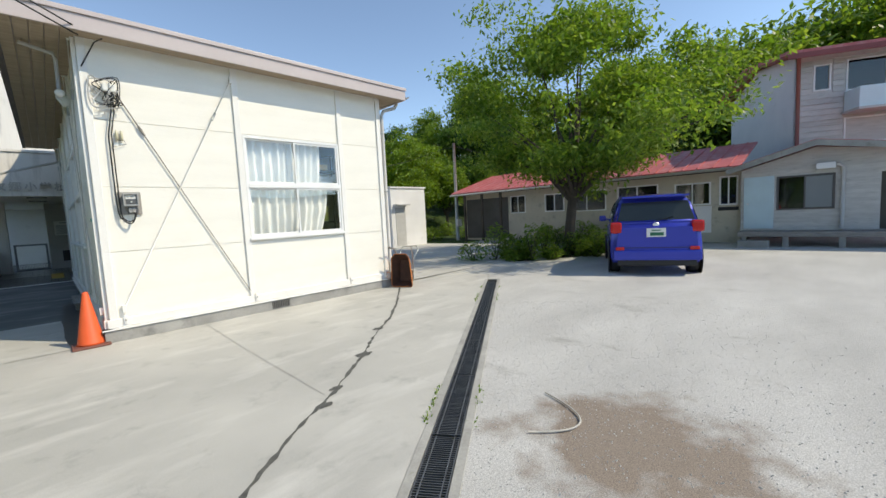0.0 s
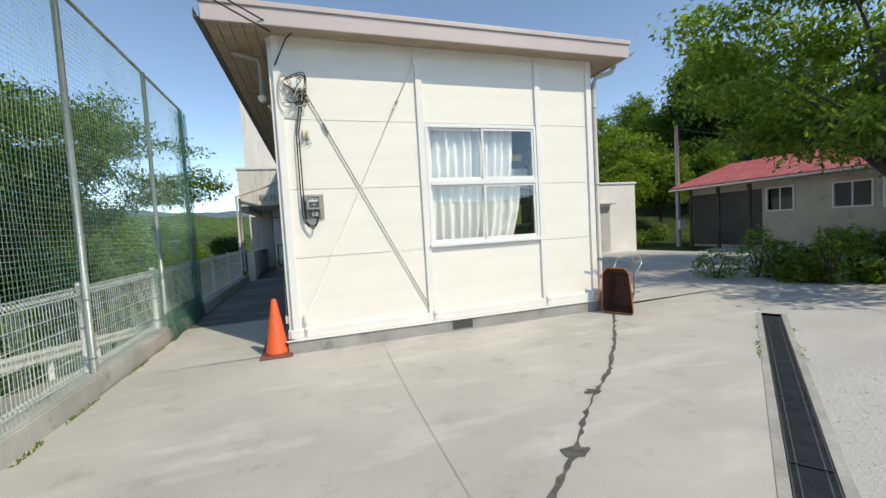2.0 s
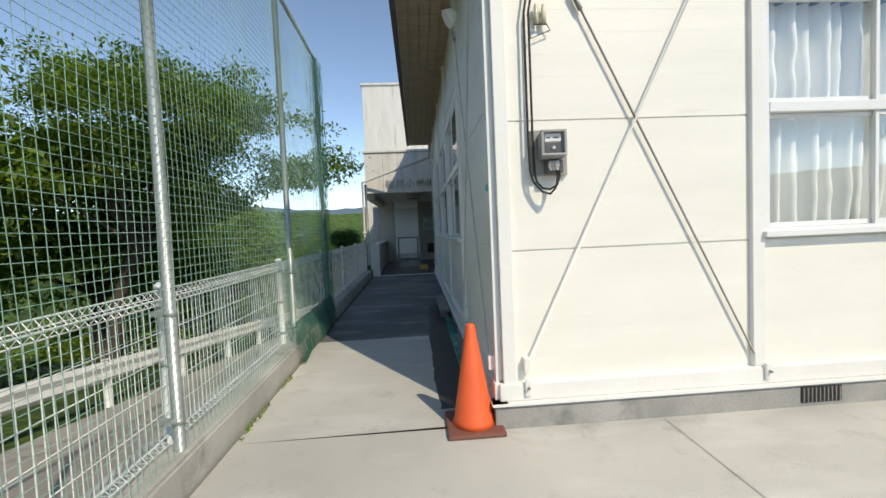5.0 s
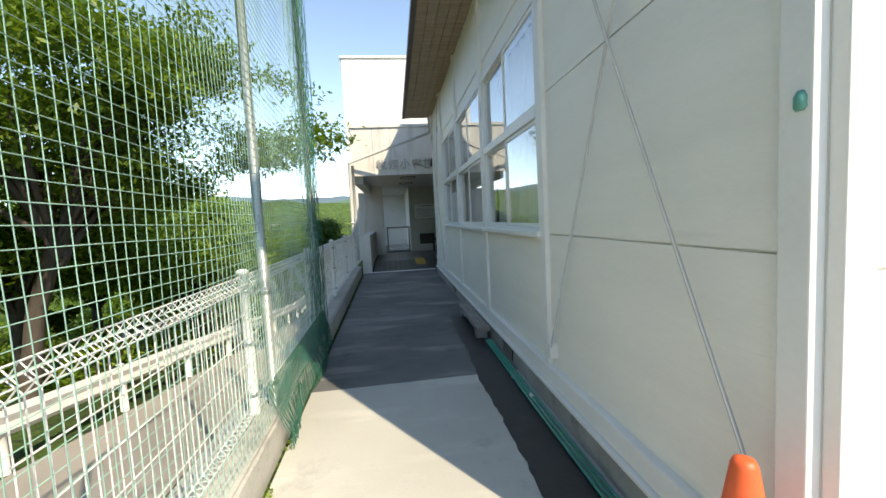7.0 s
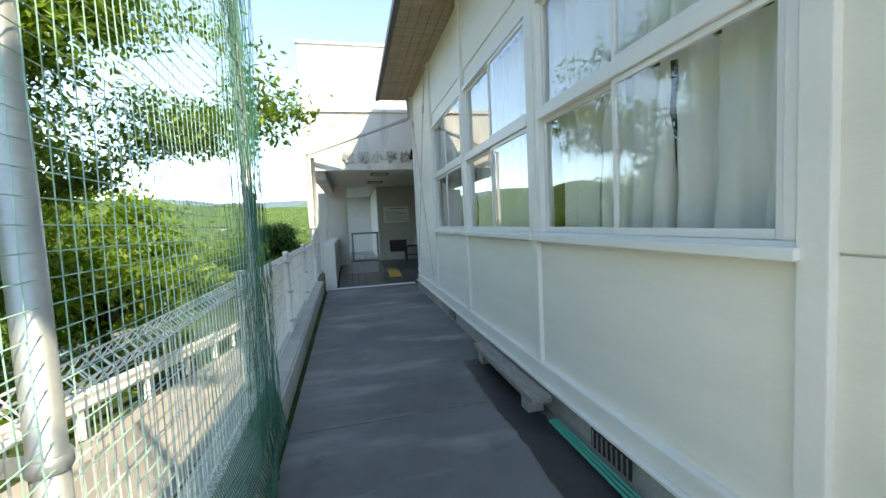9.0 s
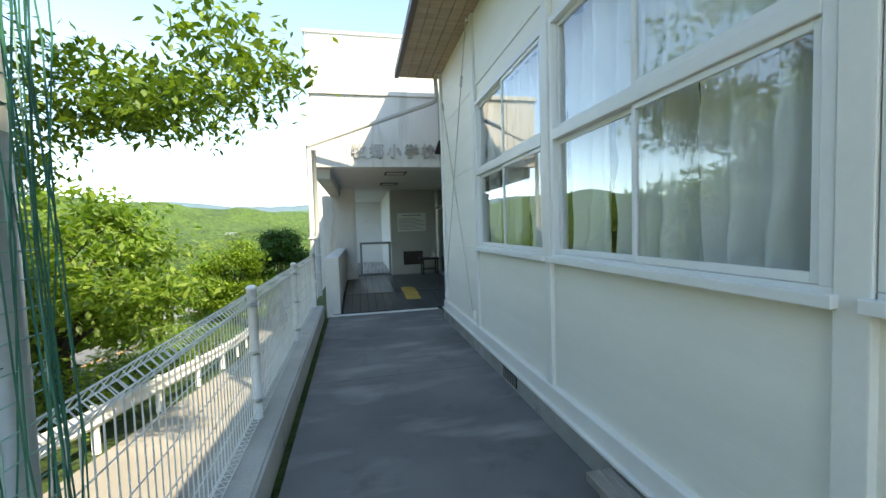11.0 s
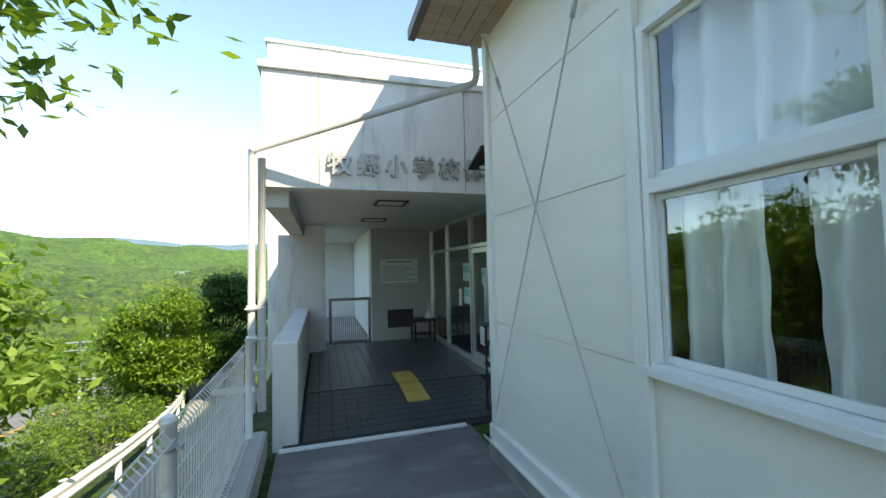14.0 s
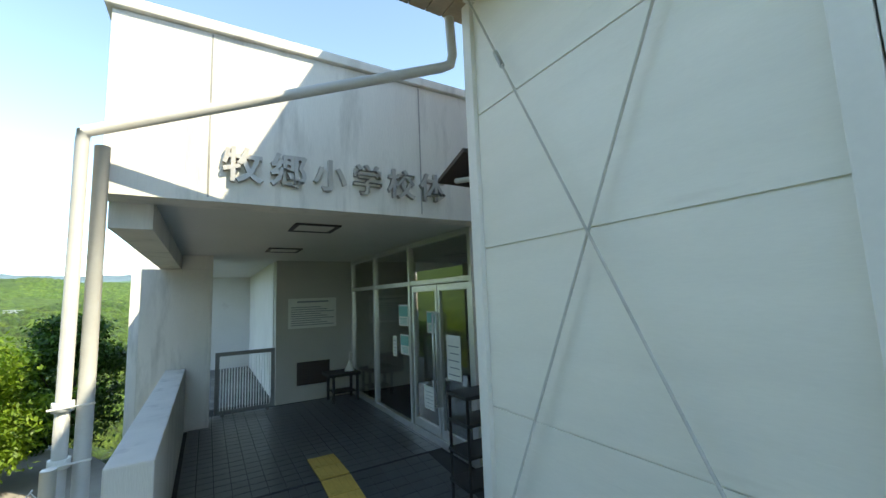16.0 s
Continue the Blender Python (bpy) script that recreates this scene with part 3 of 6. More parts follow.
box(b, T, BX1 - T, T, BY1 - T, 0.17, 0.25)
structure("floor", b, M_ROOM, "classroom floor with the room's gloom in its colour", "floor")
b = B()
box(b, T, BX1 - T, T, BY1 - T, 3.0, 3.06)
structure("ceiling", b, M_ROOM, "classroom ceiling with the room's gloom in its colour", "ceiling")
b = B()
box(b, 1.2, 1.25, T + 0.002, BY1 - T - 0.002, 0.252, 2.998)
structure("wall_inner", b, M_ROOM, "inner partition of the classroom with the room's gloom in its colour", "wall")

# roof with deep eaves
EX0, EX1, EY0, EY1, RZ = -0.66, 5.06, -0.36, 9.26, 3.87
roof = thing("roof", (0, 0, 0), "flat steel roof with mauve grey fascia and brown soffit", "roof")
roof["kind"] = "structure"
b = B()
box(b, EX0 + 0.03, EX1 - 0.03, EY0 + 0.03, EY1 - 0.03, RZ + 0.05, RZ + 0.22)
part("roof_deck", b, M_FASCIA, roof)
# unseen block, added so that its edge casts the diagonal shadow on the porch beam
b = B()
box(b, -0.14, EX1 - 0.4, 6.2, EY1 - 0.03, RZ + 0.225, 5.16, 0.02)
part("unseen_shadow_block", b, M_FASCIA, roof)
b = B()
box(b, EX0, EX1, EY0 - 0.002, EY0 + 0.028, RZ, RZ + 0.185, 0.004)
box(b, EX0 - 0.02, EX1 + 0.02, EY0 - 0.025, EY0 + 0.02, RZ + 0.187, RZ + 0.245, 0.006)
part("fascia", b, M_FASCIA, roof)
b = B()
box(b, EX1 - 0.03, EX1, EY0 + 0.03, EY1, RZ, RZ + 0.24, 0.004)
part("fascia", b, M_FASCIA, roof)
for k in range(5):
    b = B()
    w = (0 - EX0) / 5
    box(b, EX0 + k * w + 0.004, EX0 + (k + 1) * w - 0.004, EY0 + 0.03, EY1 - 0.03, RZ + 0.03, RZ + 0.048)
    part("soffit_board", b, M_SOFFIT, roof)
b = B()
box(b, 0.001, BX1, EY0 + 0.03, -0.05, RZ + 0.03, RZ + 0.048)
box(b, BX1 + 0.001, EX1 - 0.03, EY0 + 0.03, EY1 - 0.03, RZ + 0.03, RZ + 0.048)
box(b, 0.001, BX1, BY1 + 0.05, EY1 - 0.03, RZ + 0.03, RZ + 0.048)
part("soffit", b, M_SOFFIT, roof)

# ---- gymnasium porch ----
GY0 = 10.17
b = B()
box(b, -2.12, 4.8, GY0, GY0 + 0.25, 2.63, 3.90)
w = structure("wall_porch_front", b, M_GYM, "rain-streaked white concrete beam wall over the porch", "wall")
for x in (-1.54, 0.16):
    b = B()
    box(b, x - 0.006, x + 0.006, GY0 - 0.003, GY0 + 0.004, 2.66, 3.89)
    part("joint", b, M_FOUND, w, "dark sealant joint")
b = B()
box(b, -2.16, 4.84, GY0 - 0.04, GY0 + 0.29, 3.905, 3.985, 0.01)
structure("trim_porch_coping", b, M_GYM, "pale coping along the porch parapet", "trim")
b = B()
box(b, -2.12, -1.87, GY0 + 0.253, 14.6, 2.45, 3.90)
structure("wall_porch_side", b, M_GYM, "white concrete side beam of the porch", "wall")
b = B()
box(b, -1.867, 4.8, GY0 + 0.253, 14.9, 2.65, 2.85)
structure("ceiling_porch", b, M_SOFW, "grey white porch ceiling with recessed lamps", "ceiling")
b = B()
box(b, -3.25, 9.0, 20.0, 36.0, -4.0, 9.6)
structure("wall_gymnasium", b, M_GYM, "tall blank white concrete gymnasium wall", "wall")
b = B()
box(b, -3.32, 9.1, 19.93, 36.0, 9.602, 9.72, 0.01)
structure("trim_gymnasium_coping", b, M_GYM, "stained coping of the gymnasium wall", "trim")
b = B()
box(b, -0.47, 8.0, 15.0, 19.99, -0.3, 3.6)
structure("wall_gymnasium_lower", b, M_WWALL, "white lower gymnasium wall behind the porch", "wall")
b = B()
box(b, -2.1, -0.475, 14.905, 19.99, 2.66, 3.6)
structure("ceiling_gallery", b, M_SOFW, "pale ceiling of the outer gallery", "ceiling")
b = B()
box(b, -2.1, -0.475, 19.7, 19.9, 0.15, 2.655)
structure("wall_gallery_end", b, M_WWALL, "white wall at the gallery's end", "wall")
b = B()
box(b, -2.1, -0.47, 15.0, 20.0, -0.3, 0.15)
structure("floor_gallery", b, M_WALK_SHADE, "concrete gallery floor", "floor")

# tiled floor and ramp
M_GROUT = surface("dark_tile_grout", (0.045, 0.045, 0.045), 0.9, var=0.2, big=5)
b = B()
prism(b, [(-1.9, 9.9), (4.6, 9.9), (4.6, 11.2), (-1.9, 11.2)], -0.3, 0.005)
for v in b.verts:
    if v.co.y > 11 and v.co.z > -0.1:
        v.co.z = 0.14
ramp_floor = structure("pavement_ramp", b, M_GROUT, "grey tiled ramp into the porch", "pavement")
b = B()
box(b, -2.1, 4.6, 11.2, 15.0, -0.3, 0.14)
porch_floor = structure("floor_porch", b, M_GROUT, "grey tiled porch floor", "floor")
TILE = 0.3
tb = B()
for i in range(2):
    for j in range(2):
        box(tb, i * 0.15 + 0.004, i * 0.15 + 0.146, j * 0.15 + 0.004, j * 0.15 + 0.146, 0.0, 0.01)
tile_me = bpy.data.meshes.new("floor_tile")
tb.to_mesh(tile_me)
tb.free()
tile_me.materials.append(M_TILE)
YELLOW = surface("yellow_tactile_tile", (0.62, 0.42, 0.10), 0.6, var=0.15, big=5, bump=0.1, stain=(0.3, 0.24, 0.14), stain_at=(0.6, 0.8))
yb = B()
box(yb, 0.004, TILE - 0.004, 0.004, TILE - 0.004, 0.0, 0.014)
for i in range(4):
    box(yb, 0.03 + i * 0.066, 0.065 + i * 0.066, 0.03, TILE - 0.03, 0.014, 0.019, 0.002)
y_me = bpy.data.meshes.new("tactile_tile")
yb.to_mesh(y_me)
yb.free()
y_me.materials.append(YELLOW)
slope = math.degrees(math.atan2(0.135, 1.3))
for j in range(4):
    for i in range(8):
        yel = i == 4 and j >= 2
        ob = new("tactile_tile" if yel else "floor_tile", y_me if yel else tile_me)
        ob.parent = ramp_floor
        s = j * TILE
        ob.matrix_world = pose(-1.72 + i * TILE, 9.985 + s, 0.0107 + s * 0.1035 + 0.002, slope, 0, 0)
for j in range(11):
    for i in range(9):
        yel = i == 4 and j < 2
        ob = new("tactile_tile" if yel else "floor_tile", y_me if yel else tile_me)
        ob.parent = porch_floor
        ob.matrix_world = pose(-1.72 + i * TILE, 11.21 + j * TILE, 0.1405)
b = B()
box(b, -1.93, -0.02, 9.84, 9.9, -0.05, 0.022, 0.004)
structure("trim_threshold", b, M_WWALL, "pale concrete threshold strip", "trim")
b = B()
box(b, -2.0, -1.76, 9.98, 13.88, -0.6, 1.02, 0.012)
structure("wall_parapet", b, M_GYM, "white concrete parapet beside the porch", "wall")
b = B()
box(b, -2.33, -1.46, 13.9, 14.25, -1.2, 2.44, 0.008)
box(b, -1.86, -1.46, 13.9, 14.25, 2.44, 2.648)
structure("wall_pillar", b, M_GYM, "white concrete pillar carrying the porch", "wall")
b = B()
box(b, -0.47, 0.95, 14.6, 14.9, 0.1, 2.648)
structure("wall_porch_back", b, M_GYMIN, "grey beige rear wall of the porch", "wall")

# glazed entrance
GLX = 0.92
ent = tagged(new("door_1"), "aluminium framed glass entrance with double doors", "door", "", "structure")
ent.matrix_world = pose(GLX, 0, 0.14)
for y0, y1 in ((10.46, 10.52), (11.97, 12.03), (13.32, 13.38), (14.52, 14.58)):
    b = B()
    box(b, -0.04, 0.04, y0, y1, 0.0, 2.5, 0.004)
    part("mullion", b, M_ALU, ent)
for z0, z1 in ((0.0, 0.09), (1.92, 1.98), (2.44, 2.505)):
    for y0, y1 in ((10.52, 11.97), (12.03, 13.32), (13.38, 14.52)):
        b = B()
        box(b, -0.035, 0.035, y0, y1, z0, z1, 0.003)
        part("rail", b, M_ALU, ent)
for y0, y1 in ((10.52, 11.97), (12.03, 13.32), (13.38, 14.52)):
    b = B()
    box(b, -0.004, 0.004, y0, y1, 1.98, 2.44)
    part("pane", b, M_GLASS, ent).visible_shadow = False
    if y0 > 12:
        b = B()
        box(b, -0.004, 0.004, y0, y1, 0.09, 1.92)
        part("pane", b, M_GLASS, ent).visible_shadow = False
for y0, y1 in ((10.54, 11.235), (11.255, 11.95)):
    b = B()
    for q in ((y0, y0 + 0.05, 0.1, 1.91), (y1 - 0.05, y1, 0.1, 1.91), (y0 + 0.05, y1 - 0.05, 0.1, 0.2), (y0 + 0.05, y1 - 0.05, 1.83, 1.91)):
        box(b, -0.02, 0.02, q[0], q[1], q[2], q[3], 0.003)
    leaf = part("door_leaf", b, M_ALU, ent)
    b = B()
    box(b, -0.003, 0.003, y0 + 0.05, y1 - 0.05, 0.2, 1.83)
    part("pane", b, M_GLASS, leaf).visible_shadow = False
    yh = y0 + 0.03 if y0 > 11 else y1 - 0.03
    b = B()
    tube(b, [(-0.02, yh, 0.45), (-0.07, yh, 0.47), (-0.07, yh, 1.55), (-0.02, yh, 1.57)], 0.014, 10)
    part("handle", b, M_ALU, leaf, "long polished pull handle")
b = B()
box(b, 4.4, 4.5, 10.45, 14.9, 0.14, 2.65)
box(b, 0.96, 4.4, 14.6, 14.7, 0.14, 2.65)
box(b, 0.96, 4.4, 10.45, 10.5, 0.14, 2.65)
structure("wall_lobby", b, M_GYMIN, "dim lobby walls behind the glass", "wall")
PAPER = surface("paper", (0.78, 0.78, 0.74), 0.8, var=0.04, big=6, bump=0.02)
TEAL = surface("teal_print", (0.20, 0.50, 0.46), 0.7, var=0.05)
GREYINK = surface("grey_ink", (0.30, 0.32, 0.33), 0.8, var=0.05)


def notice(y0, y1, z0, z1, teal, x=GLX - 0.006, label="white printed notice taped to the glass"):
    t = thing("notice", (x, (y0 + y1) / 2, z0), label, "notice", "notices on the entrance")
    h, w = z1 - z0, y1 - y0
    b = B()
    box(b, -0.002, 0.0, -w / 2, w / 2, 0, h)
    part("sheet", b, PAPER, t)
    b = B()
    if teal:
        box(b, -0.004, -0.0025, -w / 2 + 0.01, w / 2 - 0.01, h * 0.45, h - 0.02)
    n = 5
    for i in range(n):
        z = h * (0.08 + 0.32 * i / n) if teal else h * (0.1 + 0.8 * i / n)
        box(b, -0.004, -0.0025, -w * 0.38, w * (0.38 - 0.1 * (i % 2)), z, z + h * 0.025)
    part("print", b, TEAL if teal else GREYINK, t)


notice(12.10, 12.42, 1.50, 1.80, True)
notice(12.10, 12.38, 1.10, 1.38, True)
notice(12.52, 12.66, 1.04, 1.34, False)
notice(11.33, 11.55, 1.45, 1.72, True)
notice(10.78, 11.08, 0.95, 1.45, False)
notice(11.42, 11.68, 0.50, 0.78, False)

# sign board, grille, gate
t = thing("notice_board", (0.16, 14.597, 1.42), "white information board with printed lines on the rear wall", "sign")
b = B()
box(b, -0.43, 0.43, -0.02, 0.0, 0, 0.54, 0.004)
part("board", b, PAPER, t)
b = B()
box(b, -0.28, 0.28, -0.023, -0.0215, 0.46, 0.49)
for i in range(9):
    box(b, -0.38, 0.38 - 0.12 * ((i * 7) % 3), -0.023, -0.0215, 0.05 + i * 0.04, 0.064 + i * 0.04)
part("print", b, GREYINK, t)
t = thing("wall_vent", (0.17, 14.597, 0.42), "dark brown louvred vent in the rear wall", "vent")
RUSTB = surface("dark_brown_steel", (0.05, 0.035, 0.03), 0.6, var=0.2)
b = B()
box(b, -0.29, 0.29, -0.03, 0.0, 0, 0.40, 0.004)
part("frame", b, RUSTB, t)
for i in range(8):
    b = B()
    box(b, -0.27, 0.27, -0.045, -0.031, 0.03 + i * 0.045, 0.05 + i * 0.045, 0.002)
    part("slat", b, RUSTB, t)
t = thing("gate", (-0.95, 14.4, 0.14), "grey metal gate with narrow upright bars", "gate")
GATEM = surface("grey_gate_paint", (0.22, 0.22, 0.22), 0.5, 0.3, var=0.12, big=5)
b = B()
for q in ((-0.44, -0.38, 0.05, 1.0), (0.38, 0.44, 0.05, 1.0), (-0.38, 0.38, 0.94, 1.0), (-0.38, 0.38, 0.05, 0.10)):
    box(b, q[0], q[1], -0.02, 0.02, q[2], q[3], 0.003)
part("gate_frame", b, GATEM, t)
for i in range(19):
    b = B()
    x = -0.36 + i * 0.04
    box(b, x - 0.006, x + 0.006, -0.006, 0.006, 0.1, 0.94)
    part("bar", b, M_ALU, t)
for x in (-0.35, 0.3):
    b = B()
    box(b, x, x + 0.05, -0.03, 0.03, 0.0, 0.05)
    part("foot", b, GATEM, t)

# recessed porch lamps
for y in (11.1, 13.0):
    t = thing("ceiling_lamp", (-0.6, y, 2.649), "recessed square ceiling lamp with dark frame", "lamp", "porch lamps")
    b = B()
    for q in ((-0.22, 0.22, -0.22, -0.18), (-0.22, 0.22, 0.18, 0.22), (-0.22, -0.18, -0.18, 0.18), (0.18, 0.22, -0.18, 0.18)):
        box(b, q[0], q[1], q[2], q[3], -0.015, 0.0)
    part("frame", b, RUSTB, t)
    b = B()
    box(b, -0.179, 0.179, -0.179, 0.179, -0.008, 0.0)
    part("diffuser", b, M_SOFW, t)


def lettering(text, size, m, material, label, depth=0.02):
    """Raised characters in the built-in font, one mesh each."""
    t = tagged(new("wall_lettering"), label, "lettering")
    t.matrix_world = m
    x = 0.0
    for ch in text:
        cu = bpy.data.curves.new("character", "FONT")
        cu.body, cu.size, cu.extrude, cu.offset = ch, size, depth, 0.006
        tmp = new("character_curve", cu)
        bpy.context.view_layer.update()
        me = bpy.data.meshes.new_from_object(tmp.evaluated_get(bpy.context.evaluated_depsgraph_get()))
        bpy.data.objects.remove(tmp)
        me.materials.clear()
        me.materials.append(material)
        ob = new("character", me)
        ob.parent = t
        ob.matrix_local = pose(x, 0, 0)
        x += 0.318
    return t


LETTER = surface("brushed_letter_metal", (0.42, 0.40, 0.38), 0.45, 0.5, var=0.1, big=6)
lettering("牧郷小学校体", 0.27, pose(-1.46, GY0 - 0.022, 2.81, 90, 0, 0), LETTER, "raised grey metal school name characters on the beam")

# drain pipes at the porch corner and the hood
t = thing("drain_pipe", (-2.19, 10.05, 0.0), "grey plastic drain pipe crossing from eave to porch corner", "pipe")
b = B()
tube(b, [(0.0, 0, 2.97), (2.06, -0.80, 3.52), (2.12, -0.82, 3.55), (2.135, -0.83, 3.62), (2.12, -0.83, 3.90), (2.07, -0.83, 3.97), (1.84, -0.80, 4.06)], 0.035, 12)
part("slanting_pipe", b, M_PVC, t)
b = B()
tube(b, [(0.0, 0, 2.98), (-0.005, 0, 2.9), (-0.005, 0, 0.35)], 0.035, 12)
part("down_pipe", b, M_PVC, t)
b = B()
tube(b, [(0.085, 0.03, 2.9), (0.085, 0.03, 0.35)], 0.04, 12)
part("down_pipe", b, M_PVC, t)
for z in (0.75, 1.05, 1.35):
    b = B()
    lathe(b, [(0.05, 0), (0.05, 0.05)], 12, pose(-0.005, 0, z))
    tube(b, [(-0.06, -0.05, z + 0.02), (0.14, -0.04, z + 0.03)], 0.006, 6)
    part("clamp", b, M_FENCEW, t)
t = thing("small_hood", (-0.02, 9.12, 2.74), "small rusty brown hood on the end wall", "hood")
b = B()
box(b, -0.05, 0.5, 0.0, 0.35, 0.0, 0.03)
for v in b.verts:
    v.co.z += 0.12 - v.co.y * 0.35
part("hood_sheet", b, RUSTB, t)
b = B()
tube(b, [(0.05, 0.0, -0.05), (0.05, 0.25, 0.0)], 0.02, 8)
part("bracket", b, M_PVC, t)

# small table with umbrella, shoe rack
t = thing("side_table", (0.60, 14.2, 0.15), "low black table in the porch corner", "table")
b = B()
box(b, -0.32, 0.25, -0.25, 0.25, 0.44, 0.49, 0.01)
part("tabletop", b, M_BLACK, t)
for x, y in ((-0.22, -0.18), (0.2, -0.18), (-0.22, 0.18), (0.2, 0.18)):
    b = B()
    box(b, x - 0.02, x + 0.02, y - 0.02, y + 0.02, 0, 0.44)
    part("leg", b, M_BLACK, t)
b = B()
box(b, -0.2, 0.18, -0.16, 0.16, 0.15, 0.17)
part("shelf", b, M_BLACK, t)
t = thing("small_umbrella", (0.70, 14.15, 0.645), "folded pale umbrella standing on the table", "umbrella")
b = B()
lathe(b, [(0.09, 0.0), (0.06, 0.06), (0.02, 0.15), (0.012, 0.18)], 12)
part("canopy", b, PAPER, t)
b = B()
tube(b, [(0, 0, 0.18), (0, 0, 0.30), (0.02, 0, 0.33), (0.04, 0, 0.31)], 0.006, 6)
part("handle", b, M_ALU, t)
t = thing("shoe_rack", (0.53, 9.98, 0.015), "black plastic shelf rack beside the door", "shelf")
for z in (0.05, 0.3, 0.55, 0.8, 1.02):
    b = B()
    box(b, -0.2, 0.2, -0.16, 0.16, z, z + 0.03, 0.006)
    part("shelf", b, M_BLACK, t)
for x, y in ((-0.18, -0.14), (0.18, -0.14), (-0.18, 0.14), (0.18, 0.14)):
    b = B()
    tube(b, [(x, y, 0), (x, y, 1.05)], 0.014, 8)
    part("leg", b, M_BLACK, t)

# ---- curb, wire fence, net ----
def fence_x(y):
    return -2.0 - 0.020 * y


M_CURB = surface("curb_concrete", (0.50, 0.485, 0.45), 0.9, var=0.22, big=1.6, fine=60, bump=0.3, stain=(0.20, 0.20, 0.18), stain_at=(0.56, 0.78))
curb = B()
y0, y1 = -14.0, 9.95
prism(curb, [(fence_x(y0) - 0.16, y0), (fence_x(y0) + 0.19, y0), (fence_x(y1) + 0.16, y1), (fence_x(y1) - 0.16, y1)], -2.2, 0.2)
bmesh.ops.bevel(curb, geom=[e for e in curb.edges if all(v.co.z > 0.1 for v in e.verts)], offset=0.018, segments=2, affect="EDGES")
structure("curb", curb, M_CURB, "weathered concrete curb and retaining wall under the fence", "curb")


def mesh_panel():
    """A welded wire panel, 2 m long, with triangular rolls along its top and bottom edges."""
    b = B()
    n = 39
    for i in range(n):
        y = 0.04 + i * 0.0497
        tube(b, [(0.0, y, 0.06), (0.0, y, 0.80), (0.035, y, 0.84), (0.0, y, 0.885), (-0.035, y, 0.84), (0.0, y, 0.80)], 0.0030, 4, False)
        tube(b, [(0.0, y, 0.06), (0.03, y, 0.03), (-0.03, y, 0.03), (0.0, y, 0.06)], 0.0028, 4, False)
    for z, x in ((0.885, 0), (0.84, 0.036), (0.84, -0.036), (0.80, 0), (0.06, 0), (0.03, 0.03), (0.03, -0.03), (0.20, 0.004), (0.35, 0.004), (0.50, 0.004), (0.65, 0.004)):
        tube(b, [(x, 0.03, z), (x, 1.96, z)], 0.0034, 4, False)
    return b


fence0 = None
for k in range(-6, 5):
    y = 2.0 * k - 0.30
    at = pose(fence_x(y), y, 0.2, 0, 0, math.degrees(math.atan(0.020)))
    if fence0 is None:
        fence0 = thing("wire_fence", (0, 0, 0), "white coated wire mesh fence panel on a concrete curb", "fence", "wire fence along the passage")
        b = B()
        tube(b, [(0, 0, 0), (0, 0, 0.90)], 0.032, 14)
        lathe(b, [(0.036, 0.0), (0.036, 0.02), (0.02, 0.032)], 14, pose(0, 0, 0.895))
        post = part("post", b, M_FENCEW, fence0)
        for z in (0.12, 0.45, 0.78):
            b = B()
            lathe(b, [(0.04, 0), (0.04, 0.025)], 12, pose(0, 0, z))
            box(b, 0.02, 0.055, -0.02, 0.02, z, z + 0.02)
            part("clamp", b, M_GALV, post)
        part("wire_mesh", mesh_panel(), M_FENCEW, fence0)
        fence0.matrix_world = at
    else:
        copy_thing(fence0, at)
y = 9.93
t = thing("fence_end_post", (fence_x(y) + 0.02, y - 0.12, 0.2), "white end post of the wire fence", "post")
b = B()
tube(b, [(0, 0, 0), (0, 0, 0.92)], 0.032, 14)
part("post", b, M_FENCEW, t)
b = B()
box(b, -0.3, 0.05, -0.015, 0.015, 0.42, 0.47, 0.004)
part("stay", b, M_FENCEW, t)

# tall ball net on galvanised poles in front of the fence
NET_Z0, NET_Z1, NET_Y0, NET_Y1 = 0.06, 4.05, -8.1, 3.66


def net_x(y):
    return fence_x(y) + 0.085


net = thing("ball_net", (0, 0, 0), "tall green ball net on galvanised poles along the fence", "net")
for y in (-8.1, -6.2, -4.3, -2.1, -0.40, 1.80, 3.62):
    b = B()
    tube(b, [(net_x(y) + 0.01, y, 0.19), (net_x(y) + 0.01, y, NET_Z1)], 0.03, 12)
    pole = part("pole", b, M_GALV, net)
    for z in (0.35, 0.95):
        b = B()
        lathe(b, [(0.036, 0), (0.036, 0.03)], 12, pose(net_x(y) + 0.01, y, z))
        box(b, net_x(y) - 0.09, net_x(y), y - 0.012, y + 0.012, z, z + 0.028)
        part("clamp", b, M_GALV, pole)
b = B()
tube(b, [(net_x(NET_Y0), NET_Y0, NET_Z1), (net_x(NET_Y1), NET_Y1, NET_Z1)], 0.022, 10)
part("top_rail", b, M_ROD, net)


def net_sag(y, z):
    return 0.03 * math.sin(y * 1.55 + 0.4) * math.sin(z * 0.8) + 0.012 * math.sin(y * 5 + z * 2) + 0.045


b = B()
CELL = 0.05
for i in range(int((NET_Y1 - NET_Y0) / CELL) + 1):
    y = NET_Y0 + i * CELL
    pts = [(net_x(y) + net_sag(y, z), y + 0.006 * math.sin(z * 3 + i), z) for z in np.linspace(NET_Z0, NET_Z1, 8)]
    tube(b, pts, 0.0017, 3, False)
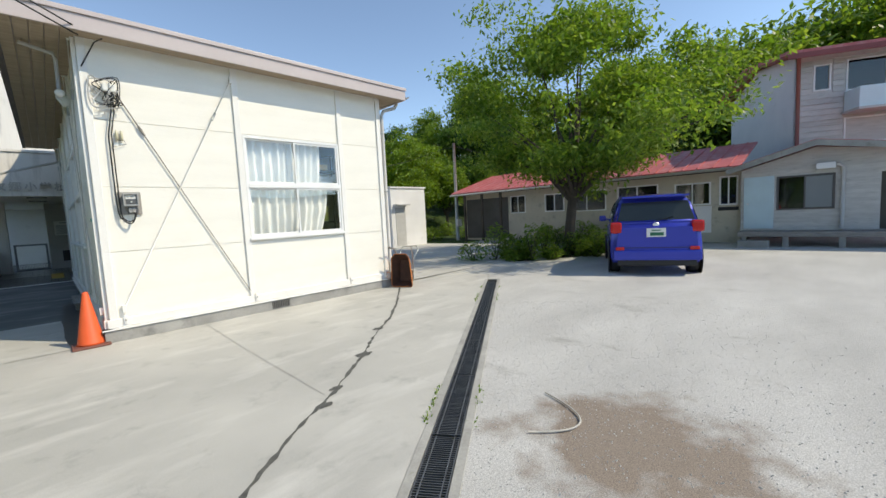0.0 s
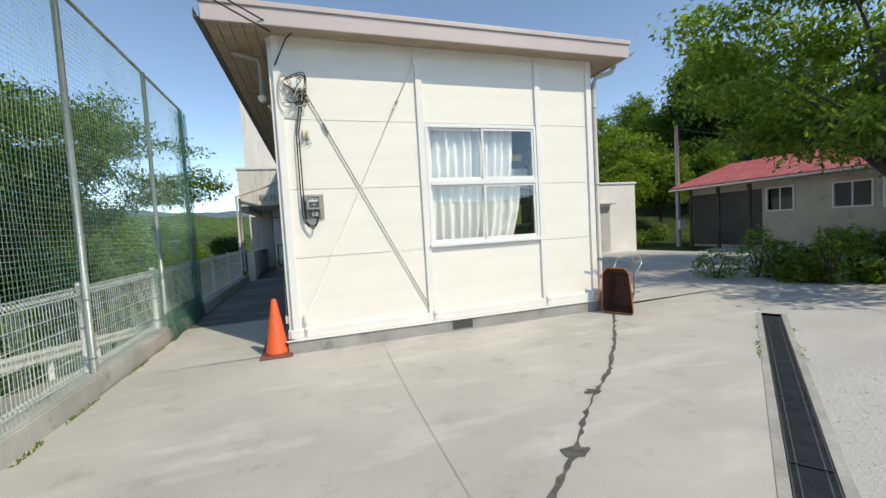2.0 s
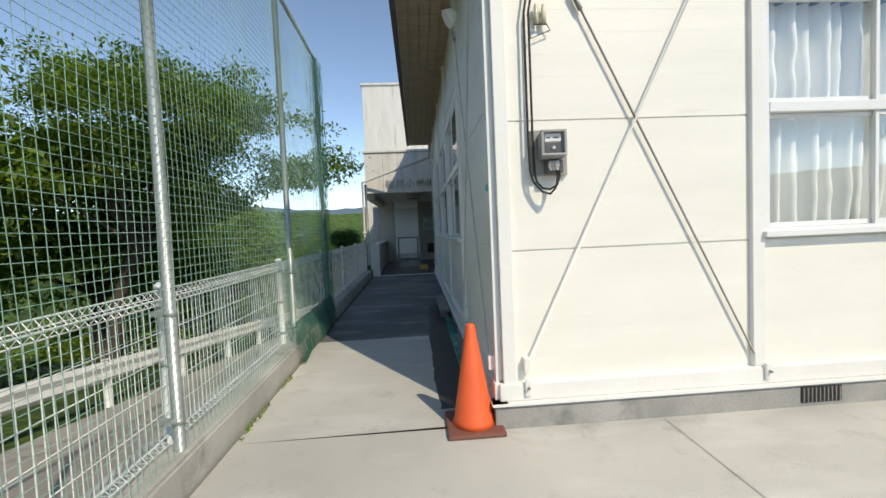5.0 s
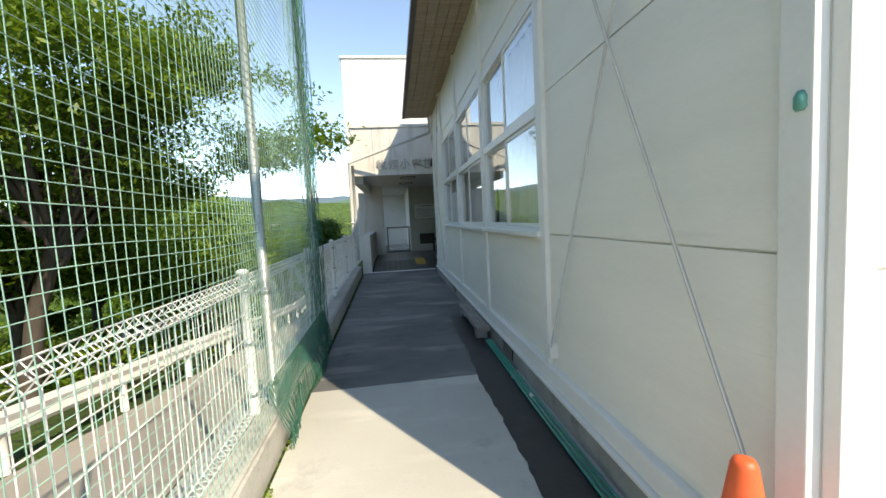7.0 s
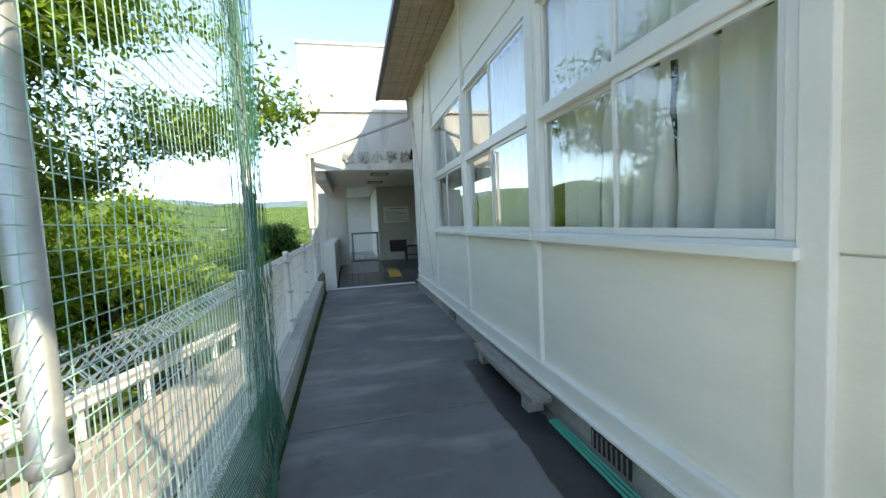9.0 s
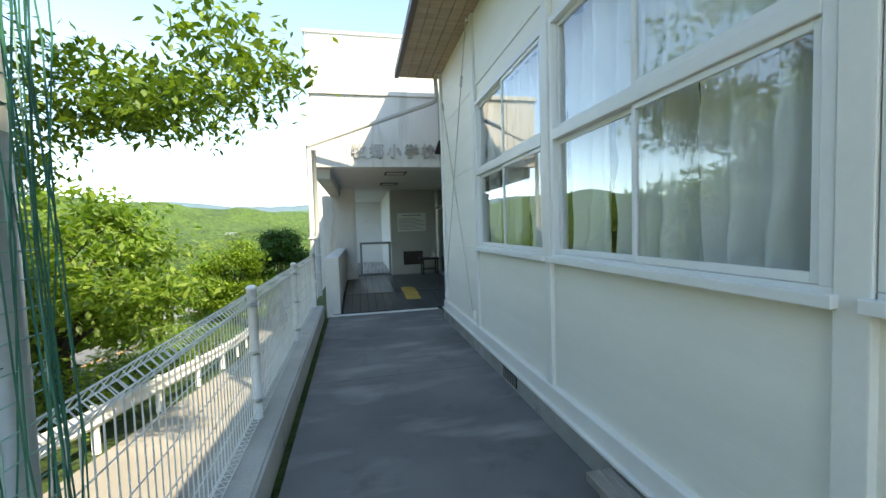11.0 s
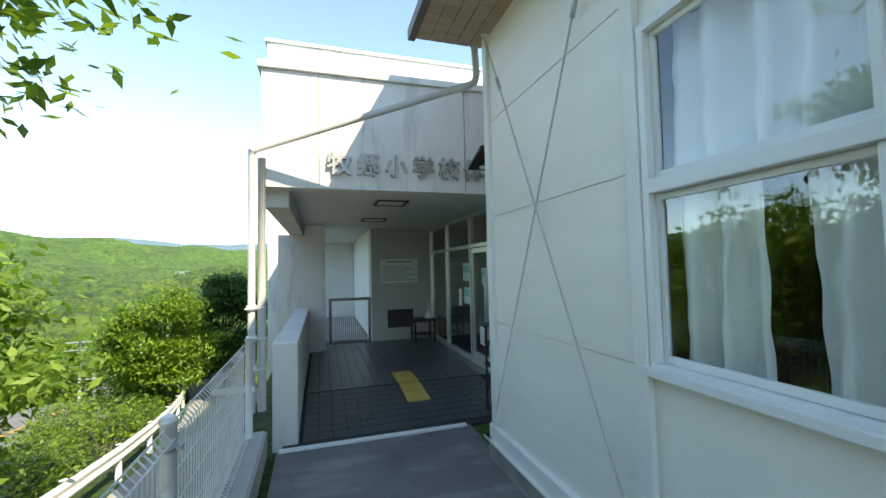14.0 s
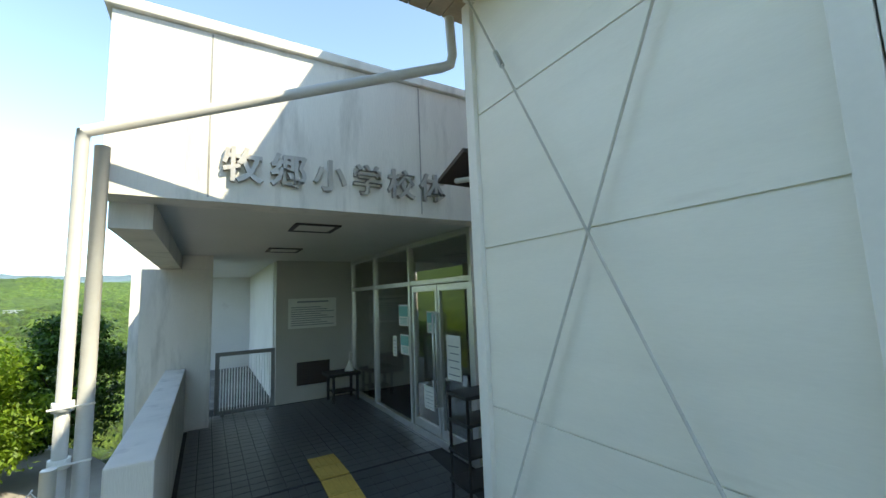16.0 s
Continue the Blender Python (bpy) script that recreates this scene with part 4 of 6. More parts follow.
for j in range(int((NET_Z1 - NET_Z0) / CELL) + 1):
    z = NET_Z0 + j * CELL
    pts = [(net_x(y) + net_sag(y, z), y, z - 0.01 * math.sin(y * 1.57) ** 2) for y in np.linspace(NET_Y0, NET_Y1, 26)]
    tube(b, pts, 0.0017, 3, False)
part("net", b, M_NET, net)
rng = random.Random(5)
b = B()
for i in range(46):
    y, dx = NET_Y1 - 0.02 - 0.42 * rng.random() ** 1.6, rng.uniform(-0.02, 0.10)
    tube(b, [(net_x(y) + dx + 0.02 * math.sin(z * 4 + i), y + 0.02 * math.sin(z * 3 + i * 2), z) for z in np.linspace(NET_Z0, NET_Z1 - 0.1, 12)], 0.0019, 3, False)
for j in range(150):
    z = NET_Z0 + j * 0.026
    tube(b, [(net_x(4) + rng.uniform(-0.02, 0.1), NET_Y1 - 0.42, z), (net_x(4) + rng.uniform(0, 0.1), NET_Y1 - 0.2, z + rng.uniform(-0.03, 0.03)), (net_x(4), NET_Y1, z)], 0.0016, 3, False)
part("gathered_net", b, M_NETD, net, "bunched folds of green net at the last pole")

b = B()
rng = random.Random(14)
for i in range(120):
    y = 1.55 + i * 0.0178
    out = 0.215 + 0.03 * math.sin(y * 5) + rng.uniform(-0.01, 0.01)
    tube(b, [(fence_x(y) + 0.13, y, 0.42), (fence_x(y) + 0.18, y + 0.01, 0.24), (fence_x(y) + out, y + rng.uniform(-0.02, 0.02), 0.10), (fence_x(y) + out + 0.01, y, 0.012)], 0.0021, 3, False)
for j in range(17):
    z = 0.015 + j * 0.024
    tube(b, [(fence_x(y) + (0.225 if z < 0.2 else 0.17) + 0.03 * math.sin(y * 5), y, z) for y in np.linspace(1.55, 3.68, 14)], 0.0021, 3, False)
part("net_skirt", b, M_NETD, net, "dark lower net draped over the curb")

# ---- drain, crack and joints in the yard ----
drain = tagged(new("drain_channel"), "concrete edged channel drain with steel gratings", "drain", "", "structure")
ang = math.degrees(math.atan2(DRD.y, DRD.x))
drain.matrix_world = pose(DR0.x, DR0.y, 0, 0, 0, ang)
M_EDGE = surface("drain_edge_concrete", (0.40, 0.39, 0.36), 0.9, var=0.2, big=4, bump=0.3, stain=(0.22, 0.24, 0.16), stain_at=(0.6, 0.75))
for s in (-1, 1):
    b = B()
    box(b, -1.0, L_DR, *sorted((s * 0.105, s * 0.165)), -0.02, 0.004, 0.003)
    part("drain_edge", b, M_EDGE, drain)
b = B()
box(b, -1.0, L_DR, -0.104, 0.104, -0.03, -0.026)
part("channel_bed", b, M_DARK, drain)
M_GRATE = surface("grating_steel", (0.16, 0.165, 0.17), 0.5, 0.6, var=0.25, big=8, bump=0.1)
gb = B()
for yy in (-0.096, -0.062, 0.062, 0.096):
    box(gb, 0.003, 0.99, yy - 0.004, yy + 0.004, -0.022, 0.003)
for i in range(48):
    x = 0.012 + i * 0.0205
    box(gb, x - 0.003, x + 0.003, -0.096, 0.096, -0.018, 0.0015)
g_me = bpy.data.meshes.new("grating")
gb.to_mesh(g_me)
gb.free()
g_me.materials.append(M_GRATE)
for k in range(-1, int(L_DR)):
    ob = new("grating", g_me)
    ob.parent = drain
    ob.matrix_local = pose(k * 1.0 + 0.02, 0, 0)


def ribbon(pts, width, z, rng, jag=0.4):
    b = B()
    last = None
    pts = [Vector((*p, 0)) for p in pts]
    fine = []
    for a, c in zip(pts, pts[1:]):
        n = max(2, int((c - a).length / 0.06))
        fine += [a.lerp(c, i / n) for i in range(n)]
    fine.append(pts[-1])
    for i, p in enumerate(fine):
        d = (fine[min(i + 1, len(fine) - 1)] - fine[max(i - 1, 0)]).normalized()
        n = Vector((-d.y, d.x, 0))
        w = width * rng.uniform(1 - jag, 1 + jag)
        o = n * rng.uniform(-width, width) * jag
        pair = (b.verts.new((p.x + n.x * w + o.x, p.y + n.y * w + o.y, z)), b.verts.new((p.x - n.x * w + o.x, p.y - n.y * w + o.y, z)))
        if last:
            b.faces.new((last[0], pair[0], pair[1], last[1]))
        last = pair
    return b


rng = random.Random(2)
M_CRACK = surface("crack_filler", (0.12, 0.12, 0.11), 0.95, var=0.4, big=12, bump=0.3)
CR = [(4.62, -0.35), (4.28, -0.75), (3.6, -1.52), (2.95, -2.2), (2.4, -2.63), (1.78, -3.24), (1.16, -3.76), (0.49, -4.25), (0.14, -4.57), (-0.9, -5.45), (-1.75, -6.2)]
tagged(part("crack", ribbon(CR, 0.016, 0.003, rng, 0.7), M_CRACK), "long dark patched crack across the concrete apron", "crack", "", "structure")
for k, (x, y, r) in enumerate(((1.82, -3.2, 0.09), (1.18, -3.74, 0.06), (2.5, -2.52, 0.08), (0.95, -3.95, 0.07))):
    b = B()
    n = 14
    b.faces.new([b.verts.new((x + math.cos(a * 6.283 / n) * r * rng.uniform(0.6, 1.3), y + math.sin(a * 6.283 / n) * r * rng.uniform(0.4, 0.9), 0.0045)) for a in range(n)])
    tagged(part("crack_patch", b, M_CRACK), "dark mortar patch on the crack", "patch", "crack patches", "structure")
tagged(part("joint", ribbon([(1.09, -0.1), (1.05, -1.8), (1.05, -3.78)], 0.0035, 0.003, rng, 0.3), M_EDGE), "straight saw cut joint in the apron", "joint", "", "structure")
for y, xa, xb in ((3.65, -1.8, -0.1), (6.74, -1.85, -0.1)):
    tagged(part("joint", ribbon([(xa, y), ((xa + xb) / 2, y + 0.03), (xb, y + 0.05)], 0.006, 0.003, rng, 0.4), M_CRACK), "straight joint across the passage floor", "joint", "", "structure")

# ---- front wall: braces, meter, cables ----
M_ROD2 = surface("painted_rod", (0.56, 0.54, 0.50), 0.5, var=0.12, big=8, bump=0.03)
def brace(m, x0, z0, x1, z1, label, y=-0.075, group="wall braces", rod=None):
    t = tagged(new("wall_brace"), label, "brace", group)
    t.matrix_world = m
    a, c = Vector((x0, y, z0)), Vector((x1, y, z1))
    d = (c - a)
    b = B()
    tube(b, [a, c], 0.007, 8)
    part("rod", b, rod or M_ROD, t)
    b = B()
    q = a + d * 0.80
    tube(b, [q, q + d.normalized() * 0.13], 0.016, 8)
    part("turnbuckle", b, M_ROD if not rod else M_GALV, t)
    for p in (a, c):
        b = B()
        box(b, p.x - 0.02, p.x + 0.02, y - 0.01, y + 0.075, p.z - 0.05, p.z + 0.05, 0.004)
        part("lug", b, M_TRIM, t)


brace(M_FRONT, BAY - 0.02, 0.36, 0.30, 3.35, "thin steel tie rod crossing the front wall", -0.04)
brace(M_FRONT, 0.16, 0.42, BAY - 0.05, 3.72, "pale painted tie rod crossing the front wall", -0.06, rod=M_TRIM)
for a, c in ((0.0, BAY), (4 * BAY, 5 * BAY)):
    brace(M_SIDE, a + 0.12, 0.42, c - 0.08, 3.93, "pale painted tie rod crossing the passage wall", -0.06, rod=M_ROD2)
    brace(M_SIDE, c - 0.06, 0.42, a + 0.10, 3.93, "pale painted tie rod crossing the passage wall", -0.075, rod=M_ROD2)
for x in (0.16, 1.86, 3.66, 4.5):
    t = thing("bolt_bracket", (x, -0.045, 0.22), "small white bolt bracket on the base rail", "bracket", "base brackets")
    b = B()
    box(b, -0.022, 0.022, -0.035, -0.015, 0.0, 0.11, 0.004)
    part("plate", b, M_TRIM, t)
    b = B()
    lathe(b, [(0.009, 0), (0.009, 0.02)], 8, pose(0, -0.035, 0.055, 90))
    part("bolt", b, M_ROD, t)
M_METER = surface("meter_plastic", (0.10, 0.10, 0.10), 0.35, var=0.1)
M_MBACK = surface("meter_back_board", (0.33, 0.31, 0.28), 0.6, var=0.15, big=6)
M_MCASE = surface("meter_case_grey", (0.34, 0.34, 0.33), 0.4, var=0.12, big=8)
t = thing("electric_meter", (0.35, -0.013, 1.68), "grey electricity meter with glass cover and black cables", "meter")
b = B()
box(b, -0.115, 0.13, -0.03, 0.0, 0.0, 0.30, 0.006)
part("back_board", b, M_MBACK, t)
b = B()
box(b, -0.07, 0.085, -0.11, -0.031, 0.10, 0.27, 0.014)
case = part("meter_case", b, M_MCASE, t)
b = B()
for x0, x1, z0, z1 in ((-0.075, 0.09, 0.262, 0.278), (-0.075, 0.09, 0.112, 0.128), (-0.075, -0.058, 0.1285, 0.2615), (0.073, 0.09, 0.1285, 0.2615)):
    box(b, x0, x1, -0.142, -0.111, z0, z1, 0.004)
part("cover_rim", b, M_MCASE, t)
b = B()
box(b, -0.045, 0.06, -0.116, -0.1105, 0.205, 0.255, 0.002)
part("dial", b, PAPER, case, "pale dial plate")
b = B()
box(b, -0.045, 0.06, -0.116, -0.1105, 0.135, 0.200, 0.002)
part("counter_window", b, M_METER, case, "black counter window")
b = B()
lathe(b, [(0.0, 0.0), (0.014, 0.0), (0.014, 0.006), (0.0, 0.006)], 14, pose(0.01, -0.1165, 0.165, 90))
part("disc", b, M_GALV, case)
for x0, x1 in ((-0.035, -0.012), (0.008, 0.045)):
    b = B()
    box(b, x0, x1, -0.1185, -0.1165, 0.225, 0.234)
    part("plate_mark", b, M_METER, case)
b = B()
box(b, -0.03, 0.085, -0.085, -0.031, 0.01, 0.096, 0.01)
part("terminal_box", b, M_METER, t)
for k, o in enumerate((0.0, 0.022, 0.044)):
    b = B()
    tube(b, [(-0.01 + o + 0.010 * math.cos(q * 0.7) + 0.0015 * q / 4, -0.095 - 0.008 * math.sin(q * 0.35), 0.055 + 0.030 * math.sin(q * 0.7)) for q in range(26)], 0.004, 6)
    part("coiled_wire", b, M_PVC if k != 1 else M_MCASE, t, "loosely coiled bare wire")
for k, o in enumerate((0.0, 0.030)):
    b = B()
    tube(b, [(0.05 - o * 0.6, -0.09, 0.05), (0.05 - o * 0.4, -0.10, -0.02), (0.03 - o * 0.3, -0.10, -0.07 - o * 0.6), (-0.01, -0.09, -0.095 - o), (-0.055, -0.075, -0.085 - o * 0.8), (-0.09 - o * 0.7, -0.06, -0.04), (-0.10 - o, -0.055, 0.03), (-0.105 - o, -0.05, 0.25), (-0.105 - o, -0.045, 1.05), (-0.05 - o, -0.05, 1.35), (-0.06, -0.06, 1.62)], 0.0075, 8)
    part("cable", b, M_BLACK, t)
t = thing("cable_bundle", (0.28, -0.06, 3.24), "tangled black service cables with white insulator box", "cable")
b = B()
box(b, -0.08, 0.06, -0.07, 0.05, 0.02, 0.12, 0.02)
part("insulator_box", b, PAPER, t)
rng = random.Random(9)
for k in range(9):
    b = B()
    pts = [Vector((rng.uniform(-0.22, 0.12), rng.uniform(-0.1, 0.03), rng.uniform(-0.18, 0.22))) for _ in range(5)]
    path = []
    for i in range(4):
        p0, p1, p2, p3 = pts[max(i - 1, 0)], pts[i], pts[i + 1], pts[min(i + 2, 4)]
        for s in range(6):
            u = s / 6
            path.append(0.5 * ((2 * p1) + (p2 - p0) * u + (2 * p0 - 5 * p1 + 4 * p2 - p3) * u * u + (3 * p1 - p0 - 3 * p2 + p3) * u ** 3))
    tube(b, path, rng.choice((0.004, 0.006, 0.008)), 6)
    part("cable", b, M_BLACK if k % 3 else M_PVC, t)
b = B()
tube(b, [(-0.25, 0.0, 0.3), (-0.1, -0.02, 0.62), (-0.02, -0.1, 0.66)], 0.008, 6)
part("cable", b, M_BLACK, t)
t = thing("terminal_fitting", (0.30, -0.013, 2.62), "small cream porcelain fuse fitting", "fuse")
for x in (0.0, 0.05):
    b = B()
    lathe(b, [(0.016, 0), (0.018, 0.05), (0.012, 0.12), (0.006, 0.13)], 10, pose(x, -0.03, 0.04))
    part("porcelain", b, surface("porcelain", (0.6, 0.55, 0.38), 0.3), t)
b = B()
tube(b, [(-0.02, -0.03, 0.04), (0.07, -0.03, 0.04), (0.09, -0.03, 0.0), (-0.04, -0.03, -0.05), (-0.06, -0.04, 0.1)], 0.004, 6)
part("cable", b, M_BLACK, t)
for k, (p, q, sag) in enumerate((((0.05, -0.3, 3.9), (-14, -11, 9.5), 0.8), ((0.02, -0.25, 3.85), (-14, -12.5, 9.2), 0.9))):
    b = B()
    p, q = Vector(p), Vector(q)
    tube(b, [p.lerp(q, i / 16) - Vector((0, 0, sag * 4 * (i / 16) * (1 - i / 16))) for i in range(17)], 0.009, 6)
    tagged(part("service_cable", b, M_BLACK), "black overhead service cable", "cable", "overhead cables")
for x0, x1, y in ((2.10, 2.40, 0),):
    t = thing("floor_vent", ((x0 + x1) / 2, -0.069, 0.03), "dark slotted vent in the foundation", "vent", "foundation vents")
    b = B()
    box(b, -0.15, 0.15, -0.006, 0.0, 0.0, 0.11)
    part("opening", b, M_DARK, t)
    for i in range(10):
        b = B()
        box(b, -0.14 + i * 0.03, -0.132 + i * 0.03, -0.012, -0.006, 0.005, 0.105)
        part("bar", b, M_ROD, t)
for y in (2.75, 6.2):
    t = thing("floor_vent", (-0.069, y, 0.03), "dark slotted vent in the foundation", "vent", "foundation vents")
    b = B()
    box(b, -0.006, 0.0, -0.17, 0.17, 0.0, 0.11)
    part("opening", b, M_DARK, t)
    for i in range(8):
        b = B()
        box(b, -0.012, -0.006, -0.15 + i * 0.042, -0.14 + i * 0.042, 0.005, 0.105)
        part("bar", b, M_ROD, t)
# gutters and down pipes
M_GUTTER = surface("dark_brown_gutter", (0.13, 0.10, 0.085), 0.5, var=0.15, big=4)
for x, y0, y1, name in ((EX1 + 0.05, EY0, EY1, "eave gutter towards the yard"),):
    t = thing("gutter", (x, 0, RZ + 0.04), "grey half round " + name, "gutter", "roof gutters")
    b = B()
    n = 8
    prof = [(math.cos(math.pi + math.pi * i / n) * 0.055, math.sin(math.pi + math.pi * i / n) * 0.055) for i in range(n + 1)]
    prof += [(px * 0.9, pz * 0.9) for px, pz in prof[::-1]]
    lo = [b.verts.new((px, y0, pz + 0.055)) for px, pz in prof]
    hi = [b.verts.new((px, y1, pz + 0.055)) for px, pz in prof]
    for i in range(len(prof)):
        j = (i + 1) % len(prof)
        b.faces.new((lo[i], lo[j], hi[j], hi[i]))
    b.faces.new(lo)
    b.faces.new(hi[::-1])
    part("channel", b, M_PVC, t)
    for y in np.arange(y0 + 0.3, y1, 0.9):
        b = B()
        box(b, -0.06, 0.06, y - 0.008, y + 0.008, 0.0, 0.07)
        part("hanger", b, M_PVC, t)
t = thing("gutter", (EX0 - 0.035, 0, RZ + 0.02), "slim brown box gutter along the passage eave", "gutter", "roof gutters")
for nm, q in (("bottom", (-0.034, 0.034, 0.0, 0.006)), ("outer_side", (-0.034, -0.028, 0.0062, 0.10)), ("inner_side", (0.028, 0.034, 0.0062, 0.10))):
    b = B()
    box(b, q[0], q[1], EY0, EY1, q[2], q[3])
    part(nm, b, M_GUTTER, t)
t = thing("down_pipe", (BX1 + 0.07, -0.02, 0.0), "grey plastic down pipe at the building corner", "pipe")
b = B()
tube(b, [(0.42, 0.0, 3.88), (0.35, 0.0, 3.78), (0.06, 0.0, 3.68), (0.0, 0.0, 3.58), (0.0, 0.0, 0.1)], 0.034, 12)
part("pipe", b, M_PVC, t)
for z in (0.8, 2.0, 3.2):
    b = B()
    lathe(b, [(0.04, 0), (0.04, 0.03)], 12, pose(0, 0, z))
    part("clamp", b, M_GALV, t)
t = thing("eave_pipe", (-0.3, 0.3, 3.3), "short grey vent pipe with white cap under the eave", "pipe")
b = B()
tube(b, [(-0.2, 0.1, 0.55), (0.1, 0.1, 0.48), (0.12, 0.1, 0.4), (0.12, 0.1, 0.0)], 0.022, 10)
part("pipe", b, M_PVC, t)
b = B()
lathe(b, [(0.02, -0.06), (0.05, -0.03), (0.05, 0.01), (0.03, 0.03)], 12, pose(0.12, 0.1, 0))
part("cap", b, PAPER, t)
t = thing("flood_lamp", (-0.06, 1.3, 3.45), "small white flood lamp on the passage wall", "lamp")
b = B()
lathe(b, [(0.03, 0), (0.07, 0.03), (0.09, 0.11)], 14, pose(0, 0, 0, 0, -120, 0))
part("shade", b, PAPER, t)

# ---- loose things by the building ----
M_CONE = surface("orange_cone_plastic", (0.85, 0.13, 0.04), 0.45, var=0.06, big=4, bump=0.03)
t = thing("traffic_cone", (-0.205, 0.02, 0.0), "orange plastic traffic cone by the wall corner", "cone")
b = B()
box(b, -0.19, 0.19, -0.19, 0.19, 0.0, 0.03, 0.012)
part("base", b, surface("cone_base", (0.20, 0.08, 0.06), 0.7, var=0.2), t)
b = B()
lathe(b, [(0.15, 0.03), (0.135, 0.06), (0.032, 0.69), (0.026, 0.705), (0.012, 0.71)], 28)
part("cone_body", b, M_CONE, t)
M_PLANK = surface("grey_weathered_plank", (0.30, 0.28, 0.26), 0.9, var=0.3, big=5, fine=50, bump=0.5, stretch=(8, 1, 8))
t = thing("timber_plank", (-0.17, 4.0, 0.0), "grey weathered plank on blocks along the wall", "plank")
b = B()
box(b, -0.075, 0.075, -0.66, 0.66, 0.10, 0.15, 0.008)
part("board", b, M_PLANK, t)
for y in (-0.5, 0.5):
    b = B()
    box(b, -0.06, 0.06, y - 0.06, y + 0.06, 0.0, 0.10, 0.006)
    part("block", b, M_FOUND, t)
M_HOSE = surface("green_hose", (0.03, 0.32, 0.24), 0.4, var=0.1, big=4, bump=0.03)
t = thing("garden_pole_bundle", (-0.145, 0.0, 0.0), "three green plant poles lying along the wall", "pole")
for k, (xa, xb) in enumerate(((-0.03, -0.02), (0.0, 0.005), (0.03, 0.03))):
    b = B()
    tube(b, [(xa, 0.45, 0.02), (xa, 1.8, 0.025), (xb, 3.25, 0.03)], 0.009, 8)
    part("pole", b, M_HOSE, t)
b = B()
lathe(b, [(0.014, 0), (0.014, 0.04)], 8, pose(0, 1.9, 0.03, 90))
part("tie", b, PAPER, t)
t = thing("yard_hose", (1.86, -5.48, 0.0), "short pale pipe lying curved on the gravel", "hose")
b = B()
tube(b, [Vector((0.36, 0.30, 0.008)) * (1 - u) ** 2 + Vector((0.16, -0.42, 0.010)) * 2 * u * (1 - u) + Vector((-0.21, 0.09, 0.008)) * u * u for u in np.linspace(0, 1, 15)], 0.0065, 8)
part("tube", b, surface("pale_pipe", (0.5, 0.47, 0.42), 0.5, var=0.1), t)

# wheelbarrow standing upright
M_RUST = surface("orange_barrow_paint", (0.62, 0.20, 0.05), 0.55, var=0.2, big=5, bump=0.15, stain=(0.20, 0.07, 0.04), stain_at=(0.5, 0.7))
t = thing("wheelbarrow", (4.63, -0.42, 0.0), "orange wheelbarrow tipped upright on its front edge", "wheelbarrow", "", -64)
rim_lo, rim_hi = 0.02, 0.70
outer = [(-0.20, rim_lo), (0.22, rim_lo), (0.235, 0.06), (0.19, 0.62), (0.12, rim_hi), (-0.14, rim_hi), (-0.21, 0.62), (-0.235, 0.06)]
inner = [(-0.13, 0.10), (0.13, 0.10), (0.14, 0.14), (0.11, 0.52), (0.08, 0.56), (-0.08, 0.56), (-0.11, 0.52), (-0.14, 0.14)]
# the tray shell twice: dark brown inside, orange outside
for nm, mt, shift in (("tray_inside", surface("dark_brown_tray", (0.085, 0.035, 0.022), 0.7, var=0.3, big=6, bump=0.2), 0.0), ("tray", M_RUST, 0.012)):
    b = B()
    o = [b.verts.new((x * (1 + shift), shift * 0.4, z)) for x, z in outer]
    i2 = [b.verts.new((x * (1 + shift * 3), 0.22 + shift, z)) for x, z in inner]
    for k in range(8):
        b.faces.new((o[k], o[(k + 1) % 8], i2[(k + 1) % 8], i2[k]))
    b.faces.new(i2)
    part(nm, b, mt, t)
b = B()
tube(b, [(x, 0.0, z) for x, z in outer + outer[:1]], 0.009, 6)
part("tray_lip", b, M_RUST, t)
for sd in (-1, 1):
    b = B()
    tube(b, [(sd * 0.10, 0.30, 0.16), (sd * 0.16, 0.25, 0.30), (sd * 0.18, 0.22, 0.66), (sd * 0.20, 0.12, 0.80), (sd * 0.26, -0.02, 0.86)], 0.012, 8)
    part("handle", b, M_ROD, t)
    b = B()
    tube(b, [(sd * 0.17, 0.24, 0.55), (sd * 0.20, 0.48, 0.74), (sd * 0.16, 0.50, 0.82)], 0.011, 8)
    part("leg", b, M_GALV, t)
b = B()
tube(b, [(-0.16, 0.50, 0.82), (0.16, 0.50, 0.82)], 0.011, 8)
part("leg_bar", b, M_GALV, t)
b = B()
lathe(b, [(0.10, -0.03), (0.145, -0.036), (0.165, 0.0), (0.145, 0.036), (0.10, 0.03)], 24, pose(0.0, 0.40, 0.168, 0, 90, 0))
wheel = part("wheel", b, M_BLACK, t)
b = B()
lathe(b, [(0.02, -0.045), (0.04, -0.03), (0.10, -0.026), (0.10, 0.026), (0.04, 0.03), (0.02, 0.045)], 16, pose(0.0, 0.40, 0.168, 0, 90, 0))
part("rim", b, M_GALV, wheel)

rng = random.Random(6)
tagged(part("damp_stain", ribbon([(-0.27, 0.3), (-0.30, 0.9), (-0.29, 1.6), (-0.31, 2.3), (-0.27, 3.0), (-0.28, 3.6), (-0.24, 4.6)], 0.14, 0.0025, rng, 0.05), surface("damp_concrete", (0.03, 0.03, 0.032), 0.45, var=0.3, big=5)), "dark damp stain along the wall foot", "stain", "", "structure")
t = thing("pole_insulator", (-0.045, 0.03, 1.60), "small teal insulator on the corner post", "insulator")
b = B()
lathe(b, [(0.010, 0), (0.016, 0.008), (0.016, 0.035), (0.008, 0.05)], 12)
part("insulator", b, surface("teal_plastic", (0.10, 0.34, 0.28), 0.4), t)
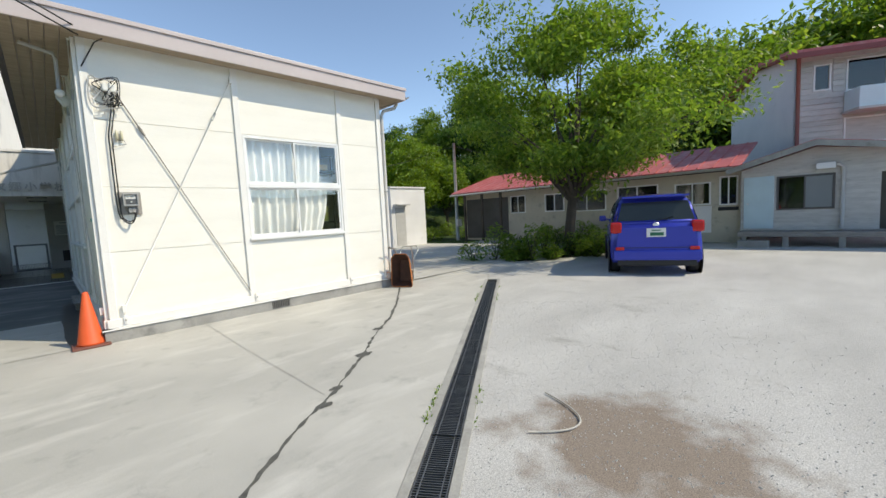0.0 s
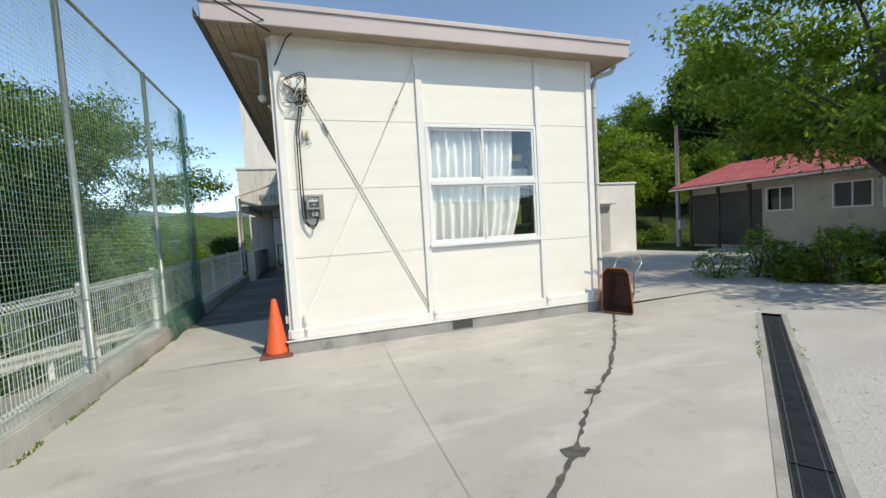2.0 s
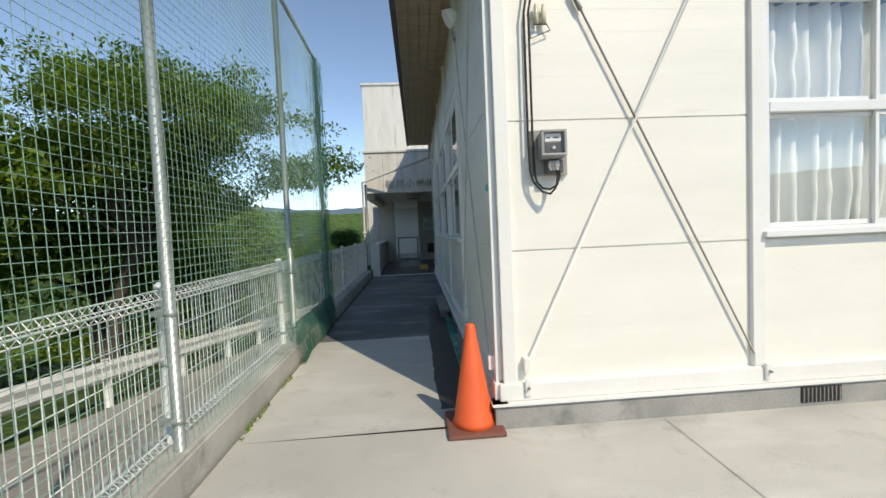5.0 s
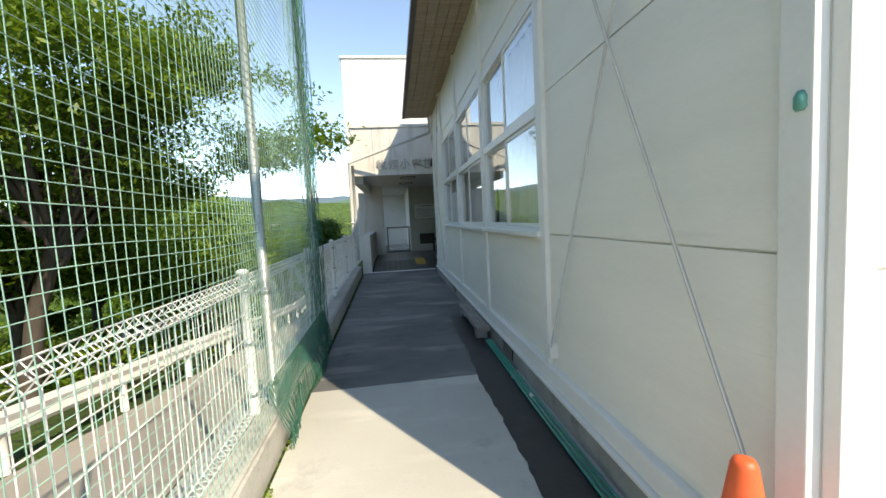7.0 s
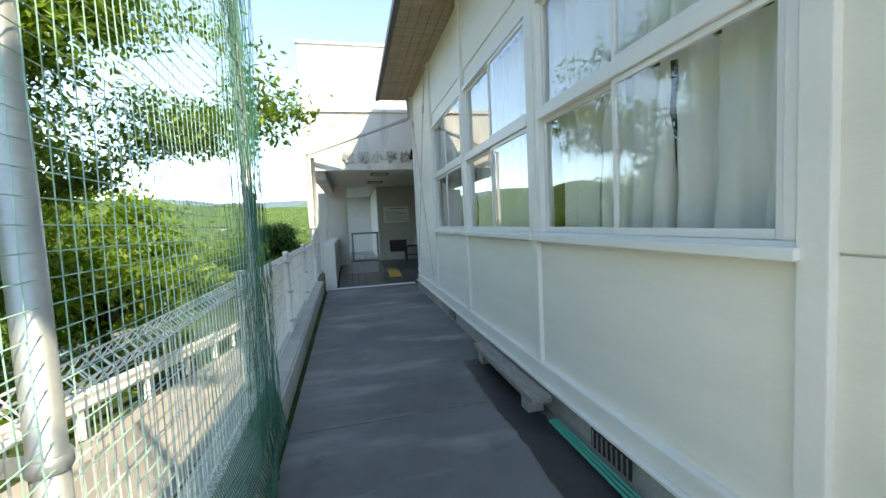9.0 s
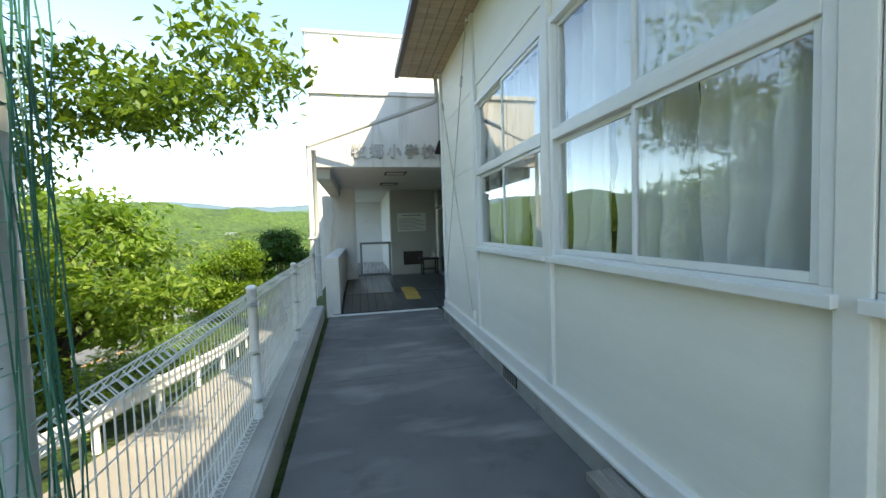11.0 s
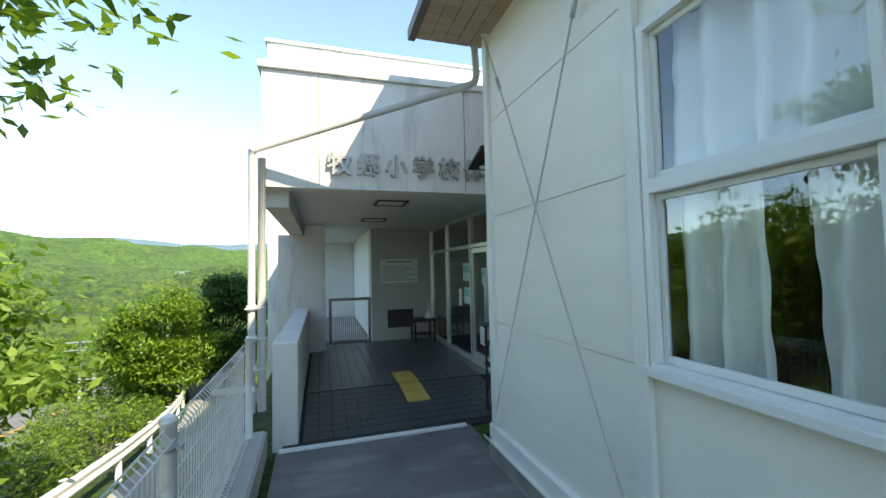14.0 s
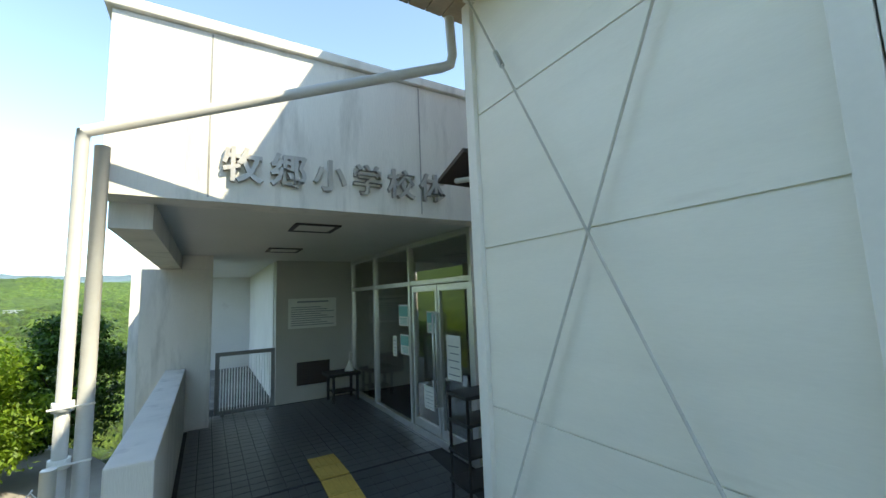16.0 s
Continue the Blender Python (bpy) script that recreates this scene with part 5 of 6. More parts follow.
b = B()
tube(b, [(0.0, 0.0, 0.02), (0.03, 0.0, 0.02), (0.05, 0.0, -0.03)], 0.006, 6)
part("hook", b, M_ROD, t)

# ---- old house across the yard ----
M_DGLASS = glass("dark_window_glass", (0.6, 0.63, 0.63))
M_BLUEDOOR = surface("pale_blue_door_paint", (0.52, 0.66, 0.72), 0.5, var=0.06, big=2)
HX = 16.2
house = thing("old_house", (HX, 0, 0), "low wooden school house with pink-red metal roof", "house")


def wall_with_windows(parent, x, y0, y1, z0, z1, opens, material, thick=0.15, name="wall"):
    """A wall in the plane of x, looking to -x, with openings (ya, yb, za, zb)."""
    def piece(a, c, za, zb):
        b = B()
        box(b, x, x + thick, a, c, za, zb)
        return part("wall_panel", b, material, parent)

    last = None
    ys = sorted({y0, y1, *[v for o in opens for v in o[:2]]})
    for a, c in zip(ys, ys[1:]):
        inside = [o for o in opens if o[0] <= a + 1e-6 and o[1] >= c - 1e-6]
        if inside:
            o = inside[0]
            if o[2] > z0:
                last = piece(a, c, z0, o[2])
            if o[3] < z1:
                last = piece(a, c, o[3], z1)
        else:
            last = piece(a, c, z0, z1)
    return last


def sash_window(parent, x, ya, yb, za, zb, panes, frame=M_WALU, name="window"):
    b = B()
    f = 0.05
    for q in ((ya, yb, zb - f, zb), (ya, yb, za, za + f), (ya, ya + f, za + f, zb - f), (yb - f, yb, za + f, zb - f)):
        box(b, x - 0.03, x + 0.05, q[0], q[1], q[2], q[3], 0.004)
    w = part(name, b, frame, parent)
    n = panes
    step = (yb - ya - 2 * f) / n
    for i in range(n):
        a = ya + f + i * step
        if i:
            b = B()
            box(b, x - 0.015, x + 0.03, a - 0.02, a + 0.02, za + f, zb - f)
            part("mullion", b, frame, w)
        b = B()
        box(b, x + 0.005, x + 0.01, a + 0.02, a + step - 0.02, za + f, zb - f)
        part("pane", b, M_DGLASS, w)
    return w


ops = [(4.05, 4.95, 1.35, 2.22), (2.0, 3.0, 1.35, 2.18), (0.1, 1.8, 1.3, 2.2), (-1.9, -0.35, 1.38, 2.22), (-3.6, -2.45, 1.34, 2.15), (-4.38, -3.84, 1.3, 2.3)]
wall_with_windows(house, 0.0, -4.45, 8.0, 0.0, 2.62, ops, M_CREAM)
for o in ops:
    sash_window(house, 0.0, *o, 2)
b = B()
box(b, -0.03, -0.004, -3.62, -2.43, 0.35, 1.30, 0.004)
part("door_panel", b, M_WWALL, house, "white lower door panel")
b = B()
box(b, -0.05, -0.004, -4.40, -3.82, 1.12, 1.24, 0.01)
part("planter_box", b, M_DARK, house)
# solid dark block in place of the unlit rooms behind the panes
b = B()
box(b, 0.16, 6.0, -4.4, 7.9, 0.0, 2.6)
part("gloom_block", b, M_ROOM, house)
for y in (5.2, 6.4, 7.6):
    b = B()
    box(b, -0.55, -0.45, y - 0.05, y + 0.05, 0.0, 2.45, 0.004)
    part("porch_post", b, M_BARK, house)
# flat dark sheet painted for the shade inside the entry
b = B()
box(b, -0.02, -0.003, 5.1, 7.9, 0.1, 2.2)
part("entry_shade_sheet", b, M_ROOM, house, "dark sheet standing in for the shaded entry")
b = B()
vs = [(-0.62, 8.5, 2.52), (-0.62, -4.5, 2.52), (3.2, -4.5, 3.62), (3.2, 8.5, 3.62)]
lo = [b.verts.new(v) for v in vs]
hi = [b.verts.new((x, y, z + 0.06)) for x, y, z in vs]
b.faces.new(lo)
b.faces.new(hi[::-1])
for i in range(4):
    b.faces.new((lo[i], hi[i], hi[(i + 1) % 4], lo[(i + 1) % 4]))
roof2 = part("metal_roof", b, M_RED, house)
for k in range(29):
    b = B()
    y = 8.4 - k * 0.45
    a, c = Vector((-0.62, y, 2.585)), Vector((3.2, y, 3.685))
    box(b, 0, (c - a).length, -0.015, 0.015, 0, 0.03)
    ob = part("roof_batten", b, M_RED, roof2)
    ob.matrix_local = Matrix.Translation(a) @ pose(0, 0, 0, 0, -math.degrees(math.atan2(c.z - a.z, c.x - a.x)), 0)
b = B()
box(b, -0.66, -0.58, -4.5, 8.5, 2.42, 2.53, 0.01)
part("eave_board", b, M_BARK, house)
b = B()
tube(b, [(-0.7, -4.5, 2.5), (-0.7, 8.5, 2.46)], 0.045, 8)
part("gutter", b, M_PVC, house)

wing = thing("gabled_wing", (15.9, 0, 0), "weathered white boarded wing with low red-edged gable", "house")
ops = [(-6.72, -5.4, 1.07, 2.12), (-8.9, -7.62, 0.45, 2.05)]
wall_with_windows(wing, 0.0, -9.4, -4.5, 0.4, 2.40, ops, M_WOODW)
bd = 0
for z in np.arange(0.45, 2.36, 0.115):
    spans = [(-9.4, -4.5)]
    for o in ops + [(-5.34, -4.58, 0.45, 2.2)]:
        if o[2] - 0.08 < z < o[3]:
            spans = [q for s in spans for q in ((s[0], min(s[1], o[0] - 0.04)), (max(s[0], o[1] + 0.04), s[1])) if q[1] - q[0] > 0.03]
    for s in spans:
        b = B()
        box(b, -0.03, -0.004, s[0], s[1], z, z + 0.11)
        for v in b.verts:
            if v.co.z > z + 0.05 and v.co.x < -0.02:
                v.co.x += 0.016
        part("board", b, M_WOODW, wing)
b = B()
gv2 = [(-9.4, 2.40), (-4.5, 2.40), (-6.3, 2.92)]
f1 = [b.verts.new((0.0, y, z)) for y, z in gv2]
f2 = [b.verts.new((0.15, y, z)) for y, z in gv2]
b.faces.new(f1)
b.faces.new(f2[::-1])
part("gable", b, M_WOODW, wing)
M_SHADEW = surface("grey_shade_cloth", (0.24, 0.26, 0.27), 0.8, var=0.06)
win = sash_window(wing, 0.0, -6.72, -5.4, 1.07, 2.12, 2, surface("bronze_frame", (0.13, 0.12, 0.12), 0.4, 0.5))
b = B()
box(b, -0.01, 0.0, -6.66, -6.07, 1.13, 2.06)
part("screen", b, M_SHADEW, win)
b = B()
box(b, -0.04, -0.004, -5.34, -4.58, 0.5, 2.16, 0.006)
door = part("door", b, M_BLUEDOOR, wing, "pale blue flush door")
b = B()
box(b, -0.048, -0.041, -5.24, -4.68, 0.62, 1.28, 0.002)
box(b, -0.048, -0.041, -5.24, -4.68, 1.36, 2.06, 0.002)
part("door_panel", b, M_BLUEDOOR, door)
b = B()
lathe(b, [(0.03, 0), (0.02, 0.04)], 10, pose(-0.045, -4.68, 1.3, 0, -90, 0))
part("door_handle", b, M_ALU, door)
# dark block stands for the wing's unlit inside
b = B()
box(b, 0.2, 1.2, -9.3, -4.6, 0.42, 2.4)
part("gloom_block", b, M_ROOM, wing)
for ya, yb, za, zb in ((-4.15, -6.3, 2.38, 3.02), (-9.8, -6.3, 2.34, 3.02)):
    b = B()
    vs = [(-0.45, ya, za), (-0.45, yb, zb), (6.0, yb, zb), (6.0, ya, za)]
    lo = [b.verts.new(v) for v in vs]
    hi = [b.verts.new((x, y, z + 0.09)) for x, y, z in vs]
    b.faces.new(lo)
    b.faces.new(hi[::-1])
    for i in range(4):
        b.faces.new((lo[i], hi[i], hi[(i + 1) % 4], lo[(i + 1) % 4]))
    part("metal_roof", b, M_RED, wing)
    b = B()
    vs = [(-0.50, ya, za - 0.1), (-0.50, yb, zb - 0.1), (-0.46, yb, zb - 0.1), (-0.46, ya, za - 0.1)]
    lo = [b.verts.new(v) for v in vs]
    hi = [b.verts.new((x, y, z + 0.17)) for x, y, z in vs]
    b.faces.new(lo)
    b.faces.new(hi[::-1])
    for i in range(4):
        b.faces.new((lo[i], hi[i], hi[(i + 1) % 4], lo[(i + 1) % 4]))
    part("barge_board", b, M_FOUND, wing)
b = B()
box(b, -0.28, -0.03, -6.72, -6.30, 2.24, 2.42, 0.02)
part("vent_hood", b, M_WWALL, wing)
b = B()
tube(b, [(-0.1, -6.75, 2.36), (-0.1, -6.88, 2.25), (-0.1, -6.88, 0.5)], 0.05, 10)
part("pipe", b, M_PVC, wing)
deck = thing("timber_deck", (15.0, -6.9, 0.0), "grey weathered timber deck on short posts", "deck")
for i in range(6):
    b = B()
    box(b, i * 0.148, i * 0.148 + 0.138, -2.7, 2.35, 0.40, 0.44, 0.004)
    part("board", b, M_PLANK, deck)
b = B()
box(b, -0.03, -0.004, -2.7, 2.35, 0.30, 0.44, 0.004)
part("edge_beam", b, M_PLANK, deck)
for y in (-2.4, -1.2, 0.0, 1.2, 2.2):
    b = B()
    box(b, 0.05, 0.2, y - 0.07, y + 0.07, -0.03, 0.30, 0.01)
    part("leg", b, M_FOUND, deck)
b = B()
box(b, -0.45, -0.1, 1.55, 2.3, -0.03, 0.2, 0.02)
structure_step = tagged(part("stone_step", b, M_FOUND), "low concrete step by the deck", "step")
structure_step.matrix_world = pose(15.0, -6.9, 0)

tall = thing("two_storey_house", (19.0, -5.6, 0), "two storey weathered board house with red roof edge", "house")
ops = [(-1.0, -0.5, 5.15, 6.05), (-3.6, -1.42, 5.05, 6.12), (-3.9, -1.4, 3.25, 4.15)]
wall_with_windows(tall, 0.0, -9.0, 0.0, 0.0, 6.45, ops, M_WOODW)
for z in np.arange(2.6, 6.4, 0.19):
    spans = [(-9.0, -0.12)]
    for o in ops:
        if o[2] - 0.1 < z < o[3]:
            spans = [q for s in spans for q in ((s[0], min(s[1], o[0] - 0.05)), (max(s[0], o[1] + 0.05), s[1])) if q[1] - q[0] > 0.03]
    for s in spans:
        b = B()
        box(b, -0.045, -0.004, s[0], s[1], z, z + 0.185)
        for v in b.verts:
            if v.co.z > z + 0.05 and v.co.x < -0.02:
                v.co.x += 0.028
        part("board", b, M_WOODW, tall)
for o, n in zip(ops, (1, 2, 2)):
    sash_window(tall, 0.0, *o, n)
# upper rooms: one dark block, their gloom in its colour
b = B()
box(b, 0.2, 1.0, -8.9, -0.2, 2.6, 6.3)
part("gloom_block", b, M_ROOM, tall)
b = B()
gside = [(0.0, 2.0), (6.0, 2.0), (6.0, 6.2), (3.0, 6.9), (0.0, 6.45)]
f1 = [b.verts.new((x, 0.0, z)) for x, z in gside]
f2 = [b.verts.new((x, -0.15, z)) for x, z in gside]
b.faces.new(f1)
b.faces.new(f2[::-1])
part("side_wall", b, M_WWALL, tall, "white plastered gable side")
b = B()
box(b, -0.85, -0.05, -4.6, -1.36, 4.32, 5.0, 0.02)
part("balcony", b, surface("pale_balcony_panel", (0.62, 0.74, 0.78), 0.5, var=0.06), tall, "pale blue panelled balcony")
b = B()
box(b, -0.95, -0.05, -4.6, -1.30, 4.24, 4.318)
part("balcony_floor", b, M_PVC, tall)
b = B()
tube(b, [(-0.08, -0.04, 6.4), (-0.08, -0.04, 2.7)], 0.06, 10)
part("down_pipe", b, surface("red_brown_pipe", (0.28, 0.09, 0.07), 0.5, var=0.1), tall)
for xa, za, xb, zb in ((-0.7, 6.36, 3.0, 6.95), (6.7, 6.22, 3.0, 6.95)):
    b = B()
    vs = [(xa, 0.55, za), (xb, 0.55, zb), (xb, -9.5, zb), (xa, -9.5, za)]
    lo = [b.verts.new(v) for v in vs]
    hi = [b.verts.new((x, y, z + 0.1)) for x, y, z in vs]
    b.faces.new(lo)
    b.faces.new(hi[::-1])
    for i in range(4):
        b.faces.new((lo[i], hi[i], hi[(i + 1) % 4], lo[(i + 1) % 4]))
    part("metal_roof", b, M_RED, tall)
b = B()
box(b, -0.72, -0.68, -9.5, 0.55, 6.18, 6.36, 0.005)
part("eave_board", b, surface("dark_red_board", (0.25, 0.06, 0.06), 0.6, var=0.15), tall)
tall.rotation_euler[2] = radians(27)

shed = thing("white_shed", (11.2, 8.3, 0), "plain white walled shed beyond the yard", "shed")
b = B()
box(b, 0, 2.2, 0.0, 2.6, -0.1, 2.84)
part("wall", b, M_WWALL, shed)
b = B()
box(b, -0.05, 2.25, -0.05, 2.65, 2.842, 2.92, 0.01)
part("roof", b, M_WWALL, shed)
b = B()
box(b, 0.25, 0.85, -0.02, -0.003, 0.05, 1.9, 0.004)
part("door", b, M_PVC, shed)
b = B()
box(b, 0.15, 0.95, -0.32, -0.003, 2.02, 2.07, 0.004)
part("door_hood", b, M_PVC, shed)
annex = thing("rear_eave", (BX1 + 0.1, 2.0, 0.0), "lower eave of an annex behind the classroom", "roof")
b = B()
box(b, 0.0, 1.0, 0.0, 6.5, 3.45, 3.62, 0.01)
part("eave", b, M_FASCIA, annex)
b = B()
tube(b, [(0.9, 0.05, 3.44), (0.5, 0.05, 3.3), (0.1, 0.05, 3.2), (0.1, 0.05, 0.0)], 0.035, 10)
part("down_pipe", b, M_PVC, annex)

# ---- blue car ----
M_BLUE = surface("blue_car_paint", (0.035, 0.055, 0.42), 0.22, 0.25, var=0.04, big=2, bump=0.0)
M_CARGL = glass("car_glass", (0.12, 0.15, 0.15))
M_LAMP = surface("red_lamp_plastic", (0.55, 0.02, 0.02), 0.15, var=0.1, bump=0.0)
car = thing("blue_hatchback", (8.30, -4.18, -0.02), "blue compact hatchback parked on the asphalt", "car", "", -66)


def loft(bm, rings, close=True):
    vs = [[bm.verts.new(p) for p in r] for r in rings]
    n = len(vs[0])
    for a, c in zip(vs, vs[1:]):
        for i in range(n if close else n - 1):
            f = bm.faces.new((a[i], a[(i + 1) % n], c[(i + 1) % n], c[i]))
            f.smooth = True
    bm.faces.new(vs[0])
    bm.faces.new(vs[-1][::-1])


def section(y, w, z0, z1, r=0.10):
    """A rounded body section across the car."""
    return [(-w + 0.05, y, z0), (-w, y, z0 + 0.12), (-w, y, (z0 + z1) * 0.5), (-w + 0.03, y, z1 - r), (-w + 0.12, y, z1),
            (w - 0.12, y, z1), (w - 0.03, y, z1 - r), (w, y, (z0 + z1) * 0.5), (w, y, z0 + 0.12), (w - 0.05, y, z0)]


b = B()
loft(b, [section(0.02, 0.72, 0.36, 0.92), section(0.08, 0.80, 0.26, 0.98), section(0.35, 0.84, 0.22, 1.0), section(1.2, 0.85, 0.20, 1.0), section(2.4, 0.85, 0.20, 0.99),
         section(3.0, 0.84, 0.20, 0.96), section(3.5, 0.80, 0.22, 0.88), section(3.8, 0.70, 0.26, 0.76), section(3.88, 0.6, 0.32, 0.66)])
part("body", b, M_BLUE, car)
b = B()
top = lambda y, w, wt, z0, z1: [(-w, y, z0), (-wt - 0.03, y, z1 - 0.10), (-wt + 0.06, y, z1), (wt - 0.06, y, z1), (wt + 0.03, y, z1 - 0.10), (w, y, z0)]
loft(b, [top(0.14, 0.76, 0.70, 0.95, 1.02), top(0.36, 0.79, 0.62, 0.97, 1.46), top(0.7, 0.80, 0.62, 0.97, 1.53), top(1.6, 0.80, 0.62, 0.97, 1.56), top(2.2, 0.80, 0.61, 0.97, 1.50), top(3.0, 0.78, 0.66, 0.92, 0.98)])
part("cabin", b, M_BLUE, car)


def glass_pane(pts, name, off):
    b = B()
    o = Vector(off)
    lo = [b.verts.new(p) for p in pts]
    hi = [b.verts.new(Vector(p) + o) for p in pts]
    b.faces.new(hi)
    for i in range(len(pts)):
        b.faces.new((lo[i], lo[(i + 1) % len(pts)], hi[(i + 1) % len(pts)], hi[i]))
    bmesh.ops.recalc_face_normals(b, faces=b.faces[:])
    return part(name, b, M_CARGL, car)


M_CARDK = surface("tinted_car_glass", (0.035, 0.045, 0.045), 0.06, var=0.1, bump=0.0)
for nm, pts, off in (("rear_window", [(-0.69, 0.165, 1.04), (0.69, 0.165, 1.04), (0.60, 0.335, 1.39), (-0.60, 0.335, 1.39)], (0, -0.012, 0.006)),
                     ("side_window", [(-0.805, 0.55, 1.02), (-0.805, 1.45, 1.02), (-0.665, 1.5, 1.42), (-0.665, 0.62, 1.42)], (-0.02, 0, 0.005)),
                     ("side_window", [(-0.805, 1.52, 1.02), (-0.80, 2.55, 1.02), (-0.665, 2.1, 1.40), (-0.665, 1.56, 1.42)], (-0.02, 0, 0.005)),
                     ("side_window", [(0.805, 0.55, 1.02), (0.805, 1.45, 1.02), (0.665, 1.5, 1.42), (0.665, 0.62, 1.42)], (0.02, 0, 0.005)),
                     ("side_window", [(0.805, 1.52, 1.02), (0.80, 2.55, 1.02), (0.665, 2.1, 1.40), (0.665, 1.56, 1.42)], (0.02, 0, 0.005)),
                     ("windscreen", [(-0.68, 2.85, 1.02), (0.68, 2.85, 1.02), (0.58, 2.3, 1.45), (-0.58, 2.3, 1.45)], (0, 0.012, 0.012))):
    glass_pane(pts, nm, off).data.materials[0] = M_CARDK
b = B()
box(b, -0.60, 0.60, 0.16, 0.42, 1.475, 1.51, 0.012)
part("spoiler", b, M_BLUE, car)
b = B()
box(b, -0.79, 0.79, -0.045, 0.10, 0.30, 0.50, 0.04)
part("bumper", b, M_BLUE, car)
b = B()
box(b, -0.70, 0.70, -0.03, 0.10, 0.20, 0.31, 0.02)
part("bumper_skirt", b, M_BLACK, car)
for s in (-1, 1):
    b = B()
    box(b, *sorted((s * 0.62, s * 0.83)), 0.0, 0.22, 0.82, 1.03, 0.04)
    part("tail_lamp", b, M_LAMP, car)
    b = B()
    box(b, *sorted((s * 0.58, s * 0.74)), -0.05, 0.0, 0.50, 0.56, 0.012)
    part("reflector", b, M_LAMP, car)
    b = B()
    tube(b, [(s * 0.80, 2.55, 1.03), (s * 0.88, 2.53, 1.05)], 0.02, 8)
    box(b, *sorted((s * 0.86, s * 1.02)), 2.48, 2.58, 0.99, 1.13, 0.03)
    part("mirror", b, M_BLUE, car)
    for y in (0.62, 3.12):
        b = B()
        lathe(b, [(0.19, -0.09), (0.27, -0.10), (0.30, -0.06), (0.30, 0.06), (0.27, 0.10), (0.19, 0.09)], 26, pose(s * 0.735, y, 0.30, 0, 90, 0))
        wh = part("wheel", b, M_BLACK, car)
        b = B()
        lathe(b, [(0.05, -0.075), (0.19, -0.088), (0.19, 0.088), (0.05, 0.075)], 20, pose(s * 0.735, y, 0.30, 0, 90, 0))
        part("rim", b, M_GALV, wh)
        b = B()
        lathe(b, [(0.345, -0.012), (0.36, 0.0), (0.345, 0.012), (0.31, 0.0)], 26, pose(s * 0.855, y, 0.30, 0, 90, 0))
        part("wheel_arch", b, M_BLACK, car)
b = B()
box(b, -0.17, 0.17, -0.012, 0.012, 0.74, 0.90, 0.006)
plate = part("number_plate", b, PAPER, car, "white plate with green bars")
M_GREENB = surface("green_bar", (0.02, 0.15, 0.08), 0.6)
b = B()
box(b, -0.11, 0.13, -0.017, -0.013, 0.765, 0.825)
box(b, -0.08, 0.08, -0.017, -0.013, 0.855, 0.875)
part("plate_bars", b, M_GREENB, plate)
b = B()
lathe(b, [(0.055, 0.0), (0.06, 0.01), (0.04, 0.014)], 20, pose(0, 0.06, 0.965, 90, 0, 0) @ Matrix.Diagonal((1, 0.7, 1, 1)))
part("badge", b, M_ALU, car)
b = B()
tube(b, [(0.0, 0.13, 1.03), (0.32, 0.17, 1.10)], 0.01, 6)
part("wiper", b, M_BLACK, car)
b = B()
box(b, -0.70, 0.70, 0.012, 0.016, 0.535, 0.545)
part("tailgate_gap", b, M_DARK, car)
car.scale = (1.03, 1.0, 1.10)

# ---- road, guardrail, poles beside the valley ----
ys = np.arange(-30, 62, 1.0)
b = B()
prev = None
for y in ys:
    x, z = float(road_x(y)), float(road_z(y))
    row = [b.verts.new((x + o, y, z)) for o in (2.6, 1.7, 0.7, -0.25)]
    if prev:
        for i in range(3):
            b.faces.new((prev[i], row[i], row[i + 1], prev[i + 1]))
    prev = row
M_ROADL = surface("sunlit_old_road", (0.36, 0.33, 0.30), 0.9, var=0.12, big=0.8, fine=80, bump=0.2)
structure("road", b, M_ROADL, "old grey road running down beside the wall", "road")
low = [(-10.9, 16), (-11.4, 21), (-11.8, 27), (-12.8, 33), (-15.5, 39), (-20, 44), (-27, 47)]
path = []
for (xa, ya), (xb, yb) in zip(low, low[1:]):
    for i in range(6):
        path.append((xa + (xb - xa) * i / 6, ya + (yb - ya) * i / 6))
for w, dz, nm, mt, lab in ((2.3, 0.10, "road_lower", None, "lower asphalt road curving into the valley"), (0.08, 0.125, "trim_road_line", 1, "orange centre line of the lower road")):
    b = B()
    prev = None
    for i, (x, y) in enumerate(path):
        x2, y2 = path[min(i + 1, len(path) - 1)]
        x1, y1 = path[max(i - 1, 0)]
        d = Vector((x2 - x1, y2 - y1, 0)).normalized()
        z = float(ground_z(x, y)) + dz
        row = [b.verts.new((x - d.y * o, y + d.x * o, z)) for o in (w, -w)]
        if prev:
            b.faces.new((prev[0], row[0], row[1], prev[1]))
        prev = row
    structure(nm, b, M_ASPH if mt is None else surface("orange_road_paint", (0.6, 0.28, 0.06), 0.7, var=0.15), lab, "road")
rail = thing("guardrail", (0, 0, 0), "white steel guardrail along the lower road", "guardrail")
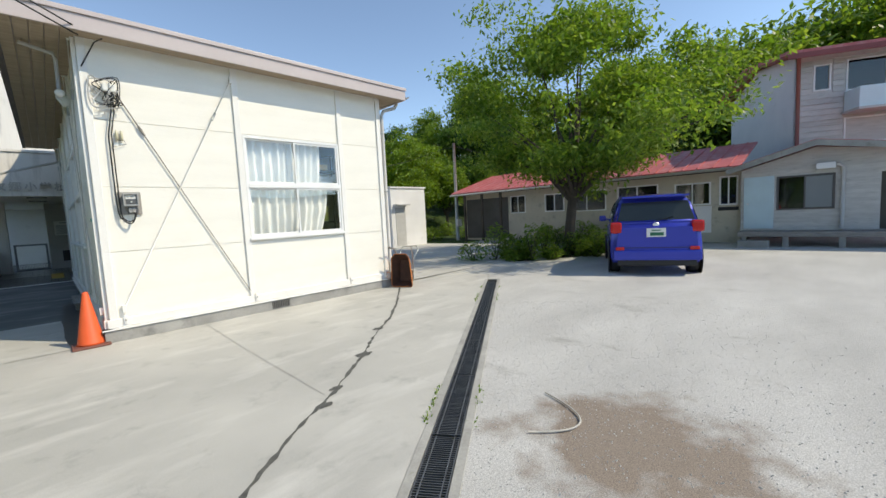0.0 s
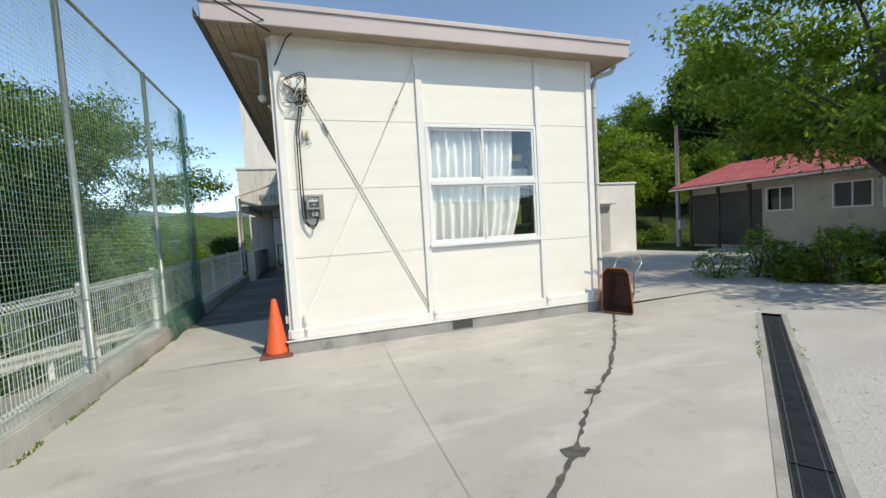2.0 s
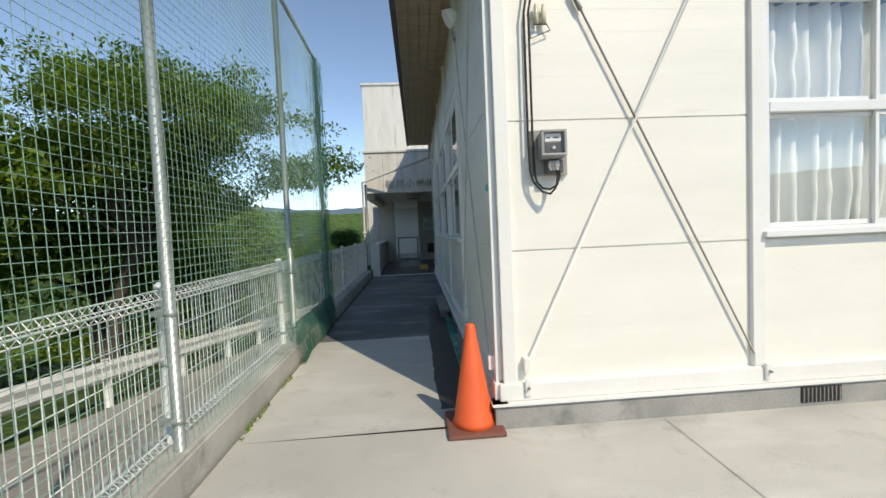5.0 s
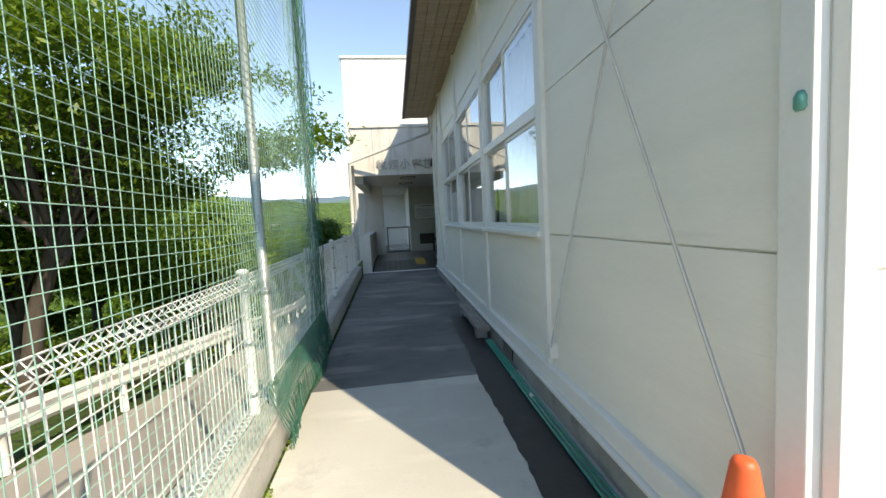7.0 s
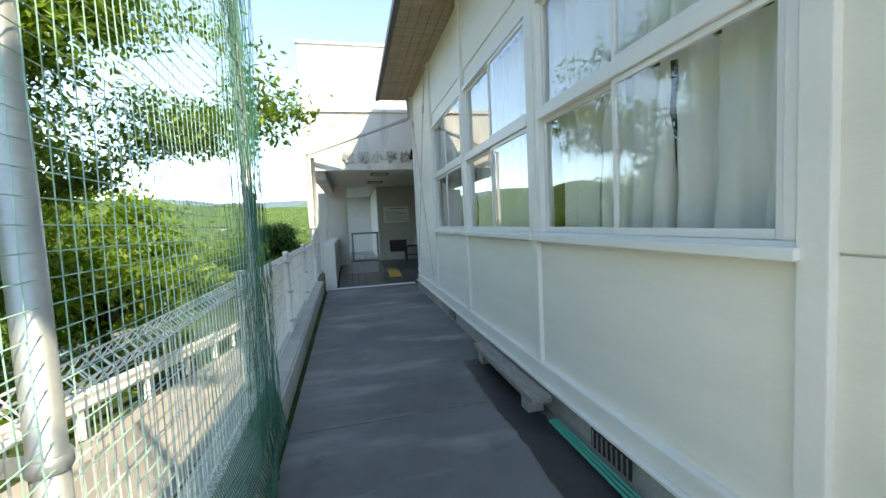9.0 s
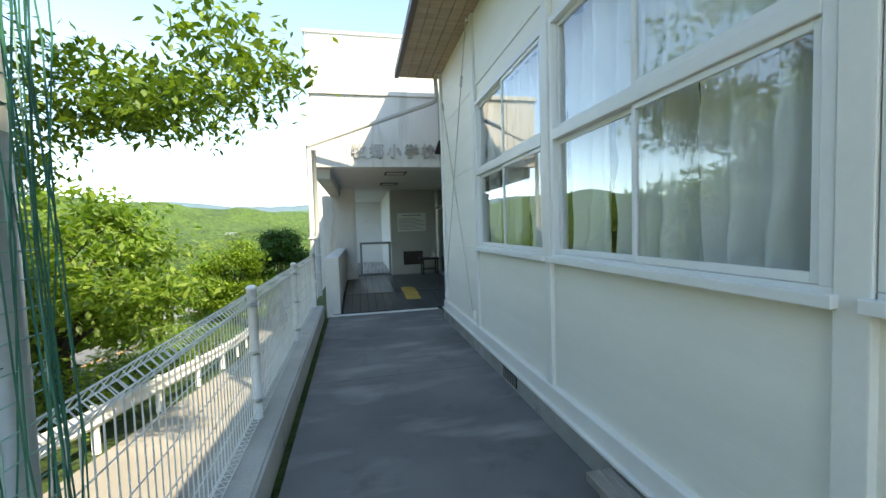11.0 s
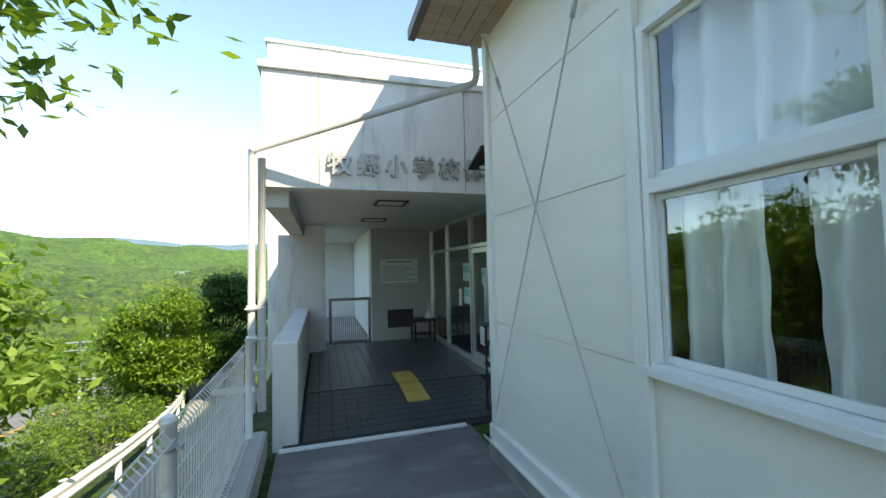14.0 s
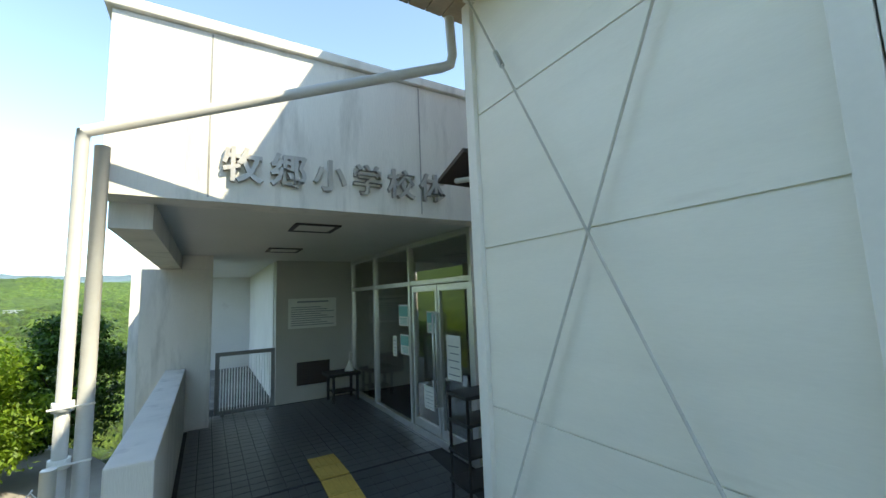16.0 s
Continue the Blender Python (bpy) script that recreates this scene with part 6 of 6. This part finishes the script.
for off, sect in ((-0.45, 0),):
    for k, y in enumerate(np.arange(-16, 44, 2.0)):
        x, z = float(road_x(y)) + off, float(road_z(y))
        b = B()
        tube(b, [(x, y, z - 0.1), (x, y, z + 0.72)], 0.06, 10)
        part("post", b, M_FENCEW, rail)
        y2 = y + 2.0
        x2, z2 = float(road_x(y2)) + off, float(road_z(y2))
        b = B()
        prof = [(0.05, 0.38), (0.09, 0.44), (0.06, 0.53), (0.09, 0.62), (0.05, 0.70), (0.04, 0.70), (0.04, 0.38)]
        a = [b.verts.new((x + px, y, z + pz)) for px, pz in prof]
        c = [b.verts.new((x2 + px, y2, z2 + pz)) for px, pz in prof]
        for i in range(len(prof)):
            j = (i + 1) % len(prof)
            b.faces.new((a[i], a[j], c[j], c[i]))
        part("beam", b, M_FENCEW, rail)
for x, y, top in ((-17.8, 40, -2.4), (-17.2, 40.5, -3.4), (-12.6, 31.5, -3.2)):
    base = float(ground_z(x, y)) - 0.3
    t = thing("utility_pole", (x, y, base), "grey concrete utility pole below the road", "pole", "utility poles")
    h = top - base
    b = B()
    tube(b, [(0, 0, 0), (0, 0, h)], [0.13, 0.085], 10)
    part("shaft", b, M_GALV, t)
    for z in (0.55, 1.1):
        b = B()
        box(b, -0.9, 0.9, -0.05, 0.05, h - z, h - z + 0.09)
        part("crossarm", b, M_GALV, t)
z = float(ground_z(16.0, 8.5)) - 0.3
t = thing("utility_pole", (16.0, 8.5, z), "slim grey utility pole on the weedy slope by the shed", "pole", "utility poles")
b = B()
tube(b, [(0, 0, 0), (0, 0, 5.4 - z)], [0.11, 0.075], 10)
part("shaft", b, M_GALV, t)
b = B()
box(b, -0.16, 0.16, -0.22, -0.09, 1.1, 1.5, 0.01)
part("meter_box", b, M_WWALL, t, "small white meter box")
for q in ((-6.0, 1.5, 3.6 - z), (5.0, -2.0, 4.4 - z)):
    b = B()
    tube(b, [(0, 0, 5.25 - z), (q[0] * 0.5, q[1] * 0.5, (5.25 - z + q[2]) / 2 - 0.15), q], 0.012, 5)
    part("wire", b, M_BLACK, t)
t = thing("power_pylon", (-73.6, 250, float(ground_z(-73.6, 250))), "far lattice power pylon on the wooded hill", "pylon")
ph = 1.0 - t.location.z + 2
b = B()
for sx, sy in ((-1, -1), (1, -1), (1, 1), (-1, 1)):
    tube(b, [(sx * 2.2, sy * 2.2, 0), (sx * 0.5, sy * 0.5, ph)], 0.12, 4)
    for q in range(6):
        z0, z1 = ph * q / 6, ph * (q + 1) / 6
        w0, w1 = 2.2 - 1.7 * q / 6, 2.2 - 1.7 * (q + 1) / 6
        tube(b, [(sx * w0, sy * w0, z0), (-sx * w1 if sx * sy > 0 else sx * w1, sy * w1 if sx * sy > 0 else -sy * w1, z1)], 0.07, 4)
part("lattice", b, M_GALV, t)
for z in (0.72, 0.84, 0.96):
    b = B()
    box(b, -3.2, 3.2, -0.15, 0.15, ph * z, ph * z + 0.25)
    part("crossarm", b, M_GALV, t)

# ---- trees and shrubs ----
tree("cherry_tree", (11.9, -0.4, -0.03), 7.8, (4.9, 4.9, 3.7), (0.3, -0.2, 4.75), 1050, 52, 0.18, 1, "broad leafy cherry tree over the parked car", M_LEAF, 0.19, 0.24, 0.62)
for k, (x, y, h, r, cl, low) in enumerate(((-9.2, 2.5, 8.8, 3.3, 680, 0.46), (-9.2, 8.5, 8.6, 3.1, 680, 0.47), (-9.6, -3.8, 7.2, 3.0, 460, 0.58), (-12.6, 5.5, 10.2, 3.4, 460, 0.56),
                                               (-11.5, 14.0, 7.8, 3.0, 230, 0.46), (-13.5, -1.0, 9.6, 3.3, 380, 0.56), (-10.0, -9.5, 8.0, 3.2, 300, 0.58), (-7.7, 12.6, 6.3, 2.9, 300, 0.46), (-7.6, -0.6, 6.0, 2.3, 420, 0.46))):
    z = float(ground_z(x, y))
    tree("roadside_tree", (x, y, z), h, (r, r, h * 0.44), (0, 0, h * low), cl, 52, 0.21, 20 + k, "leafy green tree on the bank beyond the fence", M_LEAF, 0.17, 0.22, 0.6, "roadside trees")
z = float(ground_z(-7.6, 6.8))
tree("overhanging_tree", (-7.6, 6.6, z), 6.6, (4.3, 2.6, 2.3), (1.45, 0.2, 5.3), 680, 84, 0.115, 41, "leafy tree reaching over the fence", M_LEAF_SHADE, 0.16, 0.45, 0.42)
tree("lime_green_tree", (-7.9, 25.0, float(ground_z(-7.9, 25.0))), 5.0, (2.6, 2.6, 2.5), (0, 0, 2.6), 460, 44, 0.20, 51, "bright yellow-green tree below the gymnasium", M_LEAF_LIME, 0.14, 0.25, 0.5)
tree("dark_green_tree", (-6.2, 28.5, float(ground_z(-6.2, 28.5))), 6.6, (2.5, 2.5, 3.2), (0, 0, 3.3), 560, 44, 0.22, 52, "dark green tree beside the gymnasium", M_LEAF_DARK, 0.18, 0.25, 0.5)
tree("lime_green_tree", (15.5, 11.5, float(ground_z(15.5, 11.5))), 4.6, (1.3, 1.3, 1.5), (0, 0, 3.2), 160, 40, 0.18, 53, "young yellow-green tree beyond the white shed", M_LEAF_LIME, 0.08, 0.3, 0.4)

for k, (x, y, h, r, lm) in enumerate(((-9.0, 33.0, 5.0, 2.4, M_LEAF_LIME), (-9.6, 28.5, 3.6, 1.7, M_LEAF_LIME), (-19.5, 34.5, 5.2, 2.9, M_LEAF), (-23.5, 38.5, 5.6, 3.0, M_LEAF_LIME), (-14.0, 46.0, 5.6, 2.9, M_LEAF),
                                      (-19.0, 50.5, 5.6, 3.0, M_LEAF_LIME), (-25.0, 53.0, 5.6, 3.1, M_LEAF), (-10.5, 41.5, 5.2, 2.8, M_LEAF_LIME), (-18.0, 27.5, 4.6, 2.6, M_LEAF))):
    tree("valley_tree", (x, y, float(ground_z(x, y))), h, (r, r, h * 0.48), (0, 0, h * 0.5), 380, 42, 0.22, 70 + k, "dense green tree with a low crown below the road", lm, 0.14, 0.22, 0.5, "valley trees")

proto = []
for k, lm in enumerate((M_LEAF_DARK, M_LEAF, M_LEAF_LIME)):
    proto.append(tree("forest_tree", (30 + 4 * k, 18 + 3 * k, float(ground_z(30 + 4 * k, 18 + 3 * k)) - 0.3), 11, (3.6, 3.6, 4.6), (0, 0, 6.2), 300, 30, 0.42, 61 + k, "tall woodland tree on the slope behind the school", lm, 0.25, 0.2, 0.9, "woodland trees"))
rng = random.Random(11)
spots = []
for ring, n in ((23.5, 15), (29, 17), (36, 18), (45, 16)):
    for k in range(n):
        a = math.radians(-28 + 88 * (k + rng.uniform(-0.3, 0.3)) / n)
        spots.append((0 + ring * math.cos(a) * rng.uniform(0.95, 1.08) + 3, -6 + ring * math.sin(a) * rng.uniform(0.95, 1.08) + 3))
for x, y in spots:
    if x < 26.5 and y < 9.5:
        continue
    if y < 12 and x < 26:
        continue
    k = rng.choices((0, 1, 2), (3, 5, 2))[0]
    s = rng.uniform(0.75, 1.2) * (0.62 if y > 6 else 1.0)
    copy_thing(proto[k], pose(x, y, float(ground_z(x, y)) - 0.3, 0, 0, rng.uniform(0, 360)) @ Matrix.Scale(s, 4))
for i in range(40):
    x, y = -rng.uniform(15, 40), rng.uniform(4, 60)
    if x > -20 and y > 12:
        continue
    k = rng.choices((0, 1, 2), (2, 5, 4))[0]
    s = rng.uniform(0.45, 0.8)
    copy_thing(proto[k], pose(x, y, float(ground_z(x, y)) - 2.5 * s, 0, 0, rng.uniform(0, 360)) @ Matrix.Scale(s, 4))


# far mountains, the haze put into their base colours
def far_ridge(name, dist, base, swell, seed, colour, label):
    b = B()
    prev = None
    for i in range(181):
        a = math.radians(-75 + i * 0.55)
        h = base + swell * (0.6 * math.sin(a * 7 + seed) + 0.4 * math.sin(a * 17 + seed * 2.3)) + swell * 0.35 * noise.noise(Vector((a * 26, seed, 0)))
        row = [b.verts.new((dist * k * math.sin(a), dist * k * math.cos(a), z)) for k, z in ((0.9, -60), (0.96, h * 0.6), (1.0, h), (1.04, h * 0.5))]
        if prev:
            for p in range(3):
                b.faces.new((prev[p], row[p], row[p + 1], prev[p + 1]))
        prev = row
    structure(name, b, surface(name + "_haze_tint", colour, 0.95, var=0.18, big=0.006, fine=0.05, bump=0.0), label, "backdrop", True)


far_ridge("backdrop_near_mountains", 2250, 112, 34, 1.2, (0.11, 0.20, 0.13), "distant wooded mountains with summer haze painted into their colour")
far_ridge("backdrop_far_mountains", 3300, 205, 46, 3.9, (0.13, 0.20, 0.24), "farthest mountains on the horizon, coloured blue for haze")


# the canopy of the far woods: one sheet of many rounded crowns
def canopy():
    az = np.radians(np.linspace(-66, 8, 520))
    rad = 38 * (1.0125 ** np.arange(300))
    A, R = np.meshgrid(az, rad, indexing="ij")
    X, Y = -1.5 + R * np.sin(A), 5 + R * np.cos(A)
    cell = 6.5
    jx, jy = np.floor(X / cell), np.floor(Y / cell)
    best = np.zeros_like(X)
    for dx in (-1, 0, 1):
        for dy in (-1, 0, 1):
            cx, cy = jx + dx, jy + dy
            h1 = np.modf(np.abs(np.sin(cx * 127.1 + cy * 311.7) * 43758.5))[0]
            h2 = np.modf(np.abs(np.sin(cx * 269.5 + cy * 183.3) * 43758.5))[0]
            h3 = np.modf(np.abs(np.sin(cx * 419.2 + cy * 371.9) * 43758.5))[0]
            d = np.hypot(X - (cx + h1) * cell, Y - (cy + h2) * cell) / (cell * (0.62 + 0.35 * h3))
            best = np.maximum(best, (3.2 + 3.6 * h3) * np.sqrt(np.clip(1 - d * d, 0, 1)))
    best += 0.5 * np.sin(X * 2.1 + np.sin(Y * 1.7) * 2) * np.sin(Y * 1.9 + X * 0.6)
    clear = smooth(6, 16, np.abs(X - road_x(Y)) + smooth(60, 70, Y) * 30)
    Z = ground_z(X, Y) - 1.2 + best * clear - 1.5 * (1 - clear)
    n0, n1 = X.shape
    v = np.stack([X, Y, Z], -1).reshape(-1, 3)
    i0 = (np.arange(n0 - 1)[:, None] * n1 + np.arange(n1 - 1)[None]).reshape(-1)
    me = bpy.data.meshes.new("far_haze_tint")
    me.from_pydata(v.tolist(), [], np.stack([i0, i0 + 1, i0 + n1 + 1, i0 + n1], 1).tolist())
    m, nt, p = node_mat("far_canopy")
    a, c, d = noise_node(nt, 0.10, 4), noise_node(nt, 0.38, 6, None, 0.75), noise_node(nt, 0.02, 3)
    col = ramp(nt, a.outputs["Fac"], [(0.3, (0.045, 0.11, 0.016)), (0.5, (0.10, 0.19, 0.026)), (0.68, (0.19, 0.29, 0.04))]).outputs[0]
    col = mixed(nt, 1.0, col, ramp(nt, c.outputs["Fac"], [(0.38, grey(0.28)), (0.58, grey(1.0))]).outputs[0], "MULTIPLY")
    col = mixed(nt, 1.0, col, ramp(nt, d.outputs["Fac"], [(0.35, grey(0.75)), (0.6, grey(1.0))]).outputs[0], "MULTIPLY")
    nt.links.new(col, p.inputs["Base Color"])
    p.inputs["Roughness"].default_value = 0.9
    bp = nt.nodes.new("ShaderNodeBump")
    bp.inputs["Strength"].default_value, bp.inputs["Distance"].default_value = 1.0, 2.6
    nt.links.new(c.outputs["Fac"], bp.inputs["Height"])
    nt.links.new(bp.outputs[0], p.inputs["Normal"])
    me.materials.append(m)
    me.polygons.foreach_set("use_smooth", [True] * len(me.polygons))
    tagged(new("far_haze_tint", me), "dense sunlit green woods on the valley hills", "woods", "", "stuff")


canopy()


def shrub(at, r, h, n, leaf, seed, mat, label, name="shrub", kind=""):
    rg = np.random.default_rng(seed)
    t = thing(name, at, label, "shrub", "shrubs under the tree")
    p = rg.normal(0, 1, (n, 3))
    p /= np.linalg.norm(p, axis=1, keepdims=True)
    p *= rg.uniform(0.3, 1, (n, 1)) ** 0.4
    p = p * np.array([r, r, h * 0.55]) + np.array([0, 0, h * 0.5])
    p[:, 2] = np.maximum(p[:, 2], 0.02)
    ob = quad_mesh("foliage", leaf_quads(p, leaf, rg, 0.0), mat)
    ob.parent = t
    b = B()
    for i in range(7):
        a = i * 0.9
        tube(b, [(0, 0, -0.05), (r * 0.3 * math.cos(a), r * 0.3 * math.sin(a), h * 0.4), (r * 0.7 * math.cos(a), r * 0.7 * math.sin(a), h * 0.85)], [0.015, 0.01, 0.004], 5)
    part("stem", b, M_BARK, t)


rng = random.Random(4)
for i in range(22):
    u = rng.random()
    x, y = 8.9 + 3.2 * u + rng.uniform(-0.5, 0.6), 0.4 - 2.0 * u + rng.uniform(-0.5, 0.9)
    shrub((x, y, -0.02), rng.uniform(0.25, 0.55), rng.uniform(0.25, 1.1), 420, 0.12, 100 + i, rng.choice((M_LEAF_DARK, M_LEAF, M_LEAF)), "low leafy plants under the cherry tree")
for i in range(16):
    y = 2.6 - i * 0.34
    shrub((15.3 + rng.uniform(-0.3, 0.2), y, -0.02), rng.uniform(0.3, 0.5), rng.uniform(0.4, 1.1), 300, 0.13, 200 + i, rng.choice((M_LEAF, M_LEAF_LIME)), "green garden plants along the old house")
for i in range(10):
    shrub((14.5 + rng.uniform(0, 5), 10 + rng.uniform(-1.0, 3), float(ground_z(16, 11)) - 0.1), rng.uniform(0.5, 1.0), rng.uniform(0.5, 1.2), 420, 0.16, 300 + i, M_LEAF_LIME, "bright green weeds on the slope")
for i in range(46):
    y = 7 + i * 0.46
    x = float(road_x(y)) - rng.uniform(1.4, 4.2)
    shrub((x, y, float(ground_z(x, y)) - 0.1), rng.uniform(0.6, 1.1), rng.uniform(0.6, 1.3), 420, 0.15, 400 + i, rng.choice((M_LEAF, M_LEAF_LIME, M_LEAF_LIME)), "bright green undergrowth on the road bank")
# moss and grass along the curb and the drain
rg = np.random.default_rng(8)
n = 1500
yy = rg.uniform(-6, 3.2, n)
gp = np.stack([-2.0 - 0.020 * yy + 0.20 + rg.uniform(0, 0.03, n), yy, np.zeros(n)], 1)
gp = gp[np.array([noise.noise(Vector((0, v * 1.6, 3))) for v in yy]) > 0.05]
tagged(quad_mesh("curb_moss", leaf_quads(gp, 0.03, rg, -0.6), M_LEAF_LIME), "moss and tiny weeds at the curb foot", "weeds", "", "stuff")
s = rg.uniform(-1, L_DR, 1400)
side = np.where(rg.random(1400) < 0.7, 0.175, -0.175) + rg.normal(0, 0.012, 1400)
gp = np.stack([DR0.x + DRD.x * s + DRN.x * side, DR0.y + DRD.y * s + DRN.y * side, np.zeros(1400)], 1)
gp = gp[np.array([noise.noise(Vector((v * 1.3, 5, 0))) for v in s]) > 0.12]
tagged(quad_mesh("drain_weeds", leaf_quads(gp, 0.03, rg, -0.6), M_LEAF), "small weeds along the drain edge", "weeds", "", "stuff")
# loose gravel on the yard
pts = []
for i in range(9000):
    s, d = rg.uniform(-0.5, 7), -0.2 - abs(rg.normal(0, 1.6))
    pts.append((DR0.x + DRD.x * s + DRN.x * d, DR0.y + DRD.y * s + DRN.y * d))
vs, fs = [], []
for x, y in pts:
    r = rg.uniform(0.003, 0.010)
    a = rg.uniform(0, 6.28)
    k = len(vs)
    for j in range(3):
        vs.append((x + r * math.cos(a + j * 2.1), y + r * math.sin(a + j * 2.1), -0.007))
    vs.append((x, y, -0.006 + r * 0.8))
    fs += [(k, k + 1, k + 3), (k + 1, k + 2, k + 3), (k + 2, k, k + 3)]
me = bpy.data.meshes.new("loose_gravel")
me.from_pydata(vs, [], fs)
me.materials.append(surface("gravel_stone", (0.58, 0.57, 0.55), 0.9, var=0.3, big=30))
tagged(new("loose_gravel", me), "loose small gravel scattered on the yard", "gravel", "", "stuff")
